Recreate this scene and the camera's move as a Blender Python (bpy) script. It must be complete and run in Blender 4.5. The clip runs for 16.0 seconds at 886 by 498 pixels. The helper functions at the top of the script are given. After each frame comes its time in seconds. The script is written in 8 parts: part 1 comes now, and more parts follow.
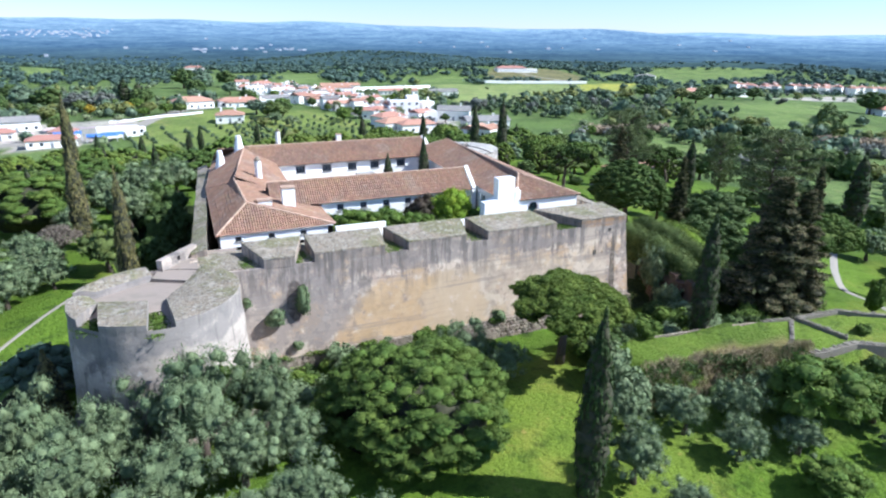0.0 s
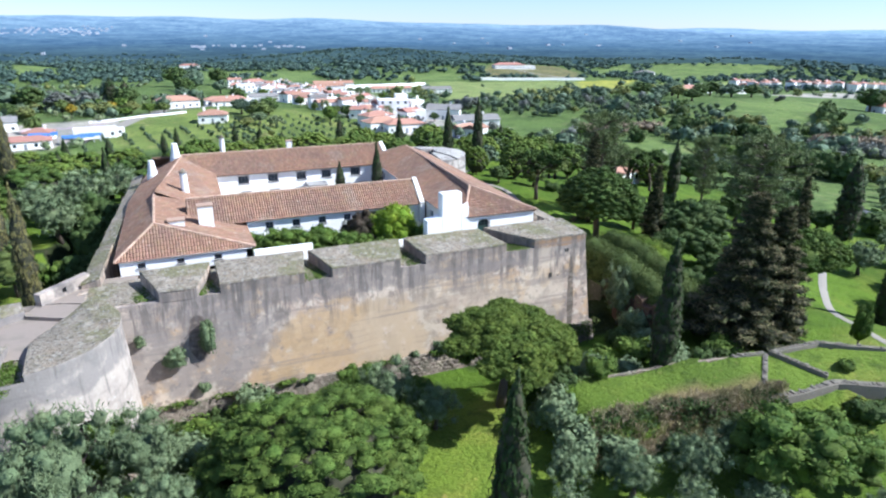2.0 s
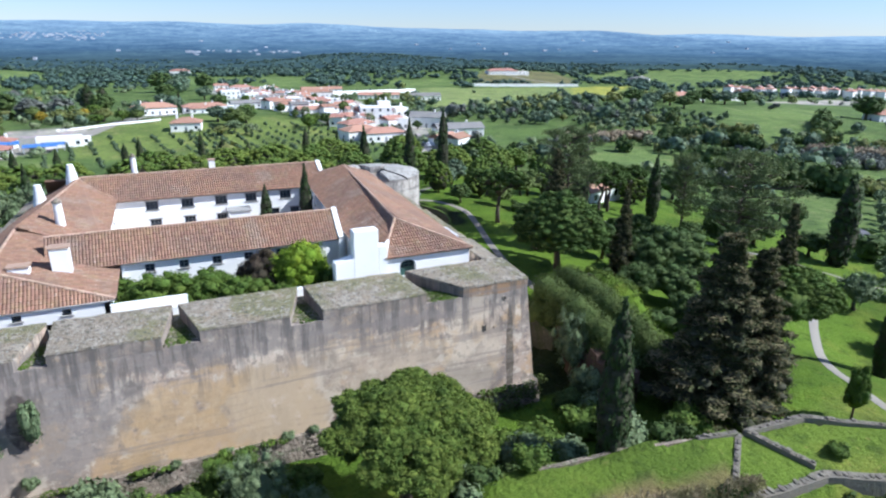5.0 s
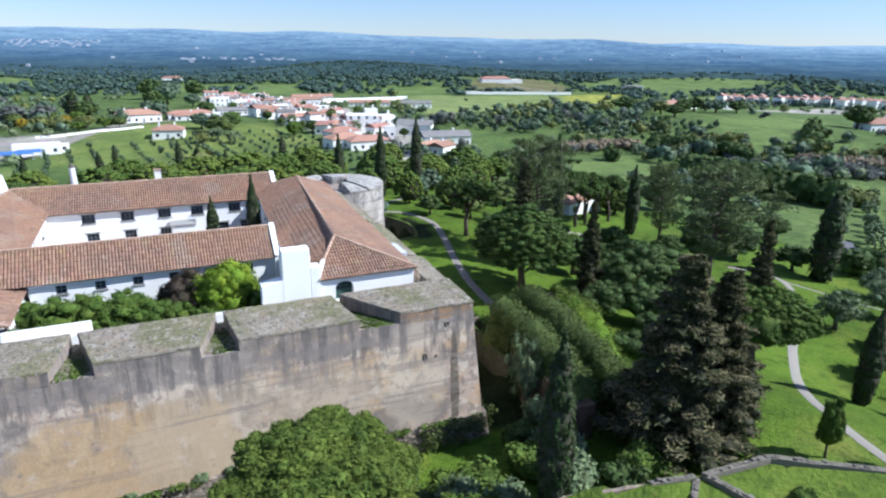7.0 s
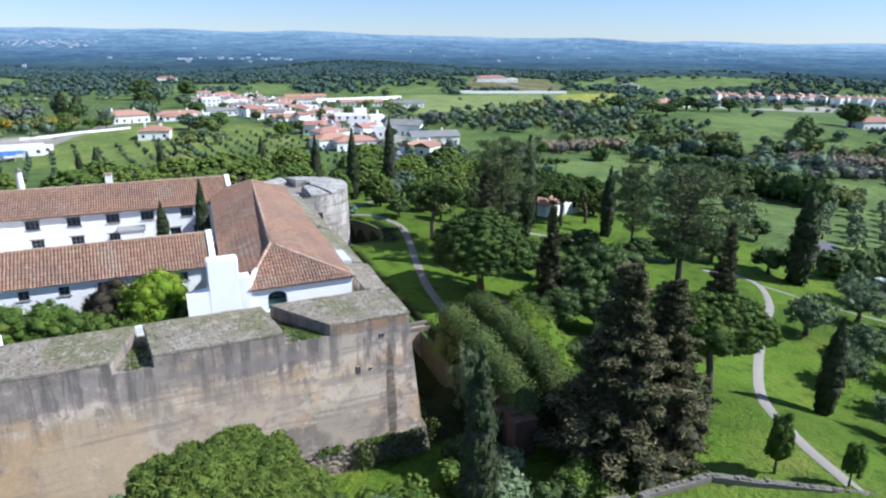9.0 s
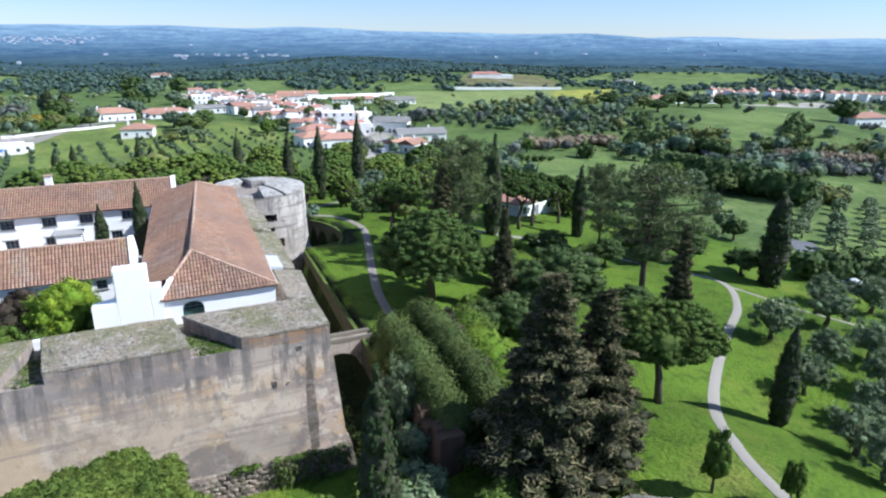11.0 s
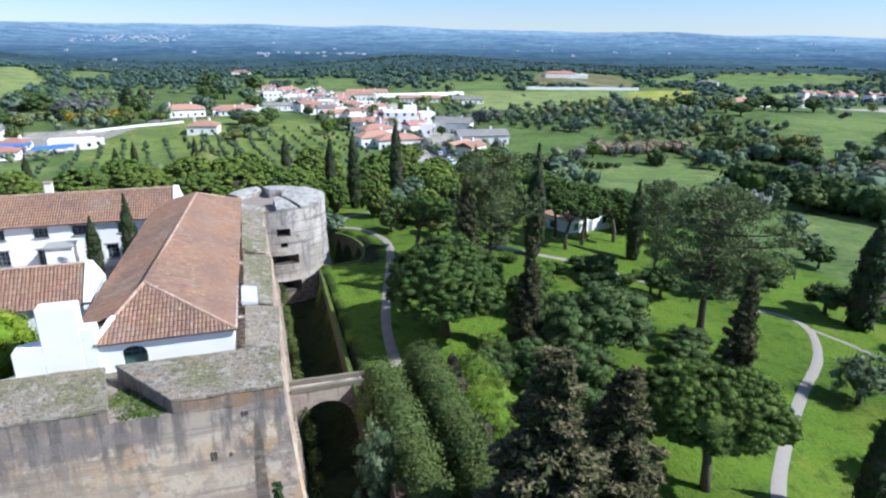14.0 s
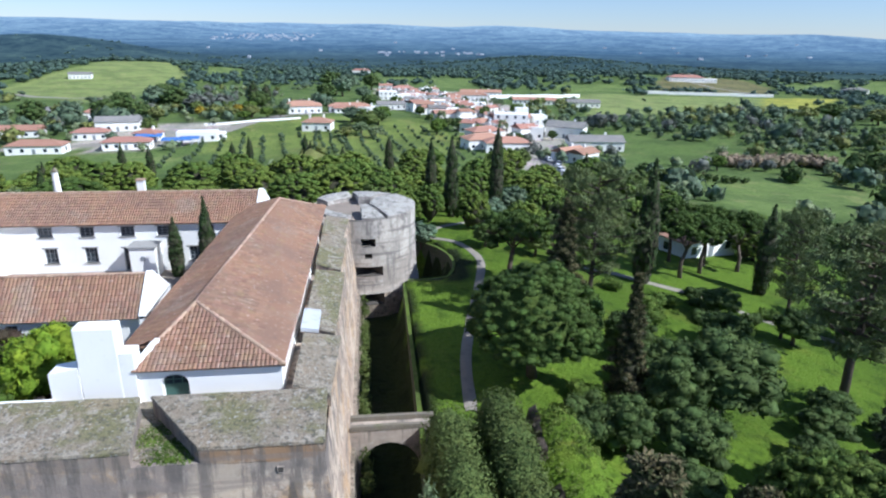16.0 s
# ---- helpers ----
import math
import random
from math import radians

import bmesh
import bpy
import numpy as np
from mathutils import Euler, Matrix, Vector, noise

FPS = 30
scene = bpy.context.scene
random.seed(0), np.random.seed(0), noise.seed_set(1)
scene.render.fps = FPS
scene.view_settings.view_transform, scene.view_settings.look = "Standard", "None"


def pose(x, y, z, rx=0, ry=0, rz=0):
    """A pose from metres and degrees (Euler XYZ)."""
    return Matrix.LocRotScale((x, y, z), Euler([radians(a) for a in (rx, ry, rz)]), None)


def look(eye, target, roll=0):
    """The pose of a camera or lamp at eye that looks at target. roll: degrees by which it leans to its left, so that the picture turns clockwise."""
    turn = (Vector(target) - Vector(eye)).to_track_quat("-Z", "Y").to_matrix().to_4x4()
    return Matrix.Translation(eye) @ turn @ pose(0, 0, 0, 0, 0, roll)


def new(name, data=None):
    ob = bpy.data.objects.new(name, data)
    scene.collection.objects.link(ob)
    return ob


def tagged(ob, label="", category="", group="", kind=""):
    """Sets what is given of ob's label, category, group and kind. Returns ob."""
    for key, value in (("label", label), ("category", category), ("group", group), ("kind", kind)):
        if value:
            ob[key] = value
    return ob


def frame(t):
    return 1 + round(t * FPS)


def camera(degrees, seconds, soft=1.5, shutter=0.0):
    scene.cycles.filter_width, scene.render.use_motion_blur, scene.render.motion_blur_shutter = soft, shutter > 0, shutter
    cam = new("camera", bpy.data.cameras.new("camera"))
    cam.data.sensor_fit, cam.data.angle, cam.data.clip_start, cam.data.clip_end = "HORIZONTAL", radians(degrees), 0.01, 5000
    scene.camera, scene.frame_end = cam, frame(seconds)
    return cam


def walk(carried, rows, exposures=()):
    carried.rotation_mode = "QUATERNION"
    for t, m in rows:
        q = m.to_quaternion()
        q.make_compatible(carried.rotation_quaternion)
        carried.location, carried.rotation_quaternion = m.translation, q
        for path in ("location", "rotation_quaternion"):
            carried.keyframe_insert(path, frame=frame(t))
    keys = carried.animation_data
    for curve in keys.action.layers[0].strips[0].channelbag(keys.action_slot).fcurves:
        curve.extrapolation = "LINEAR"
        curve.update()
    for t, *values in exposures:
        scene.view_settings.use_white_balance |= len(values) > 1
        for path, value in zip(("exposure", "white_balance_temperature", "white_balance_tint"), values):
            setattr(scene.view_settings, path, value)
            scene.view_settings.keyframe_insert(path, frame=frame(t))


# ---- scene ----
cam = camera(70.6, 16.0, soft=2.2)
PATH = [
    (0, (4.386, 2.341, 30.384), (5.152, 4.067, 29.726), 0.8),
    (0.5, (6.667, 3.293, 30.685), (7.43, 5.017, 30.017), 0.7),
    (1, (8.776, 4.282, 30.616), (9.537, 6.007, 29.95), 0.7),
    (1.5, (10.858, 5.236, 30.586), (11.617, 6.962, 29.92), 0.7),
    (2, (12.729, 6.331, 30.655), (13.488, 8.057, 29.987), 0.6),
    (2.5, (14.461, 7.432, 30.569), (15.224, 9.158, 29.906), 0.7),
    (3, (16.254, 8.666, 30.546), (17.017, 10.392, 29.884), 0.7),
    (3.5, (17.976, 10.013, 30.579), (18.74, 11.738, 29.917), 0.7),
    (4, (19.531, 11.224, 30.417), (20.301, 12.95, 29.765), 0.7),
    (4.5, (21.173, 12.32, 30.393), (21.949, 14.047, 29.747), 0.8),
    (5, (23.169, 13.255, 30.659), (23.936, 14.983, 30.006), 0.7),
    (7.5, (30.035, 15.513, 30.283), (30.817, 17.243, 29.655), 0.9),
    (8, (31.348, 15.531, 30.347), (32.128, 17.261, 29.717), 0.8),
    (8.5, (32.683, 15.478, 30.536), (33.46, 17.207, 29.897), 0.7),
    (9, (33.85, 15.28, 30.438), (34.631, 17.009, 29.805), 0.7),
    (9.5, (35.162, 15.057, 30.45), (35.944, 16.785, 29.815), 0.7),
    (12, (42.535, 16.249, 30.6), (43.315, 17.972, 29.952), 0.5),
    (12.5, (43.898, 17.359, 30.707), (44.681, 19.081, 30.058), 0.6),
    (13, (45.322, 18.874, 30.688), (46.103, 20.596, 30.038), 0.6),
    (13.5, (46.517, 20.34, 30.606), (47.225, 22.094, 29.957), 0.6),
    (14, (47.661, 21.874, 30.524), (48.235, 23.676, 29.874), 0.6),
    (14.5, (48.511, 23.387, 30.509), (49.032, 25.205, 29.859), 0.7),
    (15, (49.312, 24.874, 30.474), (49.756, 26.712, 29.822), 0.8),
    (15.5, (49.984, 26.386, 30.461), (50.304, 28.249, 29.809), 1.0),
    (16, (50.651, 27.938, 30.426), (50.897, 29.812, 29.773), 1.0),
]
walk(cam, [(t, look(eye, target, roll)) for t, eye, target, roll in PATH], [(0, 0.94, 5570, 9.5), (2.5, 0.82, 5570, 9.5), (4.5, 0.62, 5570, 9.5), (9.5, 0.57, 5570, 9.5), (12, 0.68, 5570, 9.5), (14.5, 0.58, 5570, 9.5), (16, 0.46, 5570, 9.5)])
SUN_AZ, SUN_EL = -29.0, 42.0            # degrees from +x, and above the horizon
world = bpy.data.worlds.new("sky")
scene.world = world
world.use_nodes = True
wt = world.node_tree
wt.nodes.clear()
sky = wt.nodes.new("ShaderNodeTexSky")
sky.sky_type = "NISHITA"
sky.sun_disc = False
sky.sun_elevation = radians(SUN_EL)
sky.sun_rotation = radians(90 - SUN_AZ)
sky.altitude, sky.air_density, sky.dust_density, sky.ozone_density = 300, 1.0, 0.0, 2.5
bgn, won = wt.nodes.new("ShaderNodeBackground"), wt.nodes.new("ShaderNodeOutputWorld")
bgn.inputs["Strength"].default_value = 0.068
tint = wt.nodes.new("ShaderNodeMix")
tint.data_type, tint.blend_type = "RGBA", "MULTIPLY"
tint.inputs["Factor"].default_value, tint.inputs["B"].default_value = 1.0, (0.86, 0.97, 1.26, 1)
wt.links.new(sky.outputs[0], tint.inputs["A"])
veil = wt.nodes.new("ShaderNodeMix")          # thin high haze over the whole sky
veil.data_type = "RGBA"
veil.inputs["Factor"].default_value, veil.inputs["B"].default_value = 0.16, (8.0, 9.3, 10.2, 1)
wt.links.new(tint.outputs["Result"], veil.inputs["A"])
wt.links.new(veil.outputs["Result"], bgn.inputs["Color"])
wt.links.new(bgn.outputs[0], won.inputs["Surface"])
sun_data = bpy.data.lights.new("sun", "SUN")
sun_data.energy, sun_data.angle, sun_data.color = 5.0, radians(0.55), (1.0, 0.965, 0.905)
sun = new("sun", sun_data)
toward = Vector((math.cos(radians(SUN_EL)) * math.cos(radians(SUN_AZ)), math.cos(radians(SUN_EL)) * math.sin(radians(SUN_AZ)), math.sin(radians(SUN_EL))))
sun.matrix_world = look(toward * 300, (0, 0, 0))


# ---- materials ----
def mat(name, base, rough=0.85, layers=(), bump=None, island=0.0, streak=None, patches=(), spec=0.3, metal=0.0, glow=None, trans=0.0, objrand=0.0, courses=0.0, blend="MIX", bands=None):
    """layers: (colour, noise scale, low, high, strength); streak: (colour, low, high, strength) for marks that run
    down;
    patches: (colour, (x, y, z), (rx, ry, rz), strength) for stains and painted light or shade with a shape of their
    own; island: variation from piece to piece."""
    m = bpy.data.materials.new(name)
    m.use_nodes = True
    nt = m.node_tree
    b = nt.nodes["Principled BSDF"]
    N, L = nt.nodes.new, nt.links.new
    pos = N("ShaderNodeNewGeometry").outputs["Position"]
    rgb = N("ShaderNodeRGB")
    rgb.outputs[0].default_value = (*base, 1)
    col = rgb.outputs[0]

    def ramp(src, lo, hi):
        r = N("ShaderNodeMapRange")
        r.interpolation_type = "SMOOTHSTEP"
        r.inputs["From Min"].default_value, r.inputs["From Max"].default_value = lo, hi
        L(src, r.inputs["Value"])
        return r.outputs[0]

    def times(src, k):
        r = N("ShaderNodeMath")
        r.operation = "MULTIPLY"
        L(src, r.inputs[0])
        if isinstance(k, float):
            r.inputs[1].default_value = k
        else:
            L(k, r.inputs[1])
        return r.outputs[0]

    def mix(col, fac, c2, blend="MIX"):
        x = N("ShaderNodeMix")
        x.data_type, x.blend_type = "RGBA", blend
        L(fac, x.inputs["Factor"])
        L(col, x.inputs["A"])
        x.inputs["B"].default_value = (*c2, 1)
        return x.outputs["Result"]

    def noise_at(scale, detail=5.0, vec=None, rough_n=0.6):
        n = N("ShaderNodeTexNoise")
        n.inputs["Scale"].default_value, n.inputs["Detail"].default_value, n.inputs["Roughness"].default_value = scale, detail, rough_n
        L(vec or pos, n.inputs["Vector"])
        return n.outputs["Fac"]

    for c2, scale, lo, hi, strength in layers:
        col = mix(col, times(ramp(noise_at(scale), lo, hi), strength), c2, blend)
    for c2, centre, radii, strength in patches:
        s = N("ShaderNodeVectorMath")
        s.operation = "SUBTRACT"
        L(pos, s.inputs[0])
        s.inputs[1].default_value = centre
        d = N("ShaderNodeVectorMath")
        d.operation = "DIVIDE"
        L(s.outputs[0], d.inputs[0])
        d.inputs[1].default_value = radii
        ln = N("ShaderNodeVectorMath")
        ln.operation = "LENGTH"
        L(d.outputs[0], ln.inputs[0])
        a = N("ShaderNodeMath")
        a.operation = "MULTIPLY_ADD"
        L(noise_at(0.45), a.inputs[0])
        a.inputs[1].default_value = 1.1
        L(ln.outputs["Value"], a.inputs[2])
        col = mix(col, times(times(ramp(a.outputs[0], 1.62, 1.42), ramp(noise_at(1.1), 0.25, 0.5)), strength), c2)
    if streak:
        mp = N("ShaderNodeMapping")
        mp.inputs["Scale"].default_value = (1.0, 1.0, 0.10)
        L(pos, mp.inputs["Vector"])
        c2, lo, hi, strength = streak[:4]
        fac = times(ramp(noise_at(1.7, 6.0, mp.outputs[0], 0.65), lo, hi), strength)
        if len(streak) > 4:      # marks that run down from the crown of a wall
            sep = N("ShaderNodeSeparateXYZ")
            L(pos, sep.inputs[0])
            drop = N("ShaderNodeMath")
            drop.operation = "MULTIPLY_ADD"
            L(noise_at(0.5, 4.0), drop.inputs[0])
            drop.inputs[1].default_value = 5.0
            L(sep.outputs["Z"], drop.inputs[2])
            fac = times(fac, ramp(drop.outputs[0], streak[4] + 2.5, streak[5] + 2.5))
        col = mix(col, fac, c2)
    if bands:        # level weather bands round a tower or along a wall
        mp = N("ShaderNodeMapping")
        mp.inputs["Scale"].default_value = (0.07, 0.07, 1.0)
        L(pos, mp.inputs["Vector"])
        for c2, lo, hi, strength in bands:
            col = mix(col, times(ramp(noise_at(1.5, 5.0, mp.outputs[0], 0.6), lo, hi), strength), c2)
    if courses:      # faint level beds of the masonry
        wv = N("ShaderNodeTexWave")
        wv.wave_type, wv.bands_direction = "BANDS", "Z"
        wv.inputs["Scale"].default_value, wv.inputs["Distortion"].default_value = 0.314 / courses, 4.5
        wv.inputs["Detail"].default_value, wv.inputs["Detail Scale"].default_value = 3.0, 0.6
        L(pos, wv.inputs["Vector"])
        col = mix(col, times(times(ramp(wv.outputs["Fac"], 0.72, 0.98), ramp(noise_at(0.3), 0.46, 0.64)), 0.22), tuple(0.6 * c for c in base))
    if island or objrand:
        src = N("ShaderNodeNewGeometry").outputs["Random Per Island"] if island else N("ShaderNodeObjectInfo").outputs["Random"]
        k = island or objrand
        r = N("ShaderNodeMapRange")
        r.inputs["To Min"].default_value, r.inputs["To Max"].default_value = 1 - k, 1 + k
        L(src, r.inputs["Value"])
        hsv = N("ShaderNodeHueSaturation")
        L(r.outputs[0], hsv.inputs["Value"])
        r2 = N("ShaderNodeMapRange")
        r2.inputs["To Min"].default_value, r2.inputs["To Max"].default_value = 0.5 - 0.05 * k, 0.5 + 0.05 * k
        w = N("ShaderNodeMath")
        w.operation = "FRACT"
        L(times(src, 7.31), w.inputs[0])
        L(w.outputs[0], r2.inputs["Value"])
        L(r2.outputs[0], hsv.inputs["Hue"])
        L(col, hsv.inputs["Color"])
        col = hsv.outputs[0]
    L(col, b.inputs["Base Color"])
    b.inputs["Roughness"].default_value, b.inputs["Metallic"].default_value = rough, metal
    b.inputs["Specular IOR Level"].default_value = spec
    if trans:
        b.inputs["Subsurface Weight"].default_value = 0.0
        tr = N("ShaderNodeBsdfTranslucent")
        L(col, tr.inputs["Color"])
        ms = N("ShaderNodeMixShader")
        ms.inputs[0].default_value = trans
        L(b.outputs[0], ms.inputs[1])
        L(tr.outputs[0], ms.inputs[2])
        L(ms.outputs[0], nt.nodes["Material Output"].inputs["Surface"])
    if bump:
        scale, strength, dist = bump
        bp = N("ShaderNodeBump")
        bp.inputs["Strength"].default_value, bp.inputs["Distance"].default_value = strength, dist
        L(noise_at(scale, 6.0), bp.inputs["Height"])
        L(bp.outputs[0], b.inputs["Normal"])
    if glow:
        L(col, b.inputs["Emission Color"])
        b.inputs["Emission Strength"].default_value = glow
    return m


M = {}
M["rampart"] = mat("weathered_rampart", (0.45, 0.338, 0.255), 0.95,
                   layers=[((0.58, 0.465, 0.355), 0.16, 0.46, 0.55, 0.85), ((0.27, 0.212, 0.175), 0.30, 0.50, 0.62, 0.75), ((0.50, 0.33, 0.18), 0.42, 0.51, 0.59, 0.7), ((0.60, 0.51, 0.40), 0.9, 0.55, 0.62, 0.6), ((0.19, 0.155, 0.13), 1.6, 0.54, 0.61, 0.65), ((0.58, 0.50, 0.40), 3.5, 0.57, 0.64, 0.5), ((0.13, 0.11, 0.095), 8.0, 0.62, 0.70, 0.5)],
                   streak=((0.135, 0.117, 0.105), 0.45, 0.60, 0.82, 6.2, 10.6),
                   patches=[((0.49, 0.335, 0.18), (24.6, 53.0, 4.7), (7.6, 6, 4.4), 0.8), ((0.48, 0.385, 0.28), (33.0, 53.0, 6.0), (8.5, 6, 4.2), 0.5), ((0.25, 0.22, 0.20), (12.6, 53, 8.0), (6.6, 6, 4.6), 0.7), ((0.22, 0.19, 0.17), (31, 53, 11.3), (20, 6, 1.9), 0.75), ((0.32, 0.19, 0.10), (45.4, 53.4, 11.7), (3.2, 1.2, 0.6), 0.85),
                            # the dark patch at x 12.9 paints a niche's shade; none is cut
                            ((0.085, 0.070, 0.050), (46.9, 53.0, 6.0), (0.34, 5, 4.6), 0.85), ((0.09, 0.07, 0.06), (12.9, 53.0, 8.0), (0.75, 5, 1.9), 0.9), ((0.17, 0.145, 0.13), (41.5, 53.0, 3.9), (4.6, 5, 1.3), 0.75), ((0.53, 0.43, 0.32), (43.5, 53.0, 7.2), (2.6, 5, 4.2), 0.5)],
                   bump=(6.0, 0.35, 0.05), courses=0.55, bands=[((0.24, 0.20, 0.175), 0.55, 0.63, 0.5)])
M["tower"] = mat("pale_tower_render", (0.425, 0.357, 0.296), 0.95,
                 layers=[((0.29, 0.245, 0.205), 0.3, 0.46, 0.60, 0.7), ((0.14, 0.125, 0.115), 0.6, 0.52, 0.66, 0.8), ((0.52, 0.47, 0.41), 2.2, 0.54, 0.70, 0.6), ((0.13, 0.115, 0.10), 6.0, 0.60, 0.72, 0.5)],
                 # the pale patch at (7.5, 46) paints extra light on the sunlit flank
                 streak=((0.12, 0.11, 0.10), 0.52, 0.68, 0.6), patches=[((0.17, 0.155, 0.145), (50.6, 98.6, 11.6), (9, 9, 2.4), 0.5), ((0.46, 0.41, 0.355), (7.5, 46.0, 8.0), (5.0, 5.0, 5.0), 0.35), ((0.19, 0.175, 0.165), (1.5, 49, 10.7), (8.0, 9, 1.7), 0.7)], bump=(5.0, 0.5, 0.06), courses=0.6, bands=[((0.19, 0.168, 0.15), 0.54, 0.64, 0.38)])
M["old_tower"] = mat("banded_tower_stone", (0.475, 0.43, 0.38), 0.95,
                     layers=[((0.33, 0.295, 0.26), 0.3, 0.46, 0.60, 0.6), ((0.16, 0.145, 0.135), 0.5, 0.54, 0.64, 0.8), ((0.56, 0.53, 0.48), 1.6, 0.52, 0.66, 0.6), ((0.13, 0.115, 0.10), 4.5, 0.58, 0.68, 0.6)],
                     streak=((0.14, 0.13, 0.12), 0.50, 0.64, 0.6), patches=[((0.235, 0.195, 0.16), (50.6, 98.6, 4.0), (9, 9, 3.6), 0.6), ((0.30, 0.285, 0.27), (49.0, 94.0, 9.5), (3.2, 3.0, 3.0), 0.5)], bump=(5.0, 0.6, 0.08), courses=0.6, bands=[((0.17, 0.155, 0.145), 0.51, 0.60, 0.7)])
M["old_top"] = mat("pale_lichen_stone", (0.40, 0.375, 0.335), 0.96, layers=[((0.27, 0.255, 0.225), 0.6, 0.46, 0.6, 0.7), ((0.13, 0.125, 0.115), 1.6, 0.55, 0.64, 0.8), ((0.55, 0.53, 0.49), 4.0, 0.54, 0.66, 0.6), ((0.07, 0.065, 0.06), 8.0, 0.60, 0.68, 0.6)], bump=(5, 0.9, 0.12))
M["rubble"] = mat("rubble_footing", (0.27, 0.215, 0.165), 0.95,
                  layers=[((0.14, 0.125, 0.09), 0.5, 0.5, 0.62, 0.8), ((0.39, 0.33, 0.26), 2.4, 0.52, 0.62, 0.7), ((0.06, 0.05, 0.04), 3.4, 0.56, 0.64, 0.8), ((0.09, 0.12, 0.05), 0.9, 0.58, 0.70, 0.7)], bump=(3.0, 1.0, 0.22))
M["darkrock"] = mat("brown_bank_rock", (0.115, 0.088, 0.066), 0.95, layers=[((0.065, 0.05, 0.04), 0.9, 0.46, 0.6, 0.7), ((0.19, 0.15, 0.115), 2.6, 0.55, 0.66, 0.6), ((0.07, 0.085, 0.03), 1.1, 0.57, 0.66, 0.6)], bump=(3.0, 1.0, 0.2))
M["mosstop"] = mat("grassy_wall_top", (0.095, 0.140, 0.022), 0.97, layers=[((0.06, 0.085, 0.018), 0.8, 0.45, 0.62, 0.8), ((0.15, 0.16, 0.05), 2.4, 0.55, 0.68, 0.6)], bump=(6, 0.9, 0.1))
# moss-green stone, darkened with the ditch floor to paint in shade
M["ditchstone"] = mat("mossy_ditch_stone", (0.10, 0.095, 0.065), 0.95, layers=[((0.07, 0.085, 0.035), 0.6, 0.45, 0.6, 0.7), ((0.2, 0.17, 0.13), 2.5, 0.52, 0.68, 0.6)], bump=(3, 0.9, 0.12))
M["lichen"] = mat("lichen_stone_top", (0.265, 0.222, 0.165), 0.97,
                  layers=[((0.165, 0.160, 0.065), 0.22, 0.46, 0.58, 0.75), ((0.30, 0.235, 0.165), 0.5, 0.52, 0.62, 0.6), ((0.37, 0.325, 0.26), 1.2, 0.53, 0.62, 0.75), ((0.10, 0.09, 0.07), 3.2, 0.52, 0.62, 0.75), ((0.44, 0.42, 0.375), 5.5, 0.57, 0.64, 0.75), ((0.06, 0.055, 0.045), 11.0, 0.56, 0.64, 0.6)], bump=(5, 1.0, 0.16))
M["terrace"] = mat("tower_floor_screed", (0.275, 0.225, 0.185), 0.95, layers=[((0.22, 0.19, 0.15), 0.6, 0.5, 0.65, 0.7), ((0.2, 0.19, 0.11), 1.4, 0.6, 0.72, 0.6)], bump=(6, 0.4, 0.03))
M["white"] = mat("lime_wash", (0.87, 0.855, 0.825), 0.9, layers=[((0.78, 0.765, 0.73), 0.5, 0.5, 0.75, 0.4), ((0.62, 0.6, 0.57), 2.6, 0.62, 0.8, 0.35)], streak=((0.6, 0.58, 0.54), 0.6, 0.78, 0.35), bump=(5, 0.25, 0.02))
M["tile"] = mat("clay_barrel_tile", (0.272, 0.155, 0.100), 0.9, layers=[((0.215, 0.135, 0.098), 0.22, 0.42, 0.62, 0.75), ((0.30, 0.235, 0.18), 0.35, 0.52, 0.66, 0.5), ((0.30, 0.175, 0.105), 0.6, 0.57, 0.74, 0.5), ((0.19, 0.125, 0.10), 2.4, 0.55, 0.72, 0.5), ((0.44, 0.36, 0.30), 4.0, 0.58, 0.68, 0.55), ((0.31, 0.23, 0.11), 0.9, 0.57, 0.67, 0.35), ((0.15, 0.105, 0.085), 1.4, 0.60, 0.70, 0.5)], island=0.17)
M["ridge"] = mat("mortar_ridge_tile", (0.42, 0.29, 0.21), 0.95, layers=[((0.27, 0.15, 0.1), 3.0, 0.5, 0.65, 0.6)], island=0.2)
M["fartile"] = mat("far_clay_roof", (0.37, 0.20, 0.145), 0.9, layers=[((0.33, 0.17, 0.12), 0.5, 0.45, 0.65, 0.6)], objrand=0.18, bump=(4, 0.4, 0.05))
M["greytile"] = mat("grey_shed_roof", (0.20, 0.19, 0.18), 0.9, layers=[((0.27, 0.25, 0.22), 0.4, 0.45, 0.65, 0.6)], objrand=0.15)
# white walls greyed towards blue, haze painted into the far town
M["fartown"] = mat("hazed_house_walls", (0.46, 0.48, 0.52), 0.9, layers=[((0.34, 0.36, 0.40), 0.02, 0.4, 0.6, 0.8)])
M["farwhite"] = mat("far_house_render", (0.87, 0.85, 0.81), 0.9, layers=[((0.66, 0.63, 0.58), 0.3, 0.5, 0.7, 0.5)], objrand=0.08)
# opaque panes; the unlit inside is painted as a dark glass colour
M["glass"] = mat("dark_window_glass", (0.03, 0.04, 0.05), 0.12, spec=0.6)
M["woodframe"] = mat("grey_painted_frame", (0.22, 0.24, 0.26), 0.6, layers=[((0.14, 0.15, 0.16), 3.0, 0.5, 0.7, 0.5)])
M["greendoor"] = mat("green_painted_door", (0.045, 0.10, 0.085), 0.55, layers=[((0.03, 0.06, 0.05), 4, 0.5, 0.7, 0.6)])
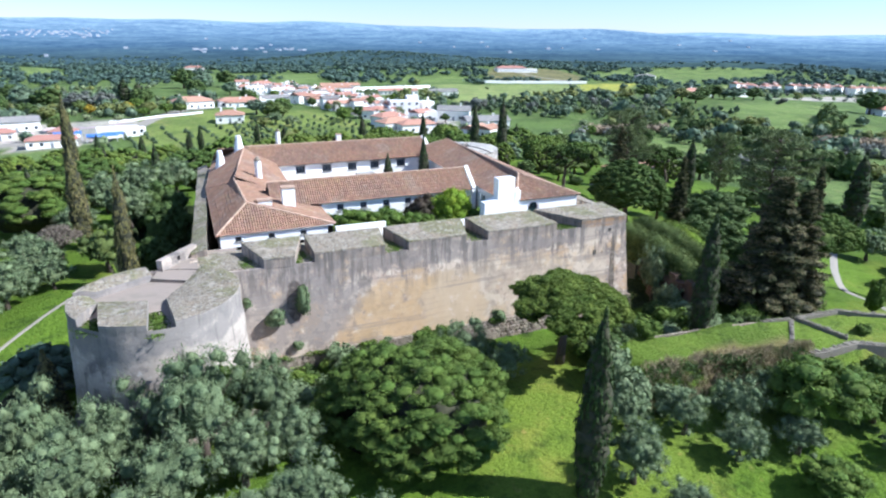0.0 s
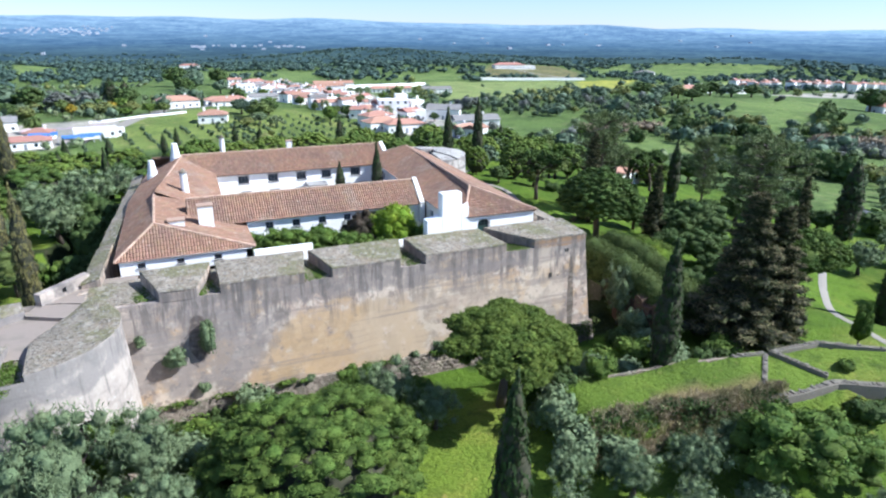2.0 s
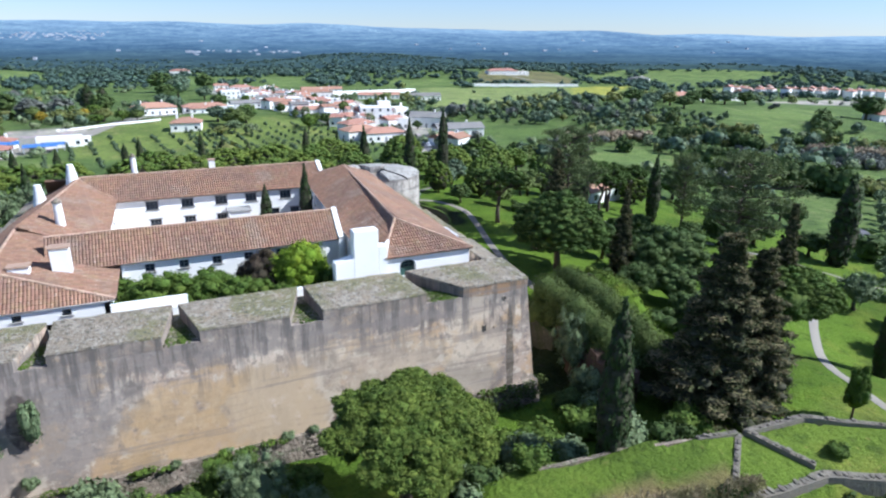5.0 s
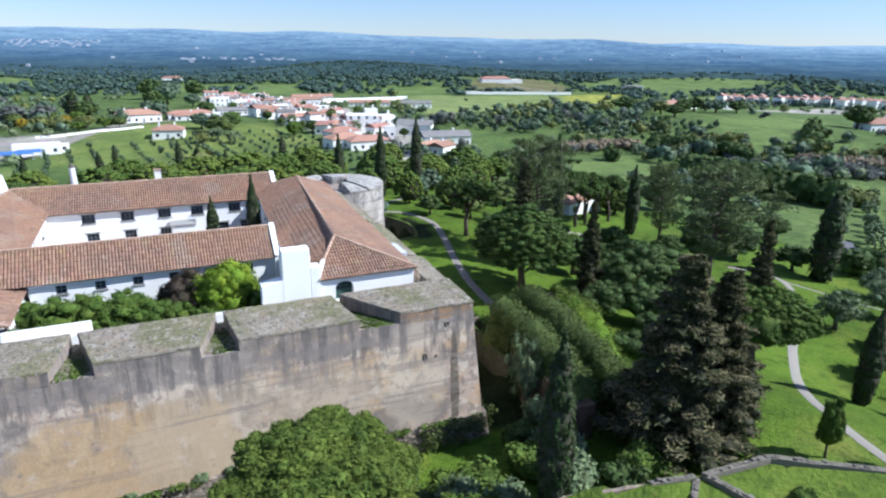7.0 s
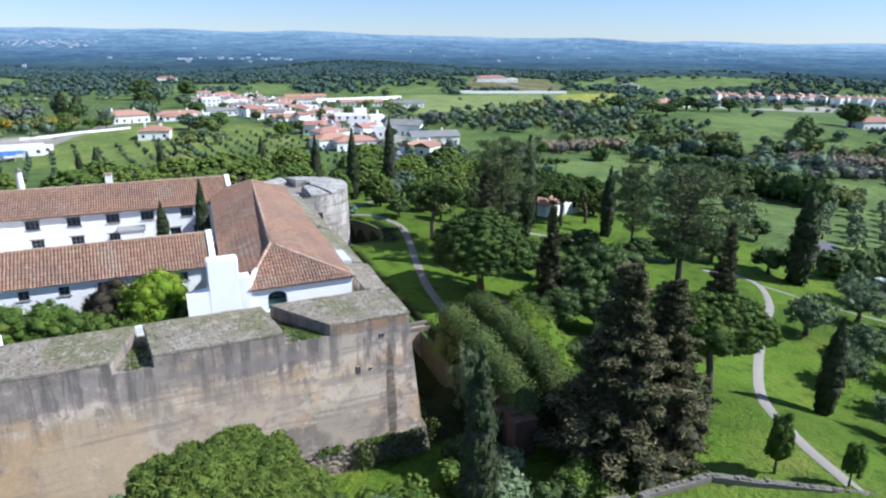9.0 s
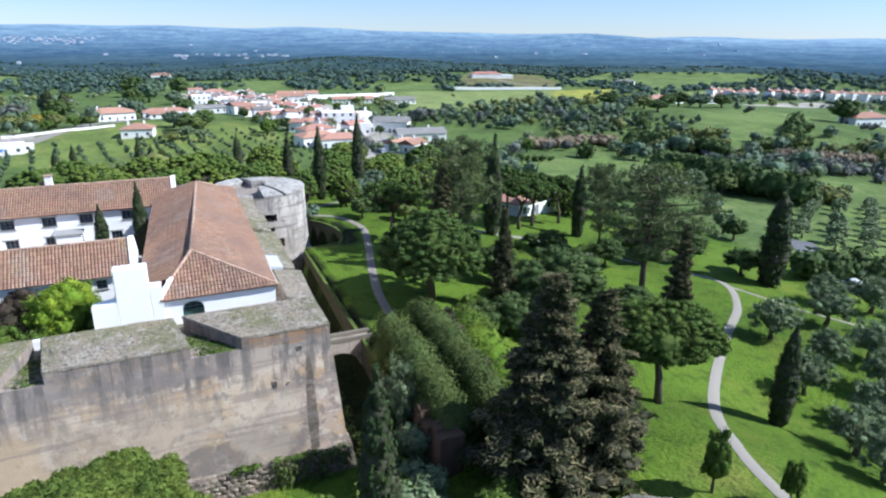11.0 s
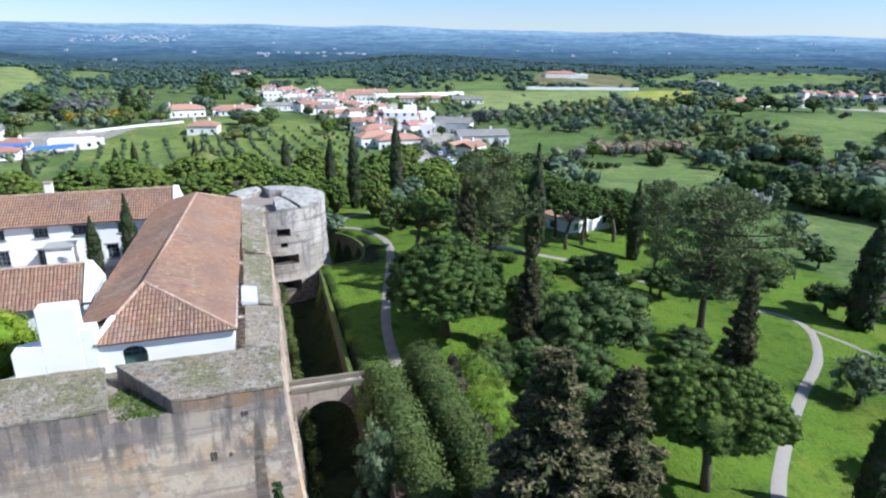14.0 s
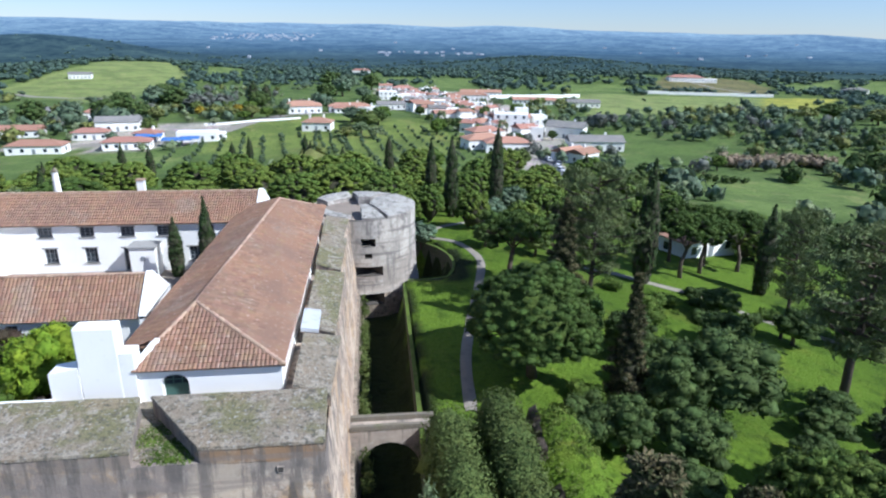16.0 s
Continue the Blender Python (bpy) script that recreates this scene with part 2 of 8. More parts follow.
# dark colour that paints the shade inside gun ports and slits
M["dark"] = mat("painted_recess_shade", (0.09, 0.08, 0.07), 0.95, layers=[((0.05, 0.045, 0.04), 2, 0.5, 0.7, 0.5)])
M["greystone"] = mat("grey_stone_trim", (0.34, 0.33, 0.31), 0.9, layers=[((0.25, 0.24, 0.22), 2, 0.5, 0.7, 0.5)])
M["drystone"] = mat("dry_stone_wall", (0.195, 0.170, 0.132), 0.95, layers=[((0.18, 0.165, 0.14), 1.8, 0.48, 0.66, 0.7), ((0.31, 0.275, 0.22), 5, 0.55, 0.7, 0.5), ((0.13, 0.15, 0.07), 0.7, 0.56, 0.68, 0.6)], bump=(4, 0.9, 0.1))
M["capstone"] = mat("grey_cap_stone", (0.175, 0.155, 0.122), 0.95, layers=[((0.12, 0.105, 0.085), 2.5, 0.48, 0.66, 0.7), ((0.34, 0.31, 0.26), 6, 0.55, 0.7, 0.5)], objrand=0.25, bump=(8, 0.7, 0.05))
M["rubblestone"] = mat("rubble_stone", (0.215, 0.172, 0.132), 0.95, layers=[((0.16, 0.135, 0.105), 1.2, 0.46, 0.62, 0.7), ((0.40, 0.34, 0.27), 5, 0.54, 0.66, 0.5)], objrand=0.38, bump=(8, 0.7, 0.05))
M["gravel"] = mat("pale_gravel", (0.27, 0.243, 0.205), 0.95, layers=[((0.27, 0.25, 0.21), 0.7, 0.48, 0.66, 0.6), ((0.40, 0.37, 0.33), 6, 0.55, 0.7, 0.5)], bump=(20, 0.5, 0.02))
# greyer gravel; the shadow on the ditch path is put into its colour
M["greygravel"] = mat("shade_darkened_gravel", (0.27, 0.237, 0.20), 0.95, layers=[((0.17, 0.16, 0.14), 0.7, 0.48, 0.66, 0.6), ((0.34, 0.31, 0.28), 6, 0.55, 0.7, 0.5)], bump=(20, 0.5, 0.02))
M["asphalt"] = mat("worn_asphalt", (0.12, 0.12, 0.125), 0.9, layers=[((0.19, 0.185, 0.18), 0.3, 0.5, 0.7, 0.6)])
M["metal"] = mat("pale_sheet_metal", (0.55, 0.57, 0.60), 0.45, layers=[((0.4, 0.38, 0.36), 1.8, 0.5, 0.7, 0.6)], spec=0.5)
M["bark"] = mat("grey_brown_bark", (0.12, 0.09, 0.07), 0.95, layers=[((0.07, 0.055, 0.045), 6, 0.45, 0.65, 0.7)], bump=(9, 0.8, 0.05))


def leafy(name, c, c2, island=0.26, trans=0.16, dim=0.87):
    return mat(name, tuple(dim * v for v in c), 0.75, layers=[(tuple(dim * v for v in c2), 0.5, 0.42, 0.62, 0.7), (tuple(0.55 * dim * v for v in c2), 2.6, 0.50, 0.66, 0.6), (tuple(1.25 * dim * v for v in c), 4.5, 0.54, 0.68, 0.5)], island=island, spec=0.2, trans=trans, bump=(5.0, 0.7, 0.2))


# near-black crown cores: the shade between the leaves, painted as a colour
M["twigs"] = mat("crown_inner_shade", (0.058, 0.056, 0.032), 0.95, layers=[((0.025, 0.028, 0.016), 1.5, 0.45, 0.6, 0.6)])
M["pine"] = leafy("stone_pine_needles", (0.121, 0.176, 0.030), (0.076, 0.130, 0.023))
M["pine_light"] = leafy("bright_pine_needles", (0.158, 0.208, 0.034), (0.096, 0.148, 0.025))
M["pine_dark"] = leafy("dark_pine_needles", (0.086, 0.136, 0.026), (0.060, 0.104, 0.022))
M["cypress"] = leafy("cypress_scales", (0.050, 0.080, 0.022), (0.034, 0.058, 0.018))
M["cypress_brown"] = leafy("browning_cypress_scales", (0.21, 0.185, 0.07), (0.13, 0.13, 0.045))
M["fir"] = leafy("dark_fir_needles", (0.076, 0.087, 0.031), (0.052, 0.062, 0.024))
M["cones"] = leafy("brown_fir_tips", (0.235, 0.20, 0.10), (0.15, 0.135, 0.062))
M["airy"] = leafy("grey_pine_needles", (0.186, 0.226, 0.086), (0.13, 0.171, 0.066))
M["olive"] = leafy("olive_leaves", (0.205, 0.262, 0.128), (0.142, 0.194, 0.093))
M["oak"] = leafy("holm_oak_leaves", (0.096, 0.143, 0.039), (0.068, 0.108, 0.031))
M["shrub"] = leafy("bright_shrub_leaves", (0.126, 0.190, 0.030), (0.082, 0.136, 0.024))
M["lemon"] = leafy("yellow_green_leaves", (0.226, 0.319, 0.023), (0.136, 0.22, 0.018))
M["ivy"] = leafy("ivy_leaves", (0.128, 0.166, 0.044), (0.084, 0.122, 0.032))
M["weeds"] = leafy("yellow_green_weeds", (0.155, 0.205, 0.036), (0.10, 0.150, 0.028))
M["reddish"] = leafy("brown_red_leaves", (0.085, 0.062, 0.040), (0.05, 0.045, 0.028))
M["reed"] = leafy("dry_reeds", (0.36, 0.285, 0.19), (0.27, 0.215, 0.14))
M["mimosa"] = leafy("yellow_blossom", (0.42, 0.30, 0.03), (0.26, 0.2, 0.03))
M["stalks"] = leafy("dry_bramble_stalks", (0.40, 0.32, 0.20), (0.24, 0.23, 0.09))
M["redearth"] = mat("red_earth_face", (0.115, 0.070, 0.047), 0.95, layers=[((0.11, 0.075, 0.05), 0.6, 0.45, 0.62, 0.7), ((0.17, 0.115, 0.08), 2.2, 0.52, 0.7, 0.6)], bump=(2.5, 0.9, 0.15))
M["bluesheet"] = mat("blue_plastic_sheet", (0.06, 0.16, 0.42), 0.6, layers=[((0.10, 0.24, 0.52), 0.8, 0.45, 0.65, 0.6)])
M["carpaint"] = mat("pale_car_paint", (0.62, 0.63, 0.65), 0.3, spec=0.5)
M["cargrey"] = mat("grey_car_paint", (0.12, 0.13, 0.15), 0.3, spec=0.5)
M["rubber"] = mat("black_tyre_rubber", (0.025, 0.025, 0.026), 0.85)
M["bare"] = leafy("bare_grey_twigs", (0.25, 0.205, 0.16), (0.17, 0.145, 0.11))
M["grovetree"] = leafy("grove_olive_leaves", (0.115, 0.160, 0.085), (0.088, 0.128, 0.07), 0.3)
M["willow"] = leafy("yellow_green_thicket_leaves", (0.215, 0.240, 0.070), (0.165, 0.175, 0.062), 0.4)
M["greythicket"] = leafy("bare_grey_thicket", (0.17, 0.18, 0.155), (0.16, 0.165, 0.13), 0.4)
# far woodland and oak leaves are bluer: haze put into their colour
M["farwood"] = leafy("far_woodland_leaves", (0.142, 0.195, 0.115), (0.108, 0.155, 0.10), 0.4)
M["blueoak"] = leafy("haze_tinted_oak_leaves", (0.088, 0.136, 0.102), (0.066, 0.108, 0.090), 0.4)
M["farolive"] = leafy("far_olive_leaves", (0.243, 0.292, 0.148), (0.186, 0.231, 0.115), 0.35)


# ---- mesh helpers ----
def mesh_of(name, verts, faces, material, smooth=False):
    me = bpy.data.meshes.new(name)
    me.from_pydata([tuple(v) for v in verts], [], [tuple(f) for f in faces])
    for m in material if isinstance(material, (list, tuple)) else (material,):
        me.materials.append(m)
    if smooth:
        me.polygons.foreach_set("use_smooth", [True] * len(me.polygons))
    me.update()
    return me


def thing(name, label, category, group="", kind="", at=(0, 0, 0), rz=0.0):
    ob = new(name)
    ob.empty_display_size = 0.2
    ob.matrix_world = pose(*at, 0, 0, rz)
    return tagged(ob, label, category, group, kind)


def part(name, bm, material, parent=None, label="", smooth=False):
    me = bpy.data.meshes.new(name)
    bmesh.ops.recalc_face_normals(bm, faces=bm.faces)
    bm.to_mesh(me)
    bm.free()
    for m in material if isinstance(material, (list, tuple)) else (material,):
        me.materials.append(m)
    if smooth:
        me.polygons.foreach_set("use_smooth", [True] * len(me.polygons))
    ob = new(name, me)
    if parent:
        ob.parent = parent
    if label:
        ob["label"] = label
    return ob


def part_mesh(name, me, parent=None, label=""):
    ob = new(name, me)
    if parent:
        ob.parent = parent
    if label:
        ob["label"] = label
    return ob


def hexa(bm, c, matidx=0):
    """A box from its 8 corners: four below, four above, each round."""
    v = [bm.verts.new(p) for p in c]
    for f in ((3, 2, 1, 0), (4, 5, 6, 7), (0, 1, 5, 4), (1, 2, 6, 5), (2, 3, 7, 6), (3, 0, 4, 7)):
        bm.faces.new([v[i] for i in f]).material_index = matidx


def box(bm, x0, y0, z0, x1, y1, z1, matidx=0):
    hexa(bm, [(x0, y0, z0), (x1, y0, z0), (x1, y1, z0), (x0, y1, z0), (x0, y0, z1), (x1, y0, z1), (x1, y1, z1), (x0, y1, z1)], matidx)


def prism(bm, pts, z0, z1, matidx=0, top=None):
    """pts: a plan outline, z1 or the heights of top for its upper corners."""
    lo = [bm.verts.new((x, y, z0)) for x, y in pts]
    hi = [bm.verts.new((p[0], p[1], top[i] if top else z1)) for i, p in enumerate(pts)]
    n = len(pts)
    bm.faces.new(lo[::-1]).material_index = matidx
    bm.faces.new(hi).material_index = matidx
    for i in range(n):
        j = (i + 1) % n
        bm.faces.new((lo[i], lo[j], hi[j], hi[i])).material_index = matidx


def roughen(bm, amount, scale, cuts=0):
    """Breaks the edges of old masonry a little."""
    if cuts:
        bmesh.ops.subdivide_edges(bm, edges=bm.edges[:], cuts=cuts, use_grid_fill=True)
    for v in bm.verts:
        v.co += noise.noise_vector(v.co * scale) * amount


def smoothstep(a, b, x):
    t = min(1.0, max(0.0, (x - a) / (b - a)))
    return t * t * (3 - 2 * t)


def interp(x, table):
    for (a, u), (b, v) in zip(table, table[1:]):
        if x <= b:
            t = max(0.0, (x - a) / (b - a))
            return u + (v - u) * t
    return table[-1][1]


# ---- the lie of the land ----
T1, T2 = (2.3, 50.1), (50.6, 98.6)        # centres of the two round towers
FORT = (3.2, 53.2, 49.4, 97.5)


def fort_gap(x, y):
    """How far a place lies outside the fortress."""
    dx, dy = max(FORT[0] - x, 0, x - FORT[2]), max(FORT[1] - y, 0, y - FORT[3])
    return min(math.hypot(dx, dy), math.hypot(x - T1[0], y - T1[1]) - 6.6, math.hypot(x - T2[0], y - T2[1]) - 6.3)


def bump2(x, y, cx, cy, h, r, r2=None, turn=0.0):
    c, s = math.cos(radians(turn)), math.sin(radians(turn))
    u, v = (x - cx) * c + (y - cy) * s, -(x - cx) * s + (y - cy) * c
    return h * math.exp(-(u / r) ** 2 - (v / (r2 or r)) ** 2)


# front brow and back edge of the grass terrace before the rampart, as (x, y)
BROW = [(36, 36.8), (44, 36.4), (48, 35.2), (53, 34.5), (59, 33.6), (64, 32.4), (76, 27)]
BACK = [(36, 41.6), (40, 41.3), (48, 40.5), (57, 38.9), (62.5, 38.6), (68, 35.5), (76, 31.1)]


def ground_z(x, y):
    d = fort_gap(x, y)
    far = math.hypot(x - 26, y - 75)
    out = interp(d, [(0, 4.5), (12, 4.4), (24, 2.6), (40, -0.6), (70, -4.0), (120, -9.0), (180, -12.5), (300, -13.0), (500, -21), (700, -25), (1000, -31), (1600, -34), (2500, -26), (3500, 0), (4200, 20), (4800, 30)])
    if far > 3000:
        out += 46 * smoothstep(3000, 4500, far) * smoothstep(3600, 600, x)
    # the front lies lower, with a banked terrace before it
    south = smoothstep(58.5, 54, y) * smoothstep(-30, -8, x) * smoothstep(100, 66, x)
    low = interp(y, [(-60, -6), (0, -2.5), (20, 0.4), (30, 2.0), (43, 2.4), (47.5, 1.5), (50, 1.0), (60, 1.0)])
    out = out + (low - out) * south
    brow, back = interp(x, BROW), interp(x, BACK)
    bank = smoothstep(brow - 1.7, brow, y) * smoothstep(back + 0.6, back - 0.1, y) * smoothstep(35.5, 38.5, x) * smoothstep(82, 70, x)
    out += bank * (4.9 - 0.13 * (back - y) - out)
    # the dry ditch along the sides and the back
    side = max(smoothstep(54.5, 60, y), smoothstep(2, -2, x) * 0.8)
    wide = 4.4 if y > 92.8 else 5.1 if x > 26 else 6.0
    ditch = smoothstep(wide, wide - 0.8, d) * side * (0.0 if x > 54.6 and y < 92.8 else 1.0)
    out += (0.1 - out) * ditch
    if d < 8 and y > 56 and x > 50:
        out = out if d < 6 else min(out, 4.6)
    # grown-over banks beyond the corner
    plat = smoothstep(54.4, 55.6, x) * smoothstep(66.5, 63.5, x) * smoothstep(46.5, 50.5, y) * smoothstep(64.5, 61.5, y)
    out += plat * (1.6 + 1.75 * math.exp(-((x - 62.9) / 1.75) ** 4))
    out += 0.5 * noise.noise(Vector((x * 0.06, y * 0.06, 0))) * smoothstep(4, 14, d)
    # the open country
    out += bump2(x, y, 340, 300, 7.0, 130, 90, 30) + bump2(x, y, 450, 800, 11, 150, 110) + bump2(x, y, 380, 1270, 22, 190, 150)
    out += bump2(x, y, -620, 1500, 48, 260, 200) + bump2(x, y, -270, 760, 8, 160, 110) + bump2(x, y, 20, 330, 3.5, 90, 60) + bump2(x, y, 90, 45, -2.3, 14, 12) + bump2(x, y, 865, 790, 17, 330, 170, 132) + bump2(x, y, -250, 930, 15, 150, 130)
    if far > 160:
        out += smoothstep(160, 900, far) * 7 * noise.noise(Vector((x * 0.0025, y * 0.0025, 3)))
    if far > 2600:
        out += smoothstep(2600, 4300, far) * 30 * noise.noise(Vector((x * 0.0014, y * 0.0014, 7)))
    return out

# ---- ground ----
def axis(fine0, fine1, step, ends, grow=1.05, most=1e9):
    out = list(np.arange(fine0, fine1 + 0.01, step))
    for sign, stop in ((-1, ends[0]), (1, ends[1])):
        s, p = step, out[0] if sign < 0 else out[-1]
        add = []
        while sign * p < sign * stop:
            s = min(s * grow, most if abs(p) < 900 else 1e9)
            p += sign * s
            add.append(p)
        out = add[::-1] + out if sign < 0 else out + add
    return out


# fields: kind (0 rough, 1 meadow, 2 pale field, 3 yellow, 4 tilled, 5 town earth), then the outline
FIELDS = []


def field(kind, *outline):
    FIELDS.append((kind, outline, min(p[0] for p in outline) - 12, max(p[0] for p in outline) + 12, min(p[1] for p in outline) - 12, max(p[1] for p in outline) + 12))


def inside(x, y, outline):
    hit = False
    for (xa, ya), (xb, yb) in zip(outline, outline[1:] + outline[:1]):
        if (ya > y) != (yb > y) and x < xa + (xb - xa) * (y - ya) / (yb - ya):
            hit = not hit
    return hit


field(3, (435, 607), (528, 621), (364, 452), (383, 529))
field(4, (378, 715), (433, 800), (532, 800), (507, 694), (460, 643), (361, 672))
field(2, (218, 539), (267, 624), (479, 600), (371, 456), (330, 471), (235, 385), (179, 376))
field(5, (-60, 262), (-52, 330), (-8, 326), (-4, 284), (-30, 262))
field(10, (-8, 255), (-7, 324), (16, 321), (22, 345), (66, 345), (82, 345), (90, 267), (60, 208), (35, 232), (4, 240))
field(1, (-90, 225), (-90, 262), (-28, 258), (-8, 240), (-10, 215))
field(1, (44, 698), (50, 860), (150, 860), (107, 740))
field(1, (113, 671), (139, 828), (187, 797), (155, 636))
field(1, (240, 640), (255, 720), (340, 720), (330, 650))
field(1, (531, 729), (711, 850), (631, 743), (532, 681))
field(1, (613, 704), (705, 790), (900, 900), (1000, 830), (872, 670), (770, 640), (602, 618))
field(2, (459, 465), (562, 549), (705, 600), (630, 537))
field(1, (287, 261), (330, 279), (380, 270), (370, 245), (308, 221), (277, 202), (243, 204))
field(1, (137, 171), (140, 205), (172, 208), (190, 204), (194, 178), (174, 156), (136, 150))
field(1, (163, 123), (176, 119), (159, 104), (150, 108))
field(1, (214, 154), (233, 131), (215, 112), (190, 128))
field(1, (295, 194), (309, 194), (298, 184), (276, 176))
field(2, (-270, 900), (-200, 940), (-135, 761), (-128, 652), (-137, 501), (-260, 620))
field(1, (-143, 859), (-141, 1010), (-85, 862), (-116, 771))
field(1, (700, 480), (760, 520), (820, 470), (720, 430))
field(5, (84, 420), (66, 560), (60, 640), (150, 600), (150, 480), (140, 300), (112, 200), (100, 205), (104, 260), (92, 330))
field(5, (420, 372), (560, 395), (600, 360), (520, 340))
field(1, (130, 70), (160, 128), (240, 150), (280, 110), (200, 60))


def land_kind(x, y):
    if math.hypot(x - 26, y - 75) < 108:
        x, y = x + 2.2 * noise.noise(Vector((x * 0.3, y * 0.3, 4))), y + 2.2 * noise.noise(Vector((x * 0.3, y * 0.3, 8)))
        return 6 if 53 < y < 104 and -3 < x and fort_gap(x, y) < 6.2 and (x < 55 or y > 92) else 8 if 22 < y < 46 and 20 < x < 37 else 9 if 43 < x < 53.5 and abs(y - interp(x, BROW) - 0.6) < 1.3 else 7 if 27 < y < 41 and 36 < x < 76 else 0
    wx, wy = x + 7 * noise.noise(Vector((x * 0.03, y * 0.03, 1))), y + 7 * noise.noise(Vector((x * 0.03, y * 0.03, 6)))
    for kind, outline, x0, x1, y0, y1 in FIELDS:
        if x0 < x < x1 and y0 < y < y1 and inside(wx, wy, outline):
            return kind
    return -1


# 6, the ditch floor, is near black: its shade is painted into the grass
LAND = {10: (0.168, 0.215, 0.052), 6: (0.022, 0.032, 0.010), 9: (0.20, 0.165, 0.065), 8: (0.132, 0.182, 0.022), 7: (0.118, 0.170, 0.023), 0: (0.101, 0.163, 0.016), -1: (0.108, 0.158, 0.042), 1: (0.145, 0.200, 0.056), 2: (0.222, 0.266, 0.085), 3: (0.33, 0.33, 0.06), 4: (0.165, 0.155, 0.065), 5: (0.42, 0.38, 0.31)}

xs = axis(-22, 112, 1.0, (-4700, 4700), 1.07, 11)
ys = axis(24, 112, 1.0, (-1500, 4780), 1.06, 11)
gv = [(x, y, ground_z(x, y)) for y in ys for x in xs]
nx = len(xs)


def keep(i, j, want_far):
    x, y = (xs[i] + xs[i + 1]) / 2, (ys[j] + ys[j + 1]) / 2
    return (math.hypot(x - 26, y - 75) > 1020) == want_far


# haze painted into the far plain's colour, bluer and paler with distance
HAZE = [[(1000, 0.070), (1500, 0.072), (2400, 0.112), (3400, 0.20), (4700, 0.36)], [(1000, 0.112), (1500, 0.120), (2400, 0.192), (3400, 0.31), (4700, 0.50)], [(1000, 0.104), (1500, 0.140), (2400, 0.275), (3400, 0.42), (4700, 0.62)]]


def sheet(name, want_far, material):
    cells = [(j * nx + i, j * nx + i + 1, (j + 1) * nx + i + 1, (j + 1) * nx + i) for j in range(len(ys) - 1) for i in range(nx - 1) if keep(i, j, want_far)]
    used = sorted({k for c in cells for k in c})
    back = {k: n for n, k in enumerate(used)}
    me = mesh_of(name, [gv[k] for k in used], [[back[k] for k in c] for c in cells], material, True)
    tint = me.color_attributes.new("land", "FLOAT_COLOR", "POINT")
    flat = []
    for k in used:
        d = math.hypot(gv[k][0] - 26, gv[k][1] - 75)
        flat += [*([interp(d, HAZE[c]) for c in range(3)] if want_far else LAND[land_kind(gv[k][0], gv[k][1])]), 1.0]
    tint.data.foreach_set("color", flat)
    return new(name, me)


def land_material(name, layers, bump=None, glow=0.0, haze=None):
    m = mat(name, (0.1, 0.1, 0.1), 0.95, layers=layers, bump=bump, spec=0.15, blend="MULTIPLY")
    nt = m.node_tree
    rgb = next(n for n in nt.nodes if n.type == "RGB")
    at = nt.nodes.new("ShaderNodeAttribute")
    at.attribute_name = "land"
    for link in list(rgb.outputs[0].links):
        nt.links.new(at.outputs["Color"], link.to_socket)
    nt.nodes.remove(rgb)
    return m


M["grass"] = land_material("meadow_grass", [((0.62, 0.66, 0.70), 0.045, 0.42, 0.60, 0.8), ((1.65, 1.20, 1.7), 0.13, 0.52, 0.68, 0.6), ((0.50, 0.55, 0.62), 0.55, 0.50, 0.68, 0.8), ((1.9, 1.2, 2.6), 1.3, 0.60, 0.72, 0.6), ((0.6, 0.66, 0.6), 2.8, 0.52, 0.66, 0.6), ((1.3, 1.35, 1.1), 7.0, 0.45, 0.65, 0.6)], bump=(2.4, 1.0, 0.35))
M["distance"] = land_material("hazed_far_country", [((0.78, 0.82, 0.88), 0.0015, 0.47, 0.56, 0.5), ((0.62, 0.68, 0.78), 0.006, 0.46, 0.56, 0.6), ((0.55, 0.62, 0.74), 0.03, 0.46, 0.56, 0.6), ((1.5, 1.4, 1.2), 0.018, 0.58, 0.62, 0.6), ((0.6, 0.66, 0.78), 0.09, 0.48, 0.58, 0.6), ((1.45, 1.38, 1.2), 0.07, 0.58, 0.64, 0.6), ((2.6, 2.3, 1.8), 0.010, 0.70, 0.715, 0.6), ((4.5, 3.9, 3.0), 0.03, 0.735, 0.75, 0.7)])
# the far plain glows with its hazy colour and takes no light
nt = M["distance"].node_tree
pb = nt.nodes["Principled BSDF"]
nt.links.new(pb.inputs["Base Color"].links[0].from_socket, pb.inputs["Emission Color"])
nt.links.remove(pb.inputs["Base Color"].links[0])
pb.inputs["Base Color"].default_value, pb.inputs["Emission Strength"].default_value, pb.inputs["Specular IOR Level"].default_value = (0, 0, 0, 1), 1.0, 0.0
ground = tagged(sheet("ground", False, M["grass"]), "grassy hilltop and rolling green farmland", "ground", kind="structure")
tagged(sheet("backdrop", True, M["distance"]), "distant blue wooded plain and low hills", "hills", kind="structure")


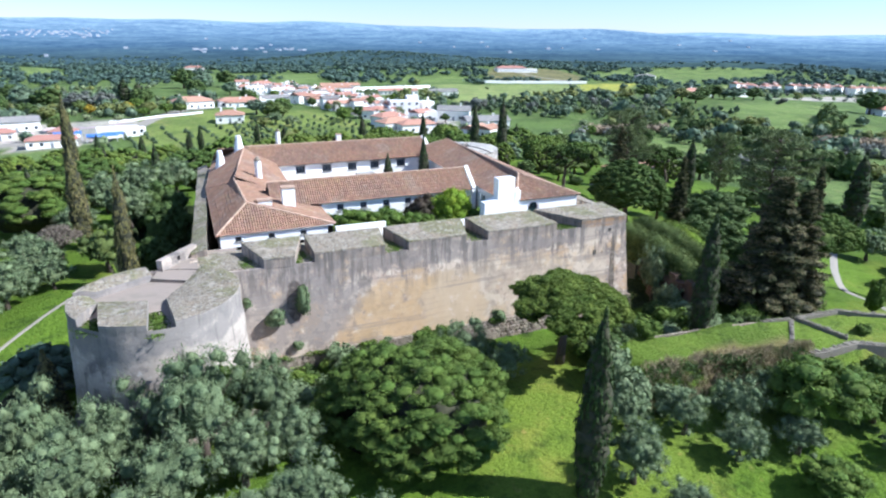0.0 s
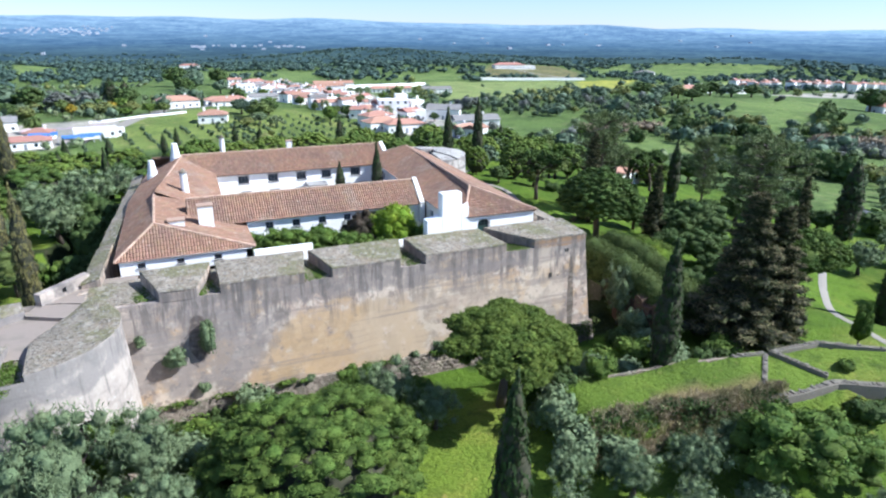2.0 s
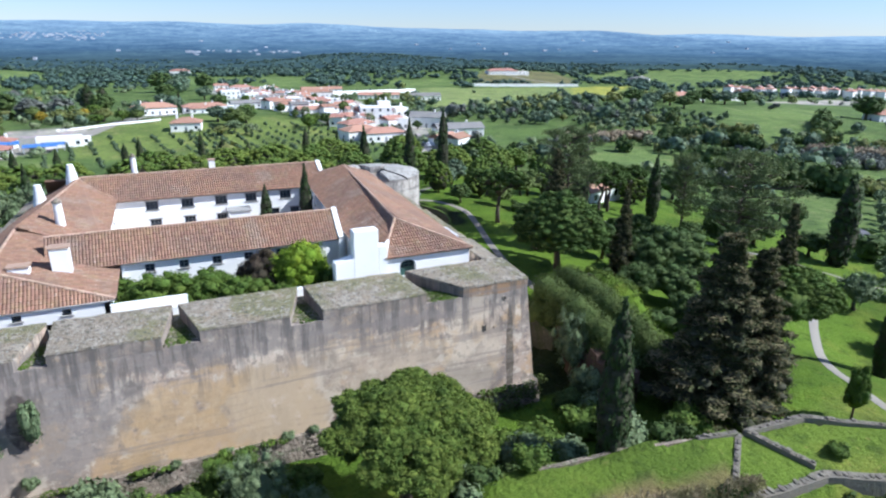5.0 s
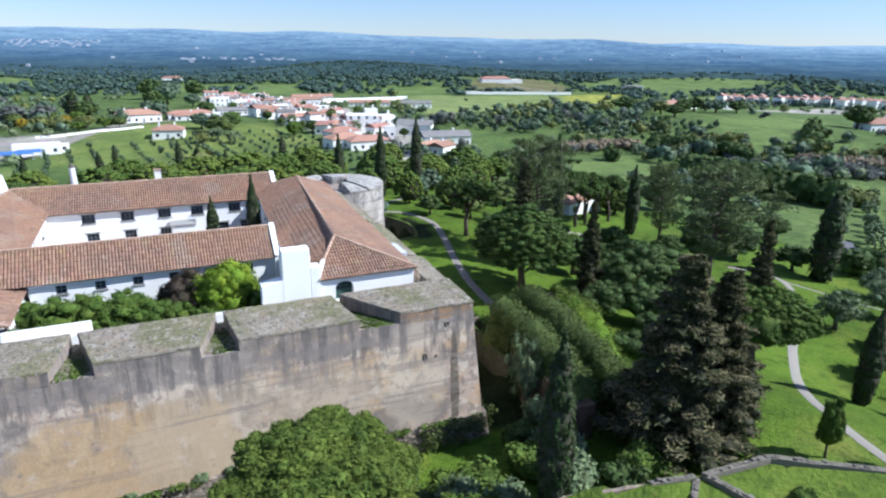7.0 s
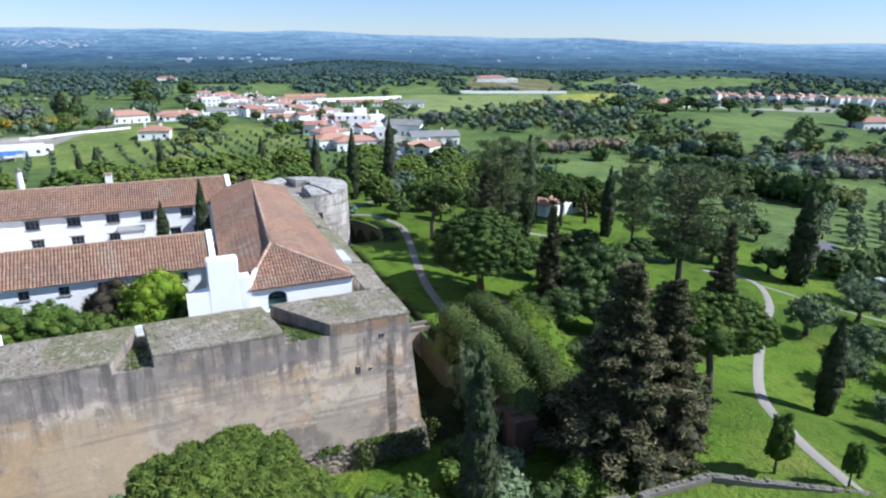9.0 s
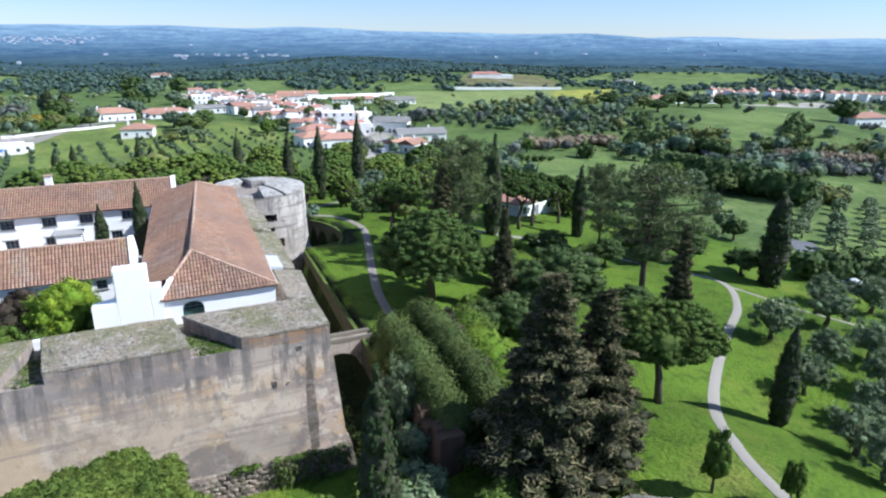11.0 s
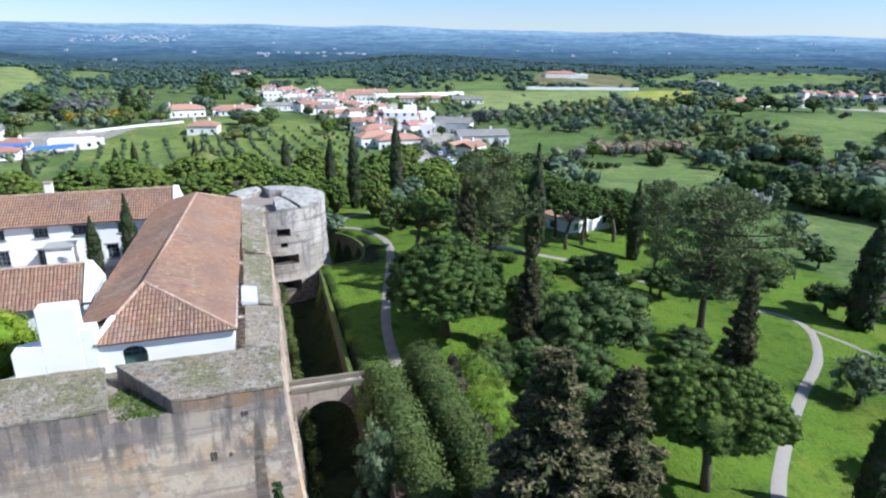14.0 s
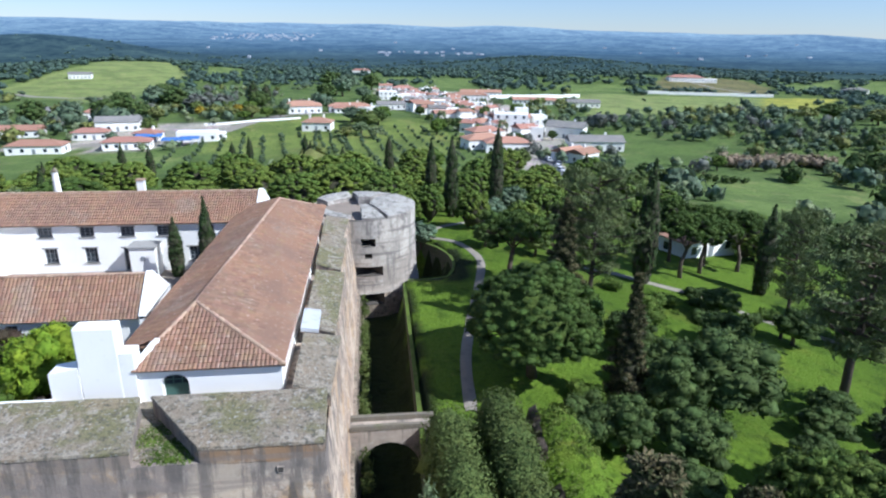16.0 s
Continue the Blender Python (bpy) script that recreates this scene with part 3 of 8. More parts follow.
def strip(name, pts, width, material, label, category, lift=0.05, step=1.0):
    """A way of even width laid over the ground along a smooth line."""
    line = []
    P = [Vector(p) for p in pts]
    for i in range(len(P) - 1):
        a, b, c, d = P[max(i - 1, 0)], P[i], P[i + 1], P[min(i + 2, len(P) - 1)]
        n = max(2, int((c - b).length / step))
        for k in range(n):
            t = k / n
            line.append(0.5 * ((2 * b) + (c - a) * t + (2 * a - 5 * b + 4 * c - d) * t * t + (3 * b - a - 3 * c + d) * t ** 3))
    line.append(P[-1])
    v, f = [], []
    for i, p in enumerate(line):
        t = (line[min(i + 1, len(line) - 1)] - line[max(i - 1, 0)]).normalized()
        s = Vector((-t.y, t.x))
        w = width / 2 * (1 + 0.16 * noise.noise(Vector((p.x * 0.7, p.y * 0.7, 9))))
        for k in (-1, -0.33, 0.33, 1):
            q = p + s * w * k
            v.append((q.x, q.y, ground_z(q.x, q.y) + lift + (0.03 if abs(k) < 0.5 else -0.02)))
    for i in range(len(line) - 1):
        for k in range(3):
            f.append((4 * i + k, 4 * i + k + 1, 4 * i + k + 5, 4 * i + k + 4))
    return tagged(new(name, mesh_of(name, v, f, material, True)), label, category, kind="structure")


strip("path", [(70, 121), (60, 111), (58.6, 108), (62.5, 105), (64.4, 98.5), (63.0, 91), (60.6, 82), (58.8, 74), (58.0, 66.5)], 0.95, M["greygravel"], "pale gravel path beside the dry ditch", "path")
strip("path", [(-13.5, 40), (-13.2, 50), (-11.4, 58), (-8.4, 66), (-5.6, 72)], 0.4, M["greygravel"], "narrow pale path along the ditch rim", "path")
strip("path", [(106, 80), (110.5, 77.2), (110.6, 73.5), (105, 67.2), (96.5, 61.2), (89.5, 56), (83, 50.6), (78.6, 46), (76, 42), (74.5, 38), (72, 28)], 1.02, M["gravel"], "winding pale gravel path over the lawn", "path")
strip("path", [(78, 99), (86.3, 95.2), (91.2, 93.5), (95, 90.6), (103, 84)], 1.2, M["gravel"], "narrow gravel path under the pines", "path")
strip("path", [(111, 74), (112.6, 70), (113.6, 65.8), (117, 58)], 0.7, M["gravel"], "thin trodden path branching over grass", "path")

# ---- the fortress ----
def rampart_wall(name, a, b, zt, zk, zb, batter, label, thick=3.0, corner=(0, 0)):
    """A battered curtain wall from plan point a to b, outer side to the right of the way a to b."""
    A, B = Vector(a), Vector(b)
    t = (B - A).normalized()
    o = Vector((t.y, -t.x))
    root = thing(name, label, "rampart", kind="structure")
    n = max(2, int((B - A).length / 1.2))
    heights = [(zb, batter * 1.9), (zk - 0.05, batter * 1.35), (zk, batter)] + [(zk + (zt - zk) * k / 7, batter * (1 - k / 7)) for k in range(1, 8)]
    v, f, mi = [], [], []
    for i in range(n + 1):
        p = A + (B - A) * i / n
        for z, off in heights:
            e = t * (off if i == n and corner[1] else -off if i == 0 and corner[0] else 0)
            w = 0 if (i == 0 and corner[0]) or (i == n and corner[1]) else 0.10 * noise.noise(Vector((p.x * 0.5, p.y * 0.5, z * 0.6))) + 0.05 * noise.noise(Vector((p.x * 1.7, p.y * 1.7, z * 1.9)))
            q = p + e + o * (off + (w if z < zt else 0.3 * w) + (0.35 * noise.noise(Vector((p.x * 0.3, p.y * 0.3, 5))) if z == zb else 0))
            v.append((q.x, q.y, z))
        q = p - o * thick
        v += [(q.x, q.y, zt), (q.x, q.y, zb)]
    m = len(heights) + 2
    for i in range(n):
        for k in range(m):
            f.append((i * m + k, (i + 1) * m + k, (i + 1) * m + (k + 1) % m, i * m + (k + 1) % m))
            mi.append(1 if k < 2 else 0)
    f += [tuple(range(m)), tuple(n * m + k for k in range(m))[::-1]]
    mi += [0, 0]
    me = mesh_of("curtain", v, f, [M["rampart"], M["rubble"]])
    me.polygons.foreach_set("material_index", mi)
    part_mesh("curtain", me, root)
    return root


wall_front = rampart_wall("wall_front", (5.5, 53.4), (48.5, 53.4), 11.28, 3.0, -0.6, 0.7, "long battered stone rampart with ochre plaster stain", 5.6, (0, 1))
wall_right = rampart_wall("wall_right", (48.5, 53.4), (49.0, 94.5), 11.28, 3.15, -0.6, 0.7, "sunlit stone curtain wall above the ditch", 3.1, (1, 0))
wall_left = rampart_wall("wall_left", (7.8, 95.5), (4.9, 57.0), 11.3, 3.15, -0.6, 0.5, "stone curtain wall with rounded parapet", 1.35)
wall_back = rampart_wall("wall_back", (46, 97.0), (8.3, 97.0), 11.3, 3.15, -0.6, 0.5, "stone curtain wall behind the convent", 3.0)


def merlon(outline, zf, zb, y0, y1, name="merlon", label="broad sloping stone merlon with lichen", axis_y=True, base=11.2):
    """A low broad merlon; its top slopes from zf at the outer side to zb at the inner."""
    root = thing(name, label, "merlon", "merlons of the rampart")
    pts = []
    n = len(outline)
    for i in range(n):
        (xa, ya), (xb, yb) = outline[i], outline[(i + 1) % n]
        k = max(1, int(math.hypot(xb - xa, yb - ya) / 0.7))
        pts += [(xa + (xb - xa) * s / k, ya + (yb - ya) * s / k) for s in range(k)]
    bm = bmesh.new()

    def high(x, y):
        t = ((y if axis_y else x) - y0) / (y1 - y0)
        return zf + (zb - zf) * t + 0.07 * noise.noise(Vector((x * 0.8, y * 0.8, 2)))

    bmx = bmesh.new()
    prism(bmx, pts, base, 0, top=[high(*p) - 0.14 for p in pts])
    roughen(bmx, 0.04, 1.3)
    part("body", bmx, M["rampart"], root)
    cx, cy = sum(p[0] for p in pts) / len(pts), sum(p[1] for p in pts) / len(pts)
    rings = []
    for s in (1.015, 1.0, 0.75, 0.5, 0.25):
        rings.append([bm.verts.new((cx + (x - cx) * s, cy + (y - cy) * s, high(cx + (x - cx) * s, cy + (y - cy) * s) + (-0.14 if s > 1.01 else 0.04 * noise.noise(Vector((x * s * 1.5, y * s * 1.5, 4)))))) for x, y in pts])
    c = bm.verts.new((cx, cy, high(cx, cy)))
    for r0, r1 in zip(rings, rings[1:]):
        for i in range(len(pts)):
            bm.faces.new((r0[i], r0[(i + 1) % len(pts)], r1[(i + 1) % len(pts)], r1[i]))
    for i in range(len(pts)):
        bm.faces.new((rings[-1][i], rings[-1][(i + 1) % len(pts)], c))
    bm.faces.new(rings[0][::-1])
    part("sloping_top", bm, M["lichen"], root)
    return root


Y0, Y1 = 53.38, 57.6
for x0f, x1f, x0b, x1b in ((10.6, 13.2, 9.3, 14.5), (14.9, 21.3, 14.9, 22.1), (23.6, 29.5, 22.5, 30.8), (31.8, 39.7, 31.3, 38.9), (42.75, 48.5, 39.5, 48.4)):
    merlon([(x0f, Y0), (x1f, Y0), (x1b, Y1), (x0b, Y1)], 12.15, 12.45, Y0, Y1)
for a, b in ((57.65, 64.6), (65.1, 75.9), (76.5, 84.9), (85.5, 92.0)):
    h = 0.12 * math.sin(a)
    merlon([(48.58, a), (48.95, b), (46.7, b - 0.5), (46.6, a + 0.3)], 11.85 + h, 12.4 + h, 48.9, 46.6, axis_y=False)
for a, b in ((58.2, 66.2), (66.6, 75.6), (76.4, 84.6), (85.2, 94.6)):
    xa, xb = 5.0 + (a - 57) * 0.0755, 5.0 + (b - 57) * 0.0755
    merlon([(xa, a), (xa + 1.35, a), (xb + 1.25, b), (xb, b)], 11.75, 12.15, xa, xa + 1.3, axis_y=False, label="narrow rounded parapet of weathered stone")
# grass on the floors of the embrasures and on the rampart walk
bm = bmesh.new()
box(bm, 5.6, 53.9, 11.25, 46.0, 58.86, 11.33)
tagged(part("rampart_walk", bm, M["lichen"]), "worn rampart walk between parapet and houses", "terrace", kind="structure")


def gun_slit(x, z, w, h):
    """A small framed gun slit on the front wall: stone jambs round a dark panel, with no opening cut."""
    y = 53.4 - 0.7 * (11.28 - z) / 8.28
    root = thing("gun_slit", "small dark gun slit with stone jambs", "opening", kind="structure", at=(x, y, z))
    for nm, x0, z0, x1, z1 in (("jamb", -w - 0.02, -h, -w, h), ("jamb", w, -h, w + 0.02, h), ("sill", -w - 0.02, -h - 0.02, w + 0.02, -h), ("lintel", -w - 0.02, h, w + 0.02, h + 0.03)):
        bm = bmesh.new()
        box(bm, x0, -0.07, z0, x1, 0.2, z1)
        roughen(bm, 0.02, 3.0, 1)
        part(nm, bm, M["rampart"], root)
    # dark panel proud of the wall, painted in for the slit's shade
    bm = bmesh.new()
    box(bm, -w, -0.05, -h, w, 0.2, h)
    part("recess", bm, M["dark"], root, "dark panel painted as an opening")


gun_slit(44.6, 8.45, 0.10, 0.24)
gun_slit(45.5, 8.4, 0.05, 0.07)
gun_slit(46.4, 10.7, 0.13, 0.15)

def round_tower(name, centre, r, label, holes, rings, zfloor=11.0, ztop=11.35, zb=-1.0, grow=0.75, skin="tower", top="lichen"):
    """A round battered tower. holes: (angle, half width in cells, z0, z1); rings: merlons as (from, to, outer z, inner z)."""
    root = thing(name, label, "round tower", kind="structure")
    cx, cy = centre
    n = 96
    zs = sorted({zb, 0.8, 1.8, 2.9, 3.1, 4.0, 4.9, 5.8, 6.6, 7.5, 8.3, 9.2, 10.0, ztop} | {z for h in holes for z in h[2:4]})

    def rad(z):
        k = (ztop - z) / (ztop - zb)
        return r + grow * k + (0.25 if z < 3.0 else 0)

    v, f, mi = [], [], []
    for j, z in enumerate(zs):
        for i in range(n):
            a = 2 * math.pi * i / n
            q = rad(z) + 0.09 * noise.noise(Vector((math.cos(a) * 4, math.sin(a) * 4, z * 0.7 + cx)))
            v.append((cx + q * math.cos(a), cy + q * math.sin(a), z))
    cut = set()
    for ang, half, z0, z1 in holes:
        i0 = round((ang % 360) / 360 * n)
        for j in range(len(zs) - 1):
            if zs[j] >= z0 - 1e-6 and zs[j + 1] <= z1 + 1e-6:
                cut |= {(j, (i0 + k) % n) for k in range(-half, half)}
    for j in range(len(zs) - 1):
        for i in range(n):
            if (j, i) not in cut:
                f.append((j * n + i, j * n + (i + 1) % n, (j + 1) * n + (i + 1) % n, (j + 1) * n + i))
                mi.append(1 if zs[j + 1] < 3.0 else 0)
    me = mesh_of("drum", v, f, [M[skin], M["rubble"]], True)
    me.polygons.foreach_set("material_index", mi)
    part_mesh("drum", me, root)
    for ang, half, z0, z1 in holes:      # gun ports: splayed recesses into the wall
        bm = bmesh.new()
        i0 = round((ang % 360) / 360 * n)
        a0, a1 = 2 * math.pi * (i0 - half) / n, 2 * math.pi * (i0 + half) / n
        o = [bm.verts.new((cx + rad(z) * math.cos(a), cy + rad(z) * math.sin(a), z)) for a, z in ((a0, z0), (a1, z0), (a1, z1), (a0, z1))]
        m = (a0 + a1) / 2
        q = [bm.verts.new((cx + (r - 1.9) * math.cos(m + s * 0.045), cy + (r - 1.9) * math.sin(m + s * 0.045), z)) for s, z in ((-1, z0 + 0.2), (1, z0 + 0.2), (1, z1 - 0.15), (-1, z1 - 0.15))]
        for k in range(4):
            bm.faces.new((o[k], o[(k + 1) % 4], q[(k + 1) % 4], q[k]))
        bm.faces.new(q)
        part("gun_port", bm, M["dark"], root, "dark splayed gun port")
    bm = bmesh.new()
    bmesh.ops.create_circle(bm, cap_ends=True, segments=64, radius=r - 0.15, matrix=Matrix.Translation((cx, cy, zfloor)))
    part("platform", bm, M["terrace"], root, "bare beige roof platform")
    for a0, a1, zo, zi, *chord in rings:
        bm = bmesh.new()
        k = max(3, int(abs(a1 - a0) / 6))
        cols = []
        for i in range(k + 1):
            t = i / k
            a = radians(a0 + (a1 - a0) * t)
            w = 0.06 * noise.noise(Vector((a * 3, cx, 1)))
            out = Vector((math.cos(a), math.sin(a)))
            inn = Vector(chord[0]).lerp(Vector(chord[1]), t) - Vector(centre) if chord else out * (r - 2.9)
            col = [(*(out * (r + 0.02)), ztop - 0.5), (*(out * (r + 0.02)), zo + w)]
            for s in (0.06, 0.28, 0.52, 0.78, 1.0):
                q = (out * r).lerp(inn, s)
                col.append((*q, zo + (zi - zo) * s + 0.12 * math.sin(math.pi * s) + 0.08 * noise.noise(Vector((q.x * 0.9, q.y * 0.9, cx)))))
            col.append((*(inn * 0.985), zfloor - 0.1))
            cols.append([bm.verts.new((cx + x, cy + y, z)) for x, y, z in col])
        n_ = len(cols[0])
        for c0, c1 in zip(cols, cols[1:]):
            for q in range(n_):
                bm.faces.new((c0[q], c1[q], c1[(q + 1) % n_], c0[(q + 1) % n_])).material_index = 1 if q in (0, n_ - 2, n_ - 1) else 0
        bm.faces.new(cols[0]).material_index = 1
        bm.faces.new(cols[-1][::-1]).material_index = 1
        part("parapet_block", bm, [M[top], M[skin]], root, "curved lichen-covered parapet block")
    return root


round_tower("tower_front", T1, 5.9, "pale round corner tower with broken lichen parapet", [(-58, 1, 6.6, 7.5), (-38, 1, 5.8, 6.6), (-95, 1, 5.8, 6.6)],
            [(-79, 50, 11.8, 11.35, (2.9, 49.6), (5.0, 53.9)), (-127, -96, 11.8, 11.3, (-1.7, 50.9), (1.7, 49.6)), (-190, -147, 11.8, 11.35, (-2.3, 52.0), (-1.7, 50.6)), (-262, -198, 11.8, 11.55, (1.9, 54.6), (-1.9, 52.4))])
# the passage from the tower to the rampart, with its thin parapet wall
bm = bmesh.new()
prism(bm, [(1.9, 54.4), (6.0, 52.2), (9.0, 54.0), (9.0, 59.95), (5.2, 59.9), (2.4, 56.3)], -0.6, 11.27)
tagged(part("passage_floor", bm, M["terrace"]), "bare beige passage between tower and rampart", "paving", kind="structure")
round_tower("tower_back", T2, 5.9, "weathered round tower with three gun ports", [(-86, 2, 8.3, 9.2), (-87, 4, 4.9, 6.0), (-86, 4, 1.6, 2.9), (-85, 1, 7.0, 7.5)],
            [(-92, -68, 11.55, 12.05, (50.2, 96.6), (50.9, 96.9)), (-64, 50, 11.6, 12.1, (51.2, 97.1), (51.9, 99.8)), (56, 104, 11.6, 12.05, (51.4, 100.1), (50.0, 100.3)), (110, 158, 11.75, 11.5, (49.2, 102.6), (46.4, 100.0)), (196, 250, 11.6, 11.45, (46.0, 97.4), (49.2, 94.2))], grow=0.3, skin="old_tower", top="old_top")


# ---- white walls with real openings ----
def wall_with(name, a, b, z0, z1, thick, openings, material, parent=None, label="", tops=None):
    """A wall from plan point a to b, its outer face on the line, thickness to the left. openings: (s0, s1, z0, z1) along it."""
    A, B = Vector(a), Vector(b)
    ln = (B - A).length
    t = (B - A) / ln
    o = Vector((-t.y, t.x)) * thick
    ss = sorted({0.0, ln} | {s for op in openings for s in op[:2]})
    zs = sorted({z0, z1} | {z for op in openings for z in op[2:4]})
    bm = bmesh.new()

    def P(s, z, inner):
        q = A + t * s + (o if inner else Vector((0, 0)))
        return (q.x, q.y, z)

    def hole(i, j):
        if i < 0 or j < 0 or i >= len(ss) - 1 or j >= len(zs) - 1:
            return True
        s, z = (ss[i] + ss[i + 1]) / 2, (zs[j] + zs[j + 1]) / 2
        return any(op[0] < s < op[1] and op[2] < z < op[3] for op in openings)

    def quad(*pts):
        bm.faces.new([bm.verts.new(p) for p in pts])

    for i in range(len(ss) - 1):
        for j in range(len(zs) - 1):
            if hole(i, j):
                continue
            s0, s1, a0, a1 = ss[i], ss[i + 1], zs[j], zs[j + 1]
            quad(P(s0, a0, 0), P(s1, a0, 0), P(s1, a1, 0), P(s0, a1, 0))
            quad(P(s0, a0, 1), P(s0, a1, 1), P(s1, a1, 1), P(s1, a0, 1))
            if hole(i - 1, j):
                quad(P(s0, a0, 1), P(s0, a0, 0), P(s0, a1, 0), P(s0, a1, 1))
            if hole(i + 1, j):
                quad(P(s1, a0, 0), P(s1, a0, 1), P(s1, a1, 1), P(s1, a1, 0))
            if hole(i, j - 1):
                quad(P(s0, a0, 0), P(s0, a0, 1), P(s1, a0, 1), P(s1, a0, 0))
            if hole(i, j + 1):
                quad(P(s0, a1, 0), P(s1, a1, 0), P(s1, a1, 1), P(s0, a1, 1))
    bmesh.ops.remove_doubles(bm, verts=bm.verts, dist=1e-4)
    return part(name, bm, material, parent, label)


def window(a, b, s0, s1, z0, z1, parent, depth=0.22, bars=(2, 2), lintel=False):
    """A window in the wall a-b: frame, sill, pane and glazing bars, set back into its opening."""
    A, B = Vector(a), Vector(b)
    t = (B - A).normalized()
    o = Vector((-t.y, t.x))
    w = tagged(new("window"), "small casement window with dark panes")
    w.empty_display_size = 0.2
    if parent:
        w.parent = parent

    def slab(bm, u0, u1, v0, v1, d0, d1):
        c = []
        for v in (v0, v1):
            for u, d in ((u0, d0), (u1, d0), (u1, d1), (u0, d1)):
                q = A + t * u + o * d
                c.append((q.x, q.y, v))
        hexa(bm, c)

    f = 0.08
    bm = bmesh.new()
    for u0, u1, v0, v1 in ((s0, s1, z0, z0 + f), (s0, s1, z1 - f, z1), (s0, s0 + f, z0 + f, z1 - f), (s1 - f, s1, z0 + f, z1 - f)):
        slab(bm, u0, u1, v0, v1, depth, depth + 0.07)
    part("window_frame", bm, M["woodframe"], w)
    bm = bmesh.new()
    slab(bm, s0 + f, s1 - f, z0 + f, z1 - f, depth + 0.03, depth + 0.045)
    part("pane", bm, M["glass"], w)
    bm = bmesh.new()
    for k in range(1, bars[0]):
        u = s0 + (s1 - s0) * k / bars[0]
        slab(bm, u - 0.025, u + 0.025, z0 + f, z1 - f, depth + 0.005, depth + 0.03)
    for k in range(1, bars[1]):
        v = z0 + (z1 - z0) * k / bars[1]
        slab(bm, s0 + f, s1 - f, v - 0.02, v + 0.02, depth + 0.008, depth + 0.028)
    part("glazing_bars", bm, M["woodframe"], w)
    bm = bmesh.new()
    slab(bm, s0 - 0.12, s1 + 0.12, z0 - 0.09, z0, -0.09, depth)
    part("window_sill", bm, M["greystone"], w)
    if lintel:
        bm = bmesh.new()
        slab(bm, s0 - 0.15, s1 + 0.15, z1, z1 + 0.12, -0.05, 0.02)
        part("lintel", bm, M["greystone"], w)
    return w


# ---- tiled roofs ----
def tiled_slope(parent, pts, pitch=0.235, course=0.42, lift=0.0, name="roof_slope"):
    """A sloping face of barrel tiles laid in columns down the slope, on a thin deck."""
    P = [Vector(p) for p in pts]
    nrm = Vector((0, 0, 0))
    for i in range(len(P)):
        nrm += P[i].cross(P[(i + 1) % len(P)])
    nrm.normalize()
    if nrm.z < 0:
        nrm = -nrm
    down = (Vector((0, 0, -1)) - nrm * nrm.dot(Vector((0, 0, -1)))).normalized()
    u = nrm.cross(down).normalized()
    o = sum(P, Vector()) / len(P)
    flat = [((p - o).dot(u), (p - o).dot(down)) for p in P]
    bm = bmesh.new()
    top = [bm.verts.new(p - nrm * 0.02) for p in P]
    low = [bm.verts.new(p - nrm * 0.16) for p in P]
    bm.faces.new(top)
    bm.faces.new(low[::-1])
    for i in range(len(P)):
        bm.faces.new((top[i], low[i], low[(i + 1) % len(P)], top[(i + 1) % len(P)]))
    part("roof_deck", bm, M["tile"], parent)
    verts, faces = [], []
    u0, u1 = min(f[0] for f in flat), max(f[0] for f in flat)
    rng = random.Random(int(abs(o.x * 31 + o.y * 7)))
    k = u0 + pitch / 2
    prof = [(-0.112, 0.0), (-0.066, 0.042), (0.0, 0.060), (0.066, 0.042), (0.112, 0.0)]
    while k < u1:
        cuts = []
        for i in range(len(flat)):
            (ua, va), (ub, vb) = flat[i], flat[(i + 1) % len(flat)]
            if (ua - k) * (ub - k) < 0:
                cuts.append(va + (vb - va) * (k - ua) / (ub - ua))
        cuts.sort()
        for v0, v1 in zip(cuts[::2], cuts[1::2]):
            v = v1 + 0.09
            while v > v0 + 0.08:
                w = max(v - course, v0)
                j = rng.uniform(-0.014, 0.014)
                hgt = rng.uniform(-0.006, 0.008)
                base = len(verts)
                for vv, up, s in ((v, 0.032, 1.08), (w - 0.04, 0.0, 0.92)):
                    for du, dn in prof:
                        verts.append(o + u * (k + j + du * s) + down * vv + nrm * (dn * s + up + lift + hgt))
                for q in range(4):
                    faces.append((base + q, base + q + 1, base + 6 + q, base + 5 + q))
                faces.append((base, base + 4, base + 3, base + 2, base + 1))
                v = w
        k += pitch
    me = mesh_of(name, verts, faces, M["tile"])
    return tagged(part_mesh("roof_tiles", me, parent), kind="stuff")


def ridge_line(parent, a, b, r=0.13, name="ridge_tiles"):
    """Mortared half-round tiles along a ridge or hip."""
    A, B = Vector(a), Vector(b)
    t = (B - A).normalized()
    s = t.cross(Vector((0, 0, 1))).normalized()
    n = s.cross(t)
    verts, faces = [], []
    k = 0.0
    ln = (B - A).length
    while k < ln:
        e = min(k + 0.42, ln)
        base = len(verts)
        for q, g in ((k, 1.05), (e + 0.03, 0.95)):
            for i in range(6):
                an = math.pi * i / 5
                verts.append(A + t * q + s * math.cos(an) * r * g + n * (math.sin(an) * r * g * 0.9 + 0.02))
        for i in range(5):
            faces.append((base + i, base + i + 1, base + 7 + i, base + 6 + i))
        faces.append(tuple(base + i for i in range(6)))
        k = e
    return part_mesh(name, mesh_of(name, verts, faces, M["ridge"]), parent)


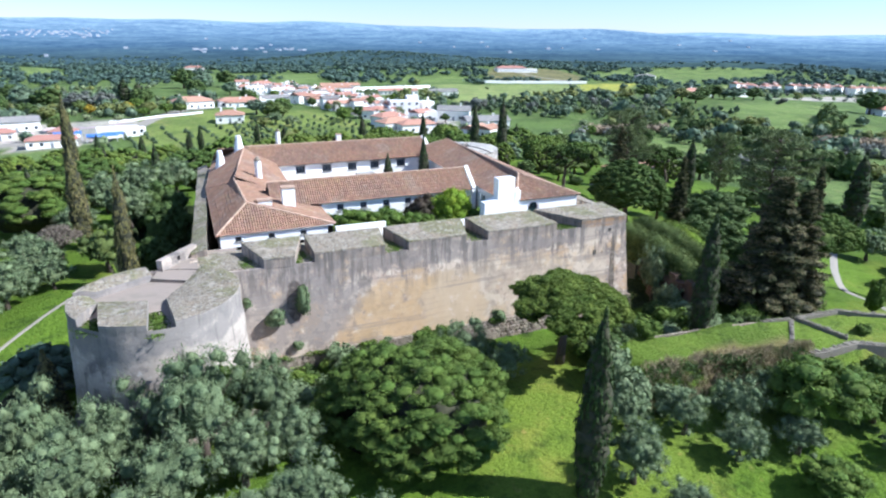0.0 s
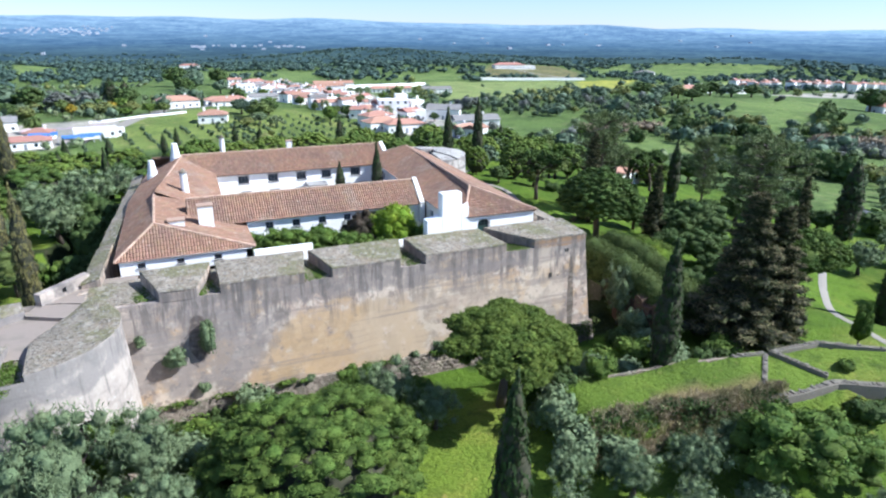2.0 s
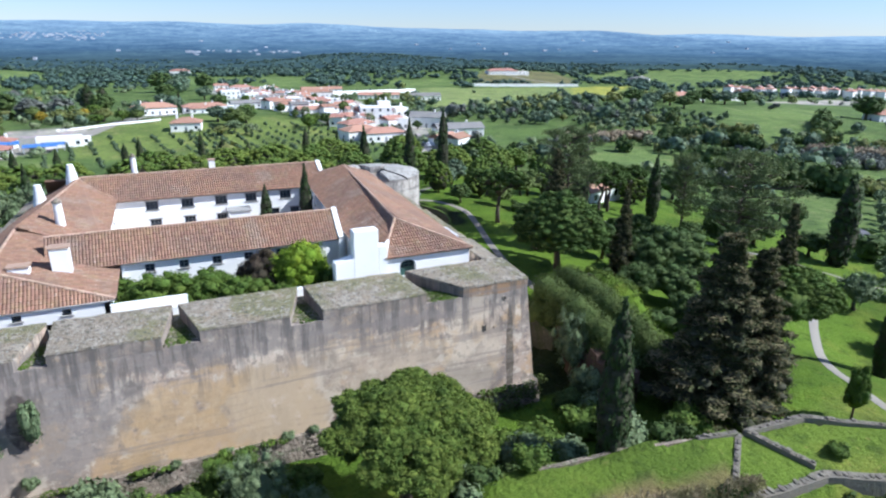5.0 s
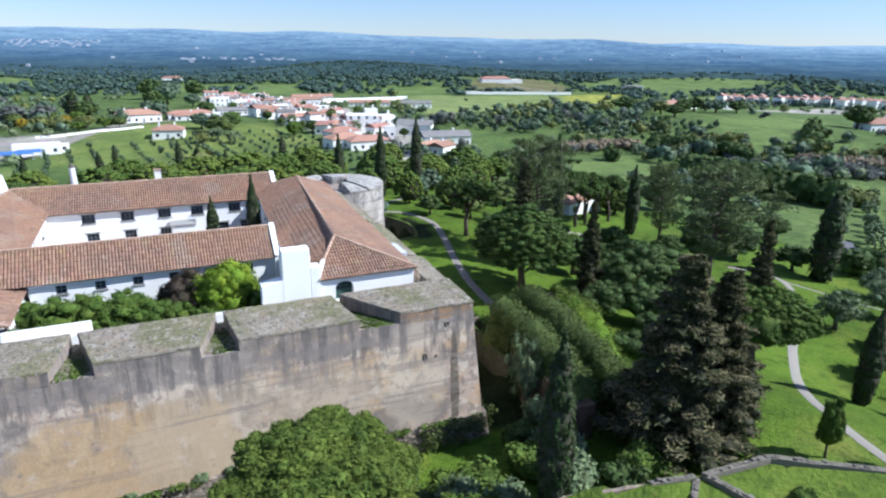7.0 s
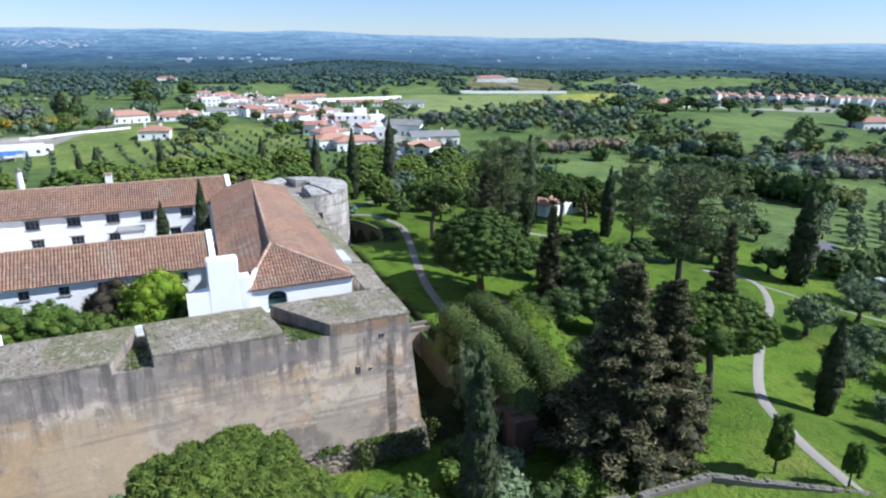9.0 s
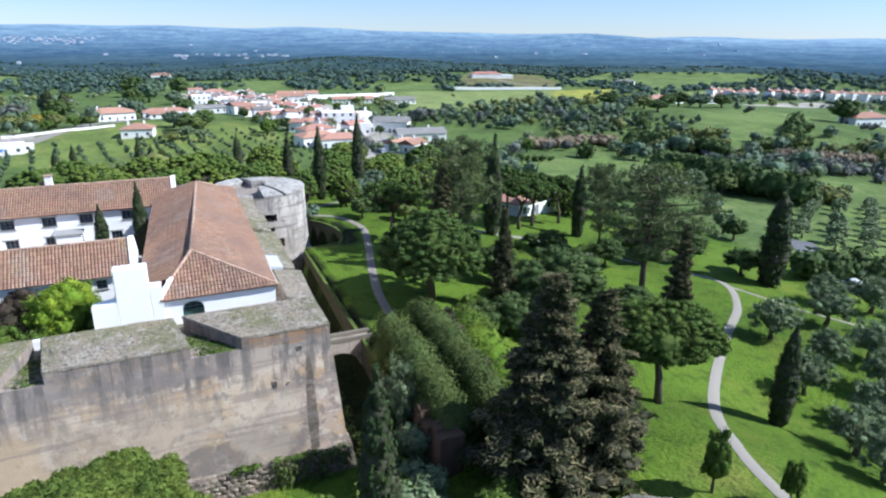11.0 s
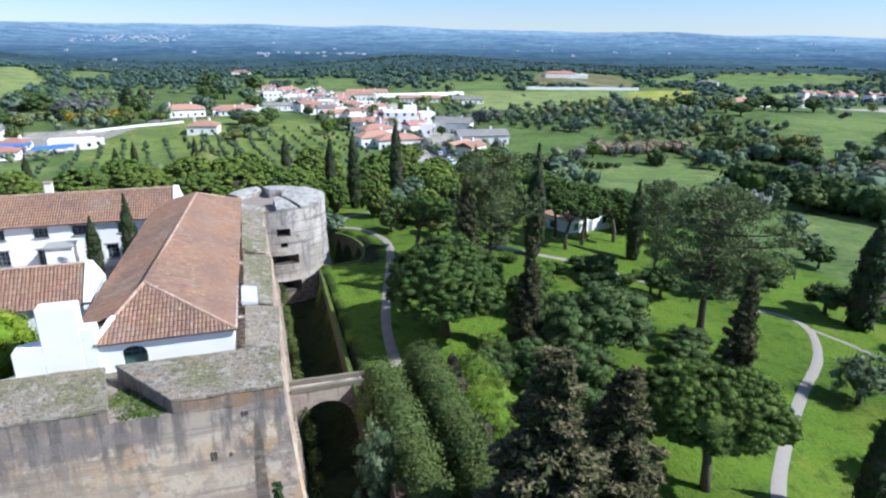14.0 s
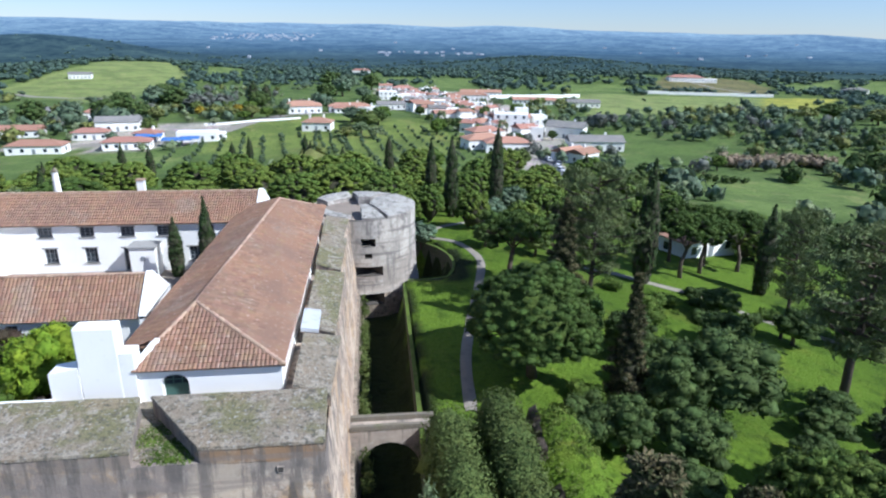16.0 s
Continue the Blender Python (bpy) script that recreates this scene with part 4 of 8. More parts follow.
def eave_mould(parent, a, b, z):
    """The white cornice under an eave, running a to b with the outside to the right."""
    A, B = Vector(a), Vector(b)
    t = (B - A).normalized()
    o = Vector((t.y, -t.x))
    bm = bmesh.new()
    c = []
    for d, h in ((-0.1, z - 0.30), (0.10, z - 0.30), (0.24, z - 0.17), (-0.1, z - 0.17)):
        c.append((d, h))
    r0 = [bm.verts.new((*(A + o * d), h)) for d, h in c]
    r1 = [bm.verts.new((*(B + o * d), h)) for d, h in c]
    bm.faces.new(r0)
    bm.faces.new(r1[::-1])
    for i in range(4):
        bm.faces.new((r0[i], r0[(i + 1) % 4], r1[(i + 1) % 4], r1[i]))
    return part("cornice", bm, M["white"], parent)


def windowed_wall(name, a, b, z0, z1, wins, parent, thick=0.55, **kw):
    w = wall_with(name, a, b, z0, z1, thick, wins, M["white"], parent)
    for s0, s1, v0, v1 in wins:
        window(a, b, s0, s1, v0, v1, w, **kw)
    return w


back_wall = thing("passage_wall", "thin weathered parapet wall with a small loophole", "wall", kind="structure")
wall_with("wall", (5.25, 59.6), (2.35, 56.1), 11.0, 12.2, 0.55, [(2.3, 2.65, 11.55, 11.95)], M["tower"], back_wall)

# west wing
west = thing("convent_wing", "low white convent wing with hipped clay roof", "building", "convent wings", "structure")
R1, R2, R3 = (10.6, 62.9, 14.62), (10.6, 73.0, 14.68), (13.9, 91.6, 15.0)
LA, LB, LC = (7.4, 59.95, 12.5), (8.0, 79.0, 12.5), (9.9, 95.4, 12.7)
FA, FB = (18.45, 60.05, 12.5), (18.45, 72.0, 12.55)
CA, CB = (17.2, 72.0, 12.75), (17.3, 87.9, 12.85)
tiled_slope(west, [LA, FA, R1])
tiled_slope(west, [LA, R1, R2, LB])
tiled_slope(west, [LB, R2, R3, LC])
tiled_slope(west, [R1, FA, FB, R2])
tiled_slope(west, [R2, CA, CB, R3], lift=0.02)
for p, q in ((LA, R1), (FA, R1), (R1, R2), (R2, R3)):
    ridge_line(west, p, q)
windowed_wall("wall", (7.75, 60.12), (18.2, 60.12), 11.2, 12.42, [(1.3, 1.9, 11.75, 12.18), (4.3, 4.9, 11.75, 12.18), (7.3, 7.9, 11.75, 12.18)], west, bars=(1, 1), depth=0.3)
wall_with("wall", (18.2, 60.12), (18.2, 67), 8.4, 12.42, 0.5, [], M["white"], west)
wall_with("wall", (8.25, 79), (7.75, 60.12), 9.0, 12.42, 0.5, [], M["white"], west)
wall_with("wall", (10.1, 95.2), (8.25, 79), 9.0, 12.42, 0.5, [], M["white"], west)
windowed_wall("wall", (17.0, 72.0), (17.0, 88.2), 7.9, 12.62, [(3, 4.2, 11.2, 12.2), (8, 9.2, 11.2, 12.2), (12.5, 13.7, 11.2, 12.2)], west)
eave_mould(west, (7.75, 60.12), (18.2, 60.12), 12.62)

# middle wing
mid = thing("convent_wing", "narrow white cross wing with clay tiled roof", "building", "convent wings", "structure")
tiled_slope(mid, [(13.4, 66.15, 13.0), (36.3, 66.15, 13.0), (36.3, 68.45, 15.1), (13.4, 68.45, 15.1)])
tiled_slope(mid, [(13.4, 68.45, 15.1), (36.3, 68.45, 15.1), (36.3, 71.3, 12.9), (13.4, 71.3, 12.9)])
ridge_line(mid, (13.4, 68.45, 15.12), (36.3, 68.45, 15.12))
mw = [(s, s + 0.75, 11.95, 12.62) for s in (1.7, 4.3, 6.9, 9.5, 12.2, 15.2)]
windowed_wall("wall", (18.6, 66.45), (37.0, 66.45), 8.4, 12.9, mw, mid, depth=0.15)
wall_with("wall", (37.0, 71.0), (17.0, 71.0), 7.9, 12.75, 0.5, [(3, 4, 10.5, 12), (8, 9, 10.5, 12)], M["white"], mid)
eave_mould(mid, (18.6, 66.45), (36.4, 66.45), 13.1)
bm = bmesh.new()
hexa(bm, [(36.3, 66.0, 11), (36.75, 66.0, 11), (36.75, 71.5, 11), (36.3, 71.5, 11), (36.3, 66.0, 13.15), (36.75, 66.0, 13.15), (36.75, 71.5, 13.1), (36.3, 71.5, 13.1)])
prism(bm, [(36.3, 66.0), (36.75, 66.0), (36.75, 68.45), (36.3, 68.45)], 13.0, 0, top=[13.2, 13.2, 15.35, 15.35])
prism(bm, [(36.3, 68.45), (36.75, 68.45), (36.75, 71.5), (36.3, 71.5)], 13.0, 0, top=[15.35, 15.35, 13.1, 13.1])
part("gable_wall", bm, M["white"], mid)

# north wing
north = thing("convent_wing", "two-storey white convent wing with rows of windows", "building", "convent wings", "structure")
tiled_slope(north, [(14.0, 87.75, 12.88), (40.1, 87.75, 12.88), (40.1, 91.65, 15.0), (14.0, 91.65, 15.0)])
tiled_slope(north, [(10.5, 91.65, 15.0), (40.1, 91.65, 15.0), (40.1, 95.5, 12.85), (9.9, 95.5, 12.85)])
ridge_line(north, (13.9, 91.65, 15.02), (40.1, 91.65, 15.02))
up = [(x - 17.0 - 0.65, x - 17.0 + 0.65, 11.55, 12.5) for x in (20.8, 24.5, 28.15, 31.5, 35.5)]
lowr = [(x - 17.0 - 0.6, x - 17.0 + 0.6, 8.95, 10.45) for x in (21.0, 24.6)] + [(28.1 - 17 - 0.55, 28.1 - 17 + 0.55, 8.05, 10.4), (33.6 - 17, 34.7 - 17, 8.95, 10.4), (36.0 - 17, 37.1 - 17, 8.95, 10.4)]
windowed_wall("wall", (17.0, 88.15), (39.5, 88.15), 7.9, 12.75, up + lowr, north, bars=(3, 3), lintel=True)
wall_with("wall", (40.0, 95.2), (10.1, 95.2), 7.9, 12.7, 0.5, [], M["white"], north)
eave_mould(north, (17.0, 88.15), (40.0, 88.15), 12.97)
bm = bmesh.new()
prism(bm, [(40.1, 87.6), (40.6, 87.6), (40.6, 91.65), (40.1, 91.65)], 8.0, 0, top=[13.05, 13.05, 15.25, 15.25])
prism(bm, [(40.1, 91.65), (40.6, 91.65), (40.6, 95.6), (40.1, 95.6)], 8.0, 0, top=[15.25, 15.25, 13.0, 13.0])
part("gable_wall", bm, M["white"], north)

# east wing
east = thing("convent_wing", "white convent wing with long hipped clay roof", "building", "convent wings", "structure")
AP, AF = (40.7, 63.3, 15.2), (42.6, 87.5, 15.2)
EA, EB, EL = (46.15, 58.75, 13.3), (46.6, 91.3, 13.3), (38.25, 58.75, 13.3)
WA, WB = (36.85, 61.0, 13.3), (38.3, 91.3, 13.3)
HM = (39.05, 60.55, 14.0)
tiled_slope(east, [EL, EA, AP, HM])
tiled_slope(east, [EA, EB, AF, AP])
tiled_slope(east, [AP, AF, WB, WA, HM])
tiled_slope(east, [AF, EB, WB])
for p, q in ((AP, AF), (AP, EA), (HM, AP), (AF, EB), (AF, WB)):
    ridge_line(east, p, q)
# the arched doorway front
fa, fb = (34.2, 59.0), (45.95, 59.0)
steps = 7
arch = [(5.4 + 0.7 - 0.7 * math.cos(math.pi * k / (2 * steps)), 5.4 + 0.7 + 0.7 * math.cos(math.pi * k / (2 * steps)), 12.25 + 0.6 * math.sin(math.pi * k / (2 * steps)), 12.25 + 0.6 * math.sin(math.pi * (k + 1) / (2 * steps))) for k in range(steps)]
face = wall_with("wall", fa, fb, 8.4, 13.15, 0.6, [(5.4, 6.8, 11.3, 12.25)] + arch, M["white"], east)
door = tagged(new("door"), "green glazed door under a round arch")
door.parent = east
bm = bmesh.new()
box(bm, 39.62, 59.42, 11.33, 40.98, 59.48, 12.05)
part("door_leaf", bm, M["greendoor"], door)
bm = bmesh.new()
box(bm, 39.62, 59.44, 12.05, 40.98, 59.46, 12.9)
part("pane", bm, M["glass"], door)
bm = bmesh.new()
for x in (39.62, 40.06, 40.52, 40.93):
    box(bm, x, 59.40, 12.05, x + 0.05, 59.44, 12.85)
for z in (12.05, 12.32, 12.58):
    box(bm, 39.62, 59.395, z, 40.98, 59.425, z + 0.05)
part("glazing_bars", bm, M["greendoor"], door)
wall_with("wall", (45.95, 59.0), (46.3, 91), 8.4, 13.15, 0.5, [], M["white"], east)
windowed_wall("wall", (37.1, 66.4), (37.1, 59.6), 8.4, 13.15, [(1.2, 2.0, 11.6, 12.5)], east)
windowed_wall("wall", (38.5, 91), (37.9, 71.5), 7.9, 13.15, [(6, 7.1, 11.3, 12.4), (11, 12.1, 11.3, 12.4)], east)
eave_mould(east, (38.3, 59.0), (45.95, 59.0), 13.42)
eave_mould(east, (45.95, 59.0), (46.3, 91), 13.42)
bm = bmesh.new()
prism(bm, [(38.15, 58.85), (38.4, 58.8), (39.25, 60.6), (38.95, 60.75)], 12.9, 0, top=[13.45, 13.45, 14.25, 14.25])
part("raised_verge", bm, M["white"], east, "white plastered verge at the roof edge")

stack = thing("chimney", "massive plain whitewashed chimney block", "chimney")
bm = bmesh.new()
box(bm, 35.65, 58.75, 8.4, 37.72, 59.75, 15.85)
bmesh.ops.bevel(bm, geom=bm.edges[:], offset=0.06, segments=1, affect="EDGES")
part("body", bm, M["white"], stack)
bm = bmesh.new()
box(bm, 37.73, 58.76, 8.4, 38.45, 59.74, 14.35)
part("step", bm, M["white"], stack)
bm = bmesh.new()
hexa(bm, [(34.15, 58.72, 8.4), (35.64, 58.72, 8.4), (35.64, 59.8, 8.4), (34.15, 59.8, 8.4), (34.15, 58.72, 13.35), (35.64, 58.72, 13.6), (35.64, 59.8, 13.6), (34.15, 59.8, 13.35)])
part("shoulder", bm, M["white"], stack)


def round_chimney(x, y, z0, z1, r0, r1, label, cap=True):
    root = thing("chimney", label, "chimney", "roof chimneys", at=(x, y, z0))
    bm = bmesh.new()
    bmesh.ops.create_cone(bm, cap_ends=True, segments=14, radius1=r0, radius2=r1, depth=z1 - z0, matrix=Matrix.Translation((0, 0, (z1 - z0) / 2)))
    part("shaft", bm, M["white"], root, smooth=False)
    if cap:
        bm = bmesh.new()
        bmesh.ops.create_cone(bm, cap_ends=True, segments=14, radius1=r1 * 1.3, radius2=r1 * 1.2, depth=0.14, matrix=Matrix.Translation((0, 0, z1 - z0 + 0.06)))
        bmesh.ops.create_cone(bm, cap_ends=True, segments=14, radius1=r1 * 0.95, radius2=r1 * 0.3, depth=0.3, matrix=Matrix.Translation((0, 0, z1 - z0 + 0.27)))
        part("cap", bm, M["rubble"], root, "smoke-darkened cap")
    return root


round_chimney(13.6, 76.0, 12.8, 16.1, 0.44, 0.34, "slim round white chimney with dark cap")
round_chimney(10.4, 87.6, 12.4, 15.4, 0.8, 0.33, "tapering conical white chimney", False)
round_chimney(13.2, 91.0, 14.2, 16.7, 0.75, 0.32, "tapering conical white chimney", False)
round_chimney(19.2, 95.6, 12.8, 16.3, 0.4, 0.3, "slim round white chimney with dark cap")


def box_chimney(x, y, z0, z1, w, d, label):
    root = thing("chimney", label, "chimney", "roof chimneys", at=(x, y, z0))
    bm = bmesh.new()
    box(bm, -w / 2, -d / 2, 0, w / 2, d / 2, z1 - z0)
    part("shaft", bm, M["white"], root)
    bm = bmesh.new()
    box(bm, -w / 2 - 0.08, -d / 2 - 0.08, z1 - z0, w / 2 + 0.08, d / 2 + 0.08, z1 - z0 + 0.12)
    part("coping", bm, M["ridge"], root, "brick coping")
    return root


box_chimney(14.9, 64.7, 13.0, 15.35, 1.25, 0.9, "square white chimney with flat brick cap")
box_chimney(12.4, 63.6, 13.6, 14.55, 1.3, 0.8, "low square white chimney on the roof")
box_chimney(27.9, 94.4, 13.0, 15.6, 0.7, 0.6, "small square chimney behind the ridge")

# garden walls, courts
wall_with("garden_wall", (18.2, 58.3), (34.3, 58.3), 8.4, 11.95, 0.35, [], M["white"])
wall_with("garden_wall_high", (18.2, 58.7), (23.2, 58.7), 8.4, 12.55, 0.35, [], M["white"])
tagged(bpy.data.objects["garden_wall_high"], "raised whitewashed stretch of the garden wall", "wall", kind="structure")
tagged(bpy.data.objects["garden_wall"], "low whitewashed garden wall along the rampart", "wall", kind="structure")
bm = bmesh.new()
box(bm, 18.0, 58.4, 8.0, 37.2, 66.6, 8.6)
tagged(part("garden_ground", bm, M["rubble"]), "shaded earth of the planted garden court", "ground", kind="structure")
bm = bmesh.new()
box(bm, 16.8, 70.8, 7.4, 38.7, 88.4, 8.0)
tagged(part("court_paving", bm, M["terrace"]), "pale paved inner courtyard", "paving", kind="structure")
porch = thing("porch", "small white porch with round opening", "porch", at=(29.9, 87.2, 8.0))
bm = bmesh.new()
box(bm, -1.15, -1.0, 0, 1.15, 0.9, 2.95)
part("body", bm, M["white"], porch)
bm = bmesh.new()
box(bm, -1.3, -1.15, 2.95, 1.3, 0.9, 3.1)
part("flat_roof", bm, M["greystone"], porch)
bm = bmesh.new()
bmesh.ops.create_cone(bm, cap_ends=True, segments=16, radius1=0.24, radius2=0.24, depth=0.05, matrix=pose(0, -1.02, 1.9, 90))
part("round_opening", bm, M["woodframe"], porch, "small round window")
slab = thing("roof_hatch", "pale sheet metal hatch lying on the rampart", "hatch", at=(47.0, 66.1, 12.35))
bm = bmesh.new()
hexa(bm, [(-0.55, -1.5, 0), (0.55, -1.5, -0.15), (0.55, 1.5, -0.15), (-0.55, 1.5, 0), (-0.55, -1.5, 0.28), (0.55, -1.5, 0.1), (0.55, 1.5, 0.1), (-0.55, 1.5, 0.28)])
part("lid", bm, M["metal"], slab)


# ditch walls and the bridge
def ditch_wall(pts, z0, z1, thick, label):
    root = thing("ditch_wall", label, "wall", kind="structure")
    P = [Vector(p) for p in pts]
    v, f = [], []
    for i, p in enumerate(P):
        t = (P[min(i + 1, len(P) - 1)] - P[max(i - 1, 0)]).normalized()
        s = Vector((t.y, -t.x))
        for d, z in ((0, z0), (0, z1), (thick, z1), (thick, z0)):
            q = p + s * d
            v.append((q.x, q.y, z + (0.12 * noise.noise(Vector((p.x, p.y, 0))) if z == z1 else 0)))
    for i in range(len(P) - 1):
        for k in range(4):
            f.append((4 * i + k, 4 * i + 4 + k, 4 * i + 4 + (k + 1) % 4, 4 * i + (k + 1) % 4))
    f += [(0, 1, 2, 3), (4 * len(P) - 1, 4 * len(P) - 2, 4 * len(P) - 3, 4 * len(P) - 4)]
    me = mesh_of("ditch_wall", v, f, [M["ditchstone"], M["mosstop"]])
    me.polygons.foreach_set("material_index", [1 if i % 4 == 1 else 0 for i in range(4 * (len(P) - 1))] + [0, 0])
    part_mesh("wall", me, root)
    return root


line = [(53.9 + k * 0.025, 57 + k * 1.2) for k in range(30)] + [(55.4, 92.9), (57.5, 93.2), (59.6, 93.6)]
line += [(T2[0] + 10.4 * math.cos(radians(a)), T2[1] + 10.4 * math.sin(radians(a))) for a in range(-26, 120, 7)]
ditch_wall(line, -0.4, 4.30, 0.35, "mossy retaining wall of the dry ditch")
ditch_wall([(T1[0] + 12.2 * math.cos(radians(a)), T1[1] + 12.2 * math.sin(radians(a))) for a in range(110, 231, 6)], -0.4, 3.9, -0.45, "pale outer wall of the ditch round the tower")
bridge = thing("footbridge", "low stone footbridge with round arch over the ditch", "bridge", kind="structure")
bm = bmesh.new()
cuts = [49.0, 49.9] + [52.0 - 2.1 * math.cos(math.pi * k / 12) for k in range(1, 12)] + [54.1, 55.2]
under = [-0.4, 1.2] + [1.2 + 2.1 * math.sin(math.pi * k / 12) for k in range(1, 12)] + [1.2, -0.4]
for x0, x1, u0, u1 in zip(cuts, cuts[1:], under, under[1:]):
    if u0 < 0:
        u0 = u1 = -0.4
    elif u1 < 0:
        u0 = u1 = -0.4
    hexa(bm, [(x0, 65.0, u0), (x1, 65.0, u1), (x1, 66.4, u1), (x0, 66.4, u0), (x0, 65.0, 4.35), (x1, 65.0, 4.35), (x1, 66.4, 4.35), (x0, 66.4, 4.35)])
bmesh.ops.remove_doubles(bm, verts=bm.verts, dist=1e-4)
part("arch", bm, M["tower"], bridge)
for y in (65.0, 66.15):
    bm = bmesh.new()
    box(bm, 49.3, y - 0.04, 4.35, 55.2, y + 0.24, 4.72)
    roughen(bm, 0.04, 1.1, 3)
    part("parapet", bm, M["drystone"], bridge)


# stone-edged terrace before the rampart
STONES = []
for k in range(4):
    bm = bmesh.new()
    bmesh.ops.create_icosphere(bm, subdivisions=1, radius=1.0)
    for v in bm.verts:
        d = v.co * (1 + 0.3 * noise.noise(v.co * 2 + Vector((k * 7, 0, 0))))
        v.co = Vector((max(-0.16, min(0.16, d.x * 0.22)), max(-0.22, min(0.22, d.y * 0.30)), max(-0.1, min(0.1, d.z * 0.15))))
    me = bpy.data.meshes.new("stone")
    bm.to_mesh(me)
    bm.free()
    me.materials.append(M["capstone"])
    STONES.append(me)


def stone_wall(pts, h, thick, label, sink=0.5, caps=True, body="drystone"):
    root = thing("stone_wall", label, "wall", kind="structure")
    P = [Vector(p) for p in pts]
    v, f = [], []
    line = []
    for a, b in zip(P, P[1:]):
        n = max(1, int((b - a).length / 0.7))
        line += [a + (b - a) * k / n for k in range(n)]
    line.append(P[-1])
    for i, p in enumerate(line):
        t = (line[min(i + 1, len(line) - 1)] - line[max(i - 1, 0)]).normalized()
        s = Vector((t.y, -t.x)) * thick / 2
        zt = p.z + h + 0.12 * noise.noise(Vector((p.x * 1.3, p.y * 1.3, 6)))
        for d, z in ((-1, p.z - sink), (-1, zt), (1, zt), (1, p.z - sink)):
            v.append((p.x + s.x * d, p.y + s.y * d, z))
    n = len(line)
    for i in range(n - 1):
        for k in range(4):
            f.append((4 * i + k, 4 * i + 4 + k, 4 * i + 4 + (k + 1) % 4, 4 * i + (k + 1) % 4))
    f += [(0, 1, 2, 3), (4 * n - 1, 4 * n - 2, 4 * n - 3, 4 * n - 4)]
    part_mesh("wall", mesh_of("stone_wall", v, f, M[body]), root)
    rg = random.Random(int(pts[0][0] * 10) + len(line))
    for a, b in zip(line, line[1:]) if caps else ():         # loose cap stones
        for k in (0.25, 0.75):
            p = a + (b - a) * k
            ob = part_mesh("stone", STONES[rg.randrange(4)], root)
            ob.matrix_local = pose(p.x + rg.uniform(-0.06, 0.06), p.y + rg.uniform(-0.06, 0.06), p.z + h + 0.02 + rg.uniform(-0.07, 0.08), rg.uniform(-8, 8), rg.uniform(-8, 8), math.degrees(math.atan2(b.y - a.y, b.x - a.x)) + rg.uniform(-20, 20)) @ Matrix.Diagonal((rg.uniform(0.8, 1.2), thick / 0.5 * rg.uniform(0.6, 0.9), rg.uniform(0.4, 0.8), 1))


stone_wall([(38.5, 40.95, 4.75), (48, 40.1, 4.85), (53.5, 39.0, 4.9)], 0.02, 0.3, "low stone kerb along the grass terrace", 0.5, False, "rubble")
stone_wall([(53.5, 39.0, 4.9), (56.5, 38.35, 4.95)], 0.16, 0.4, "low dry stone wall edging the terrace")
stone_wall([(57.1, 38.2, 4.9), (62.4, 37.9, 4.9), (68, 34.6, 4.6), (76, 30.1, 4.0)], 0.22, 0.45, "low dry stone wall edging the terrace")
stone_wall([(57.1, 38.2, 4.85), (59.1, 34.3, 4.2)], 0.38, 0.45, "low dry stone wall edging the terrace")
stone_wall([(56.5, 38.2, 4.85), (52.7, 34.9, 4.35)], 0.14, 0.4, "low dry stone wall edging the terrace")
stone_wall([(52.4, 34.2, 3.3), (55.8, 33.9, 3.4), (59.2, 33.7, 3.5), (63.0, 31.9, 3.3)], 0.75, 0.75, "overgrown grey stone retaining wall", 2.2)

# ---- trees ----
ICO = bmesh.new()
bmesh.ops.create_icosphere(ICO, subdivisions=2, radius=1.0)
ICO.verts.ensure_lookup_table()
ICO_V = np.array([v.co[:] for v in ICO.verts])
ICO_F = [[v.index for v in f.verts] for f in ICO.faces]
ICO.free()
ICO1 = bmesh.new()
bmesh.ops.create_icosphere(ICO1, subdivisions=1, radius=1.0)
ICO1.verts.ensure_lookup_table()
ICO1_V = np.array([v.co[:] for v in ICO1.verts])
ICO1_F = [[v.index for v in f.verts] for f in ICO1.faces]
ICO1.free()


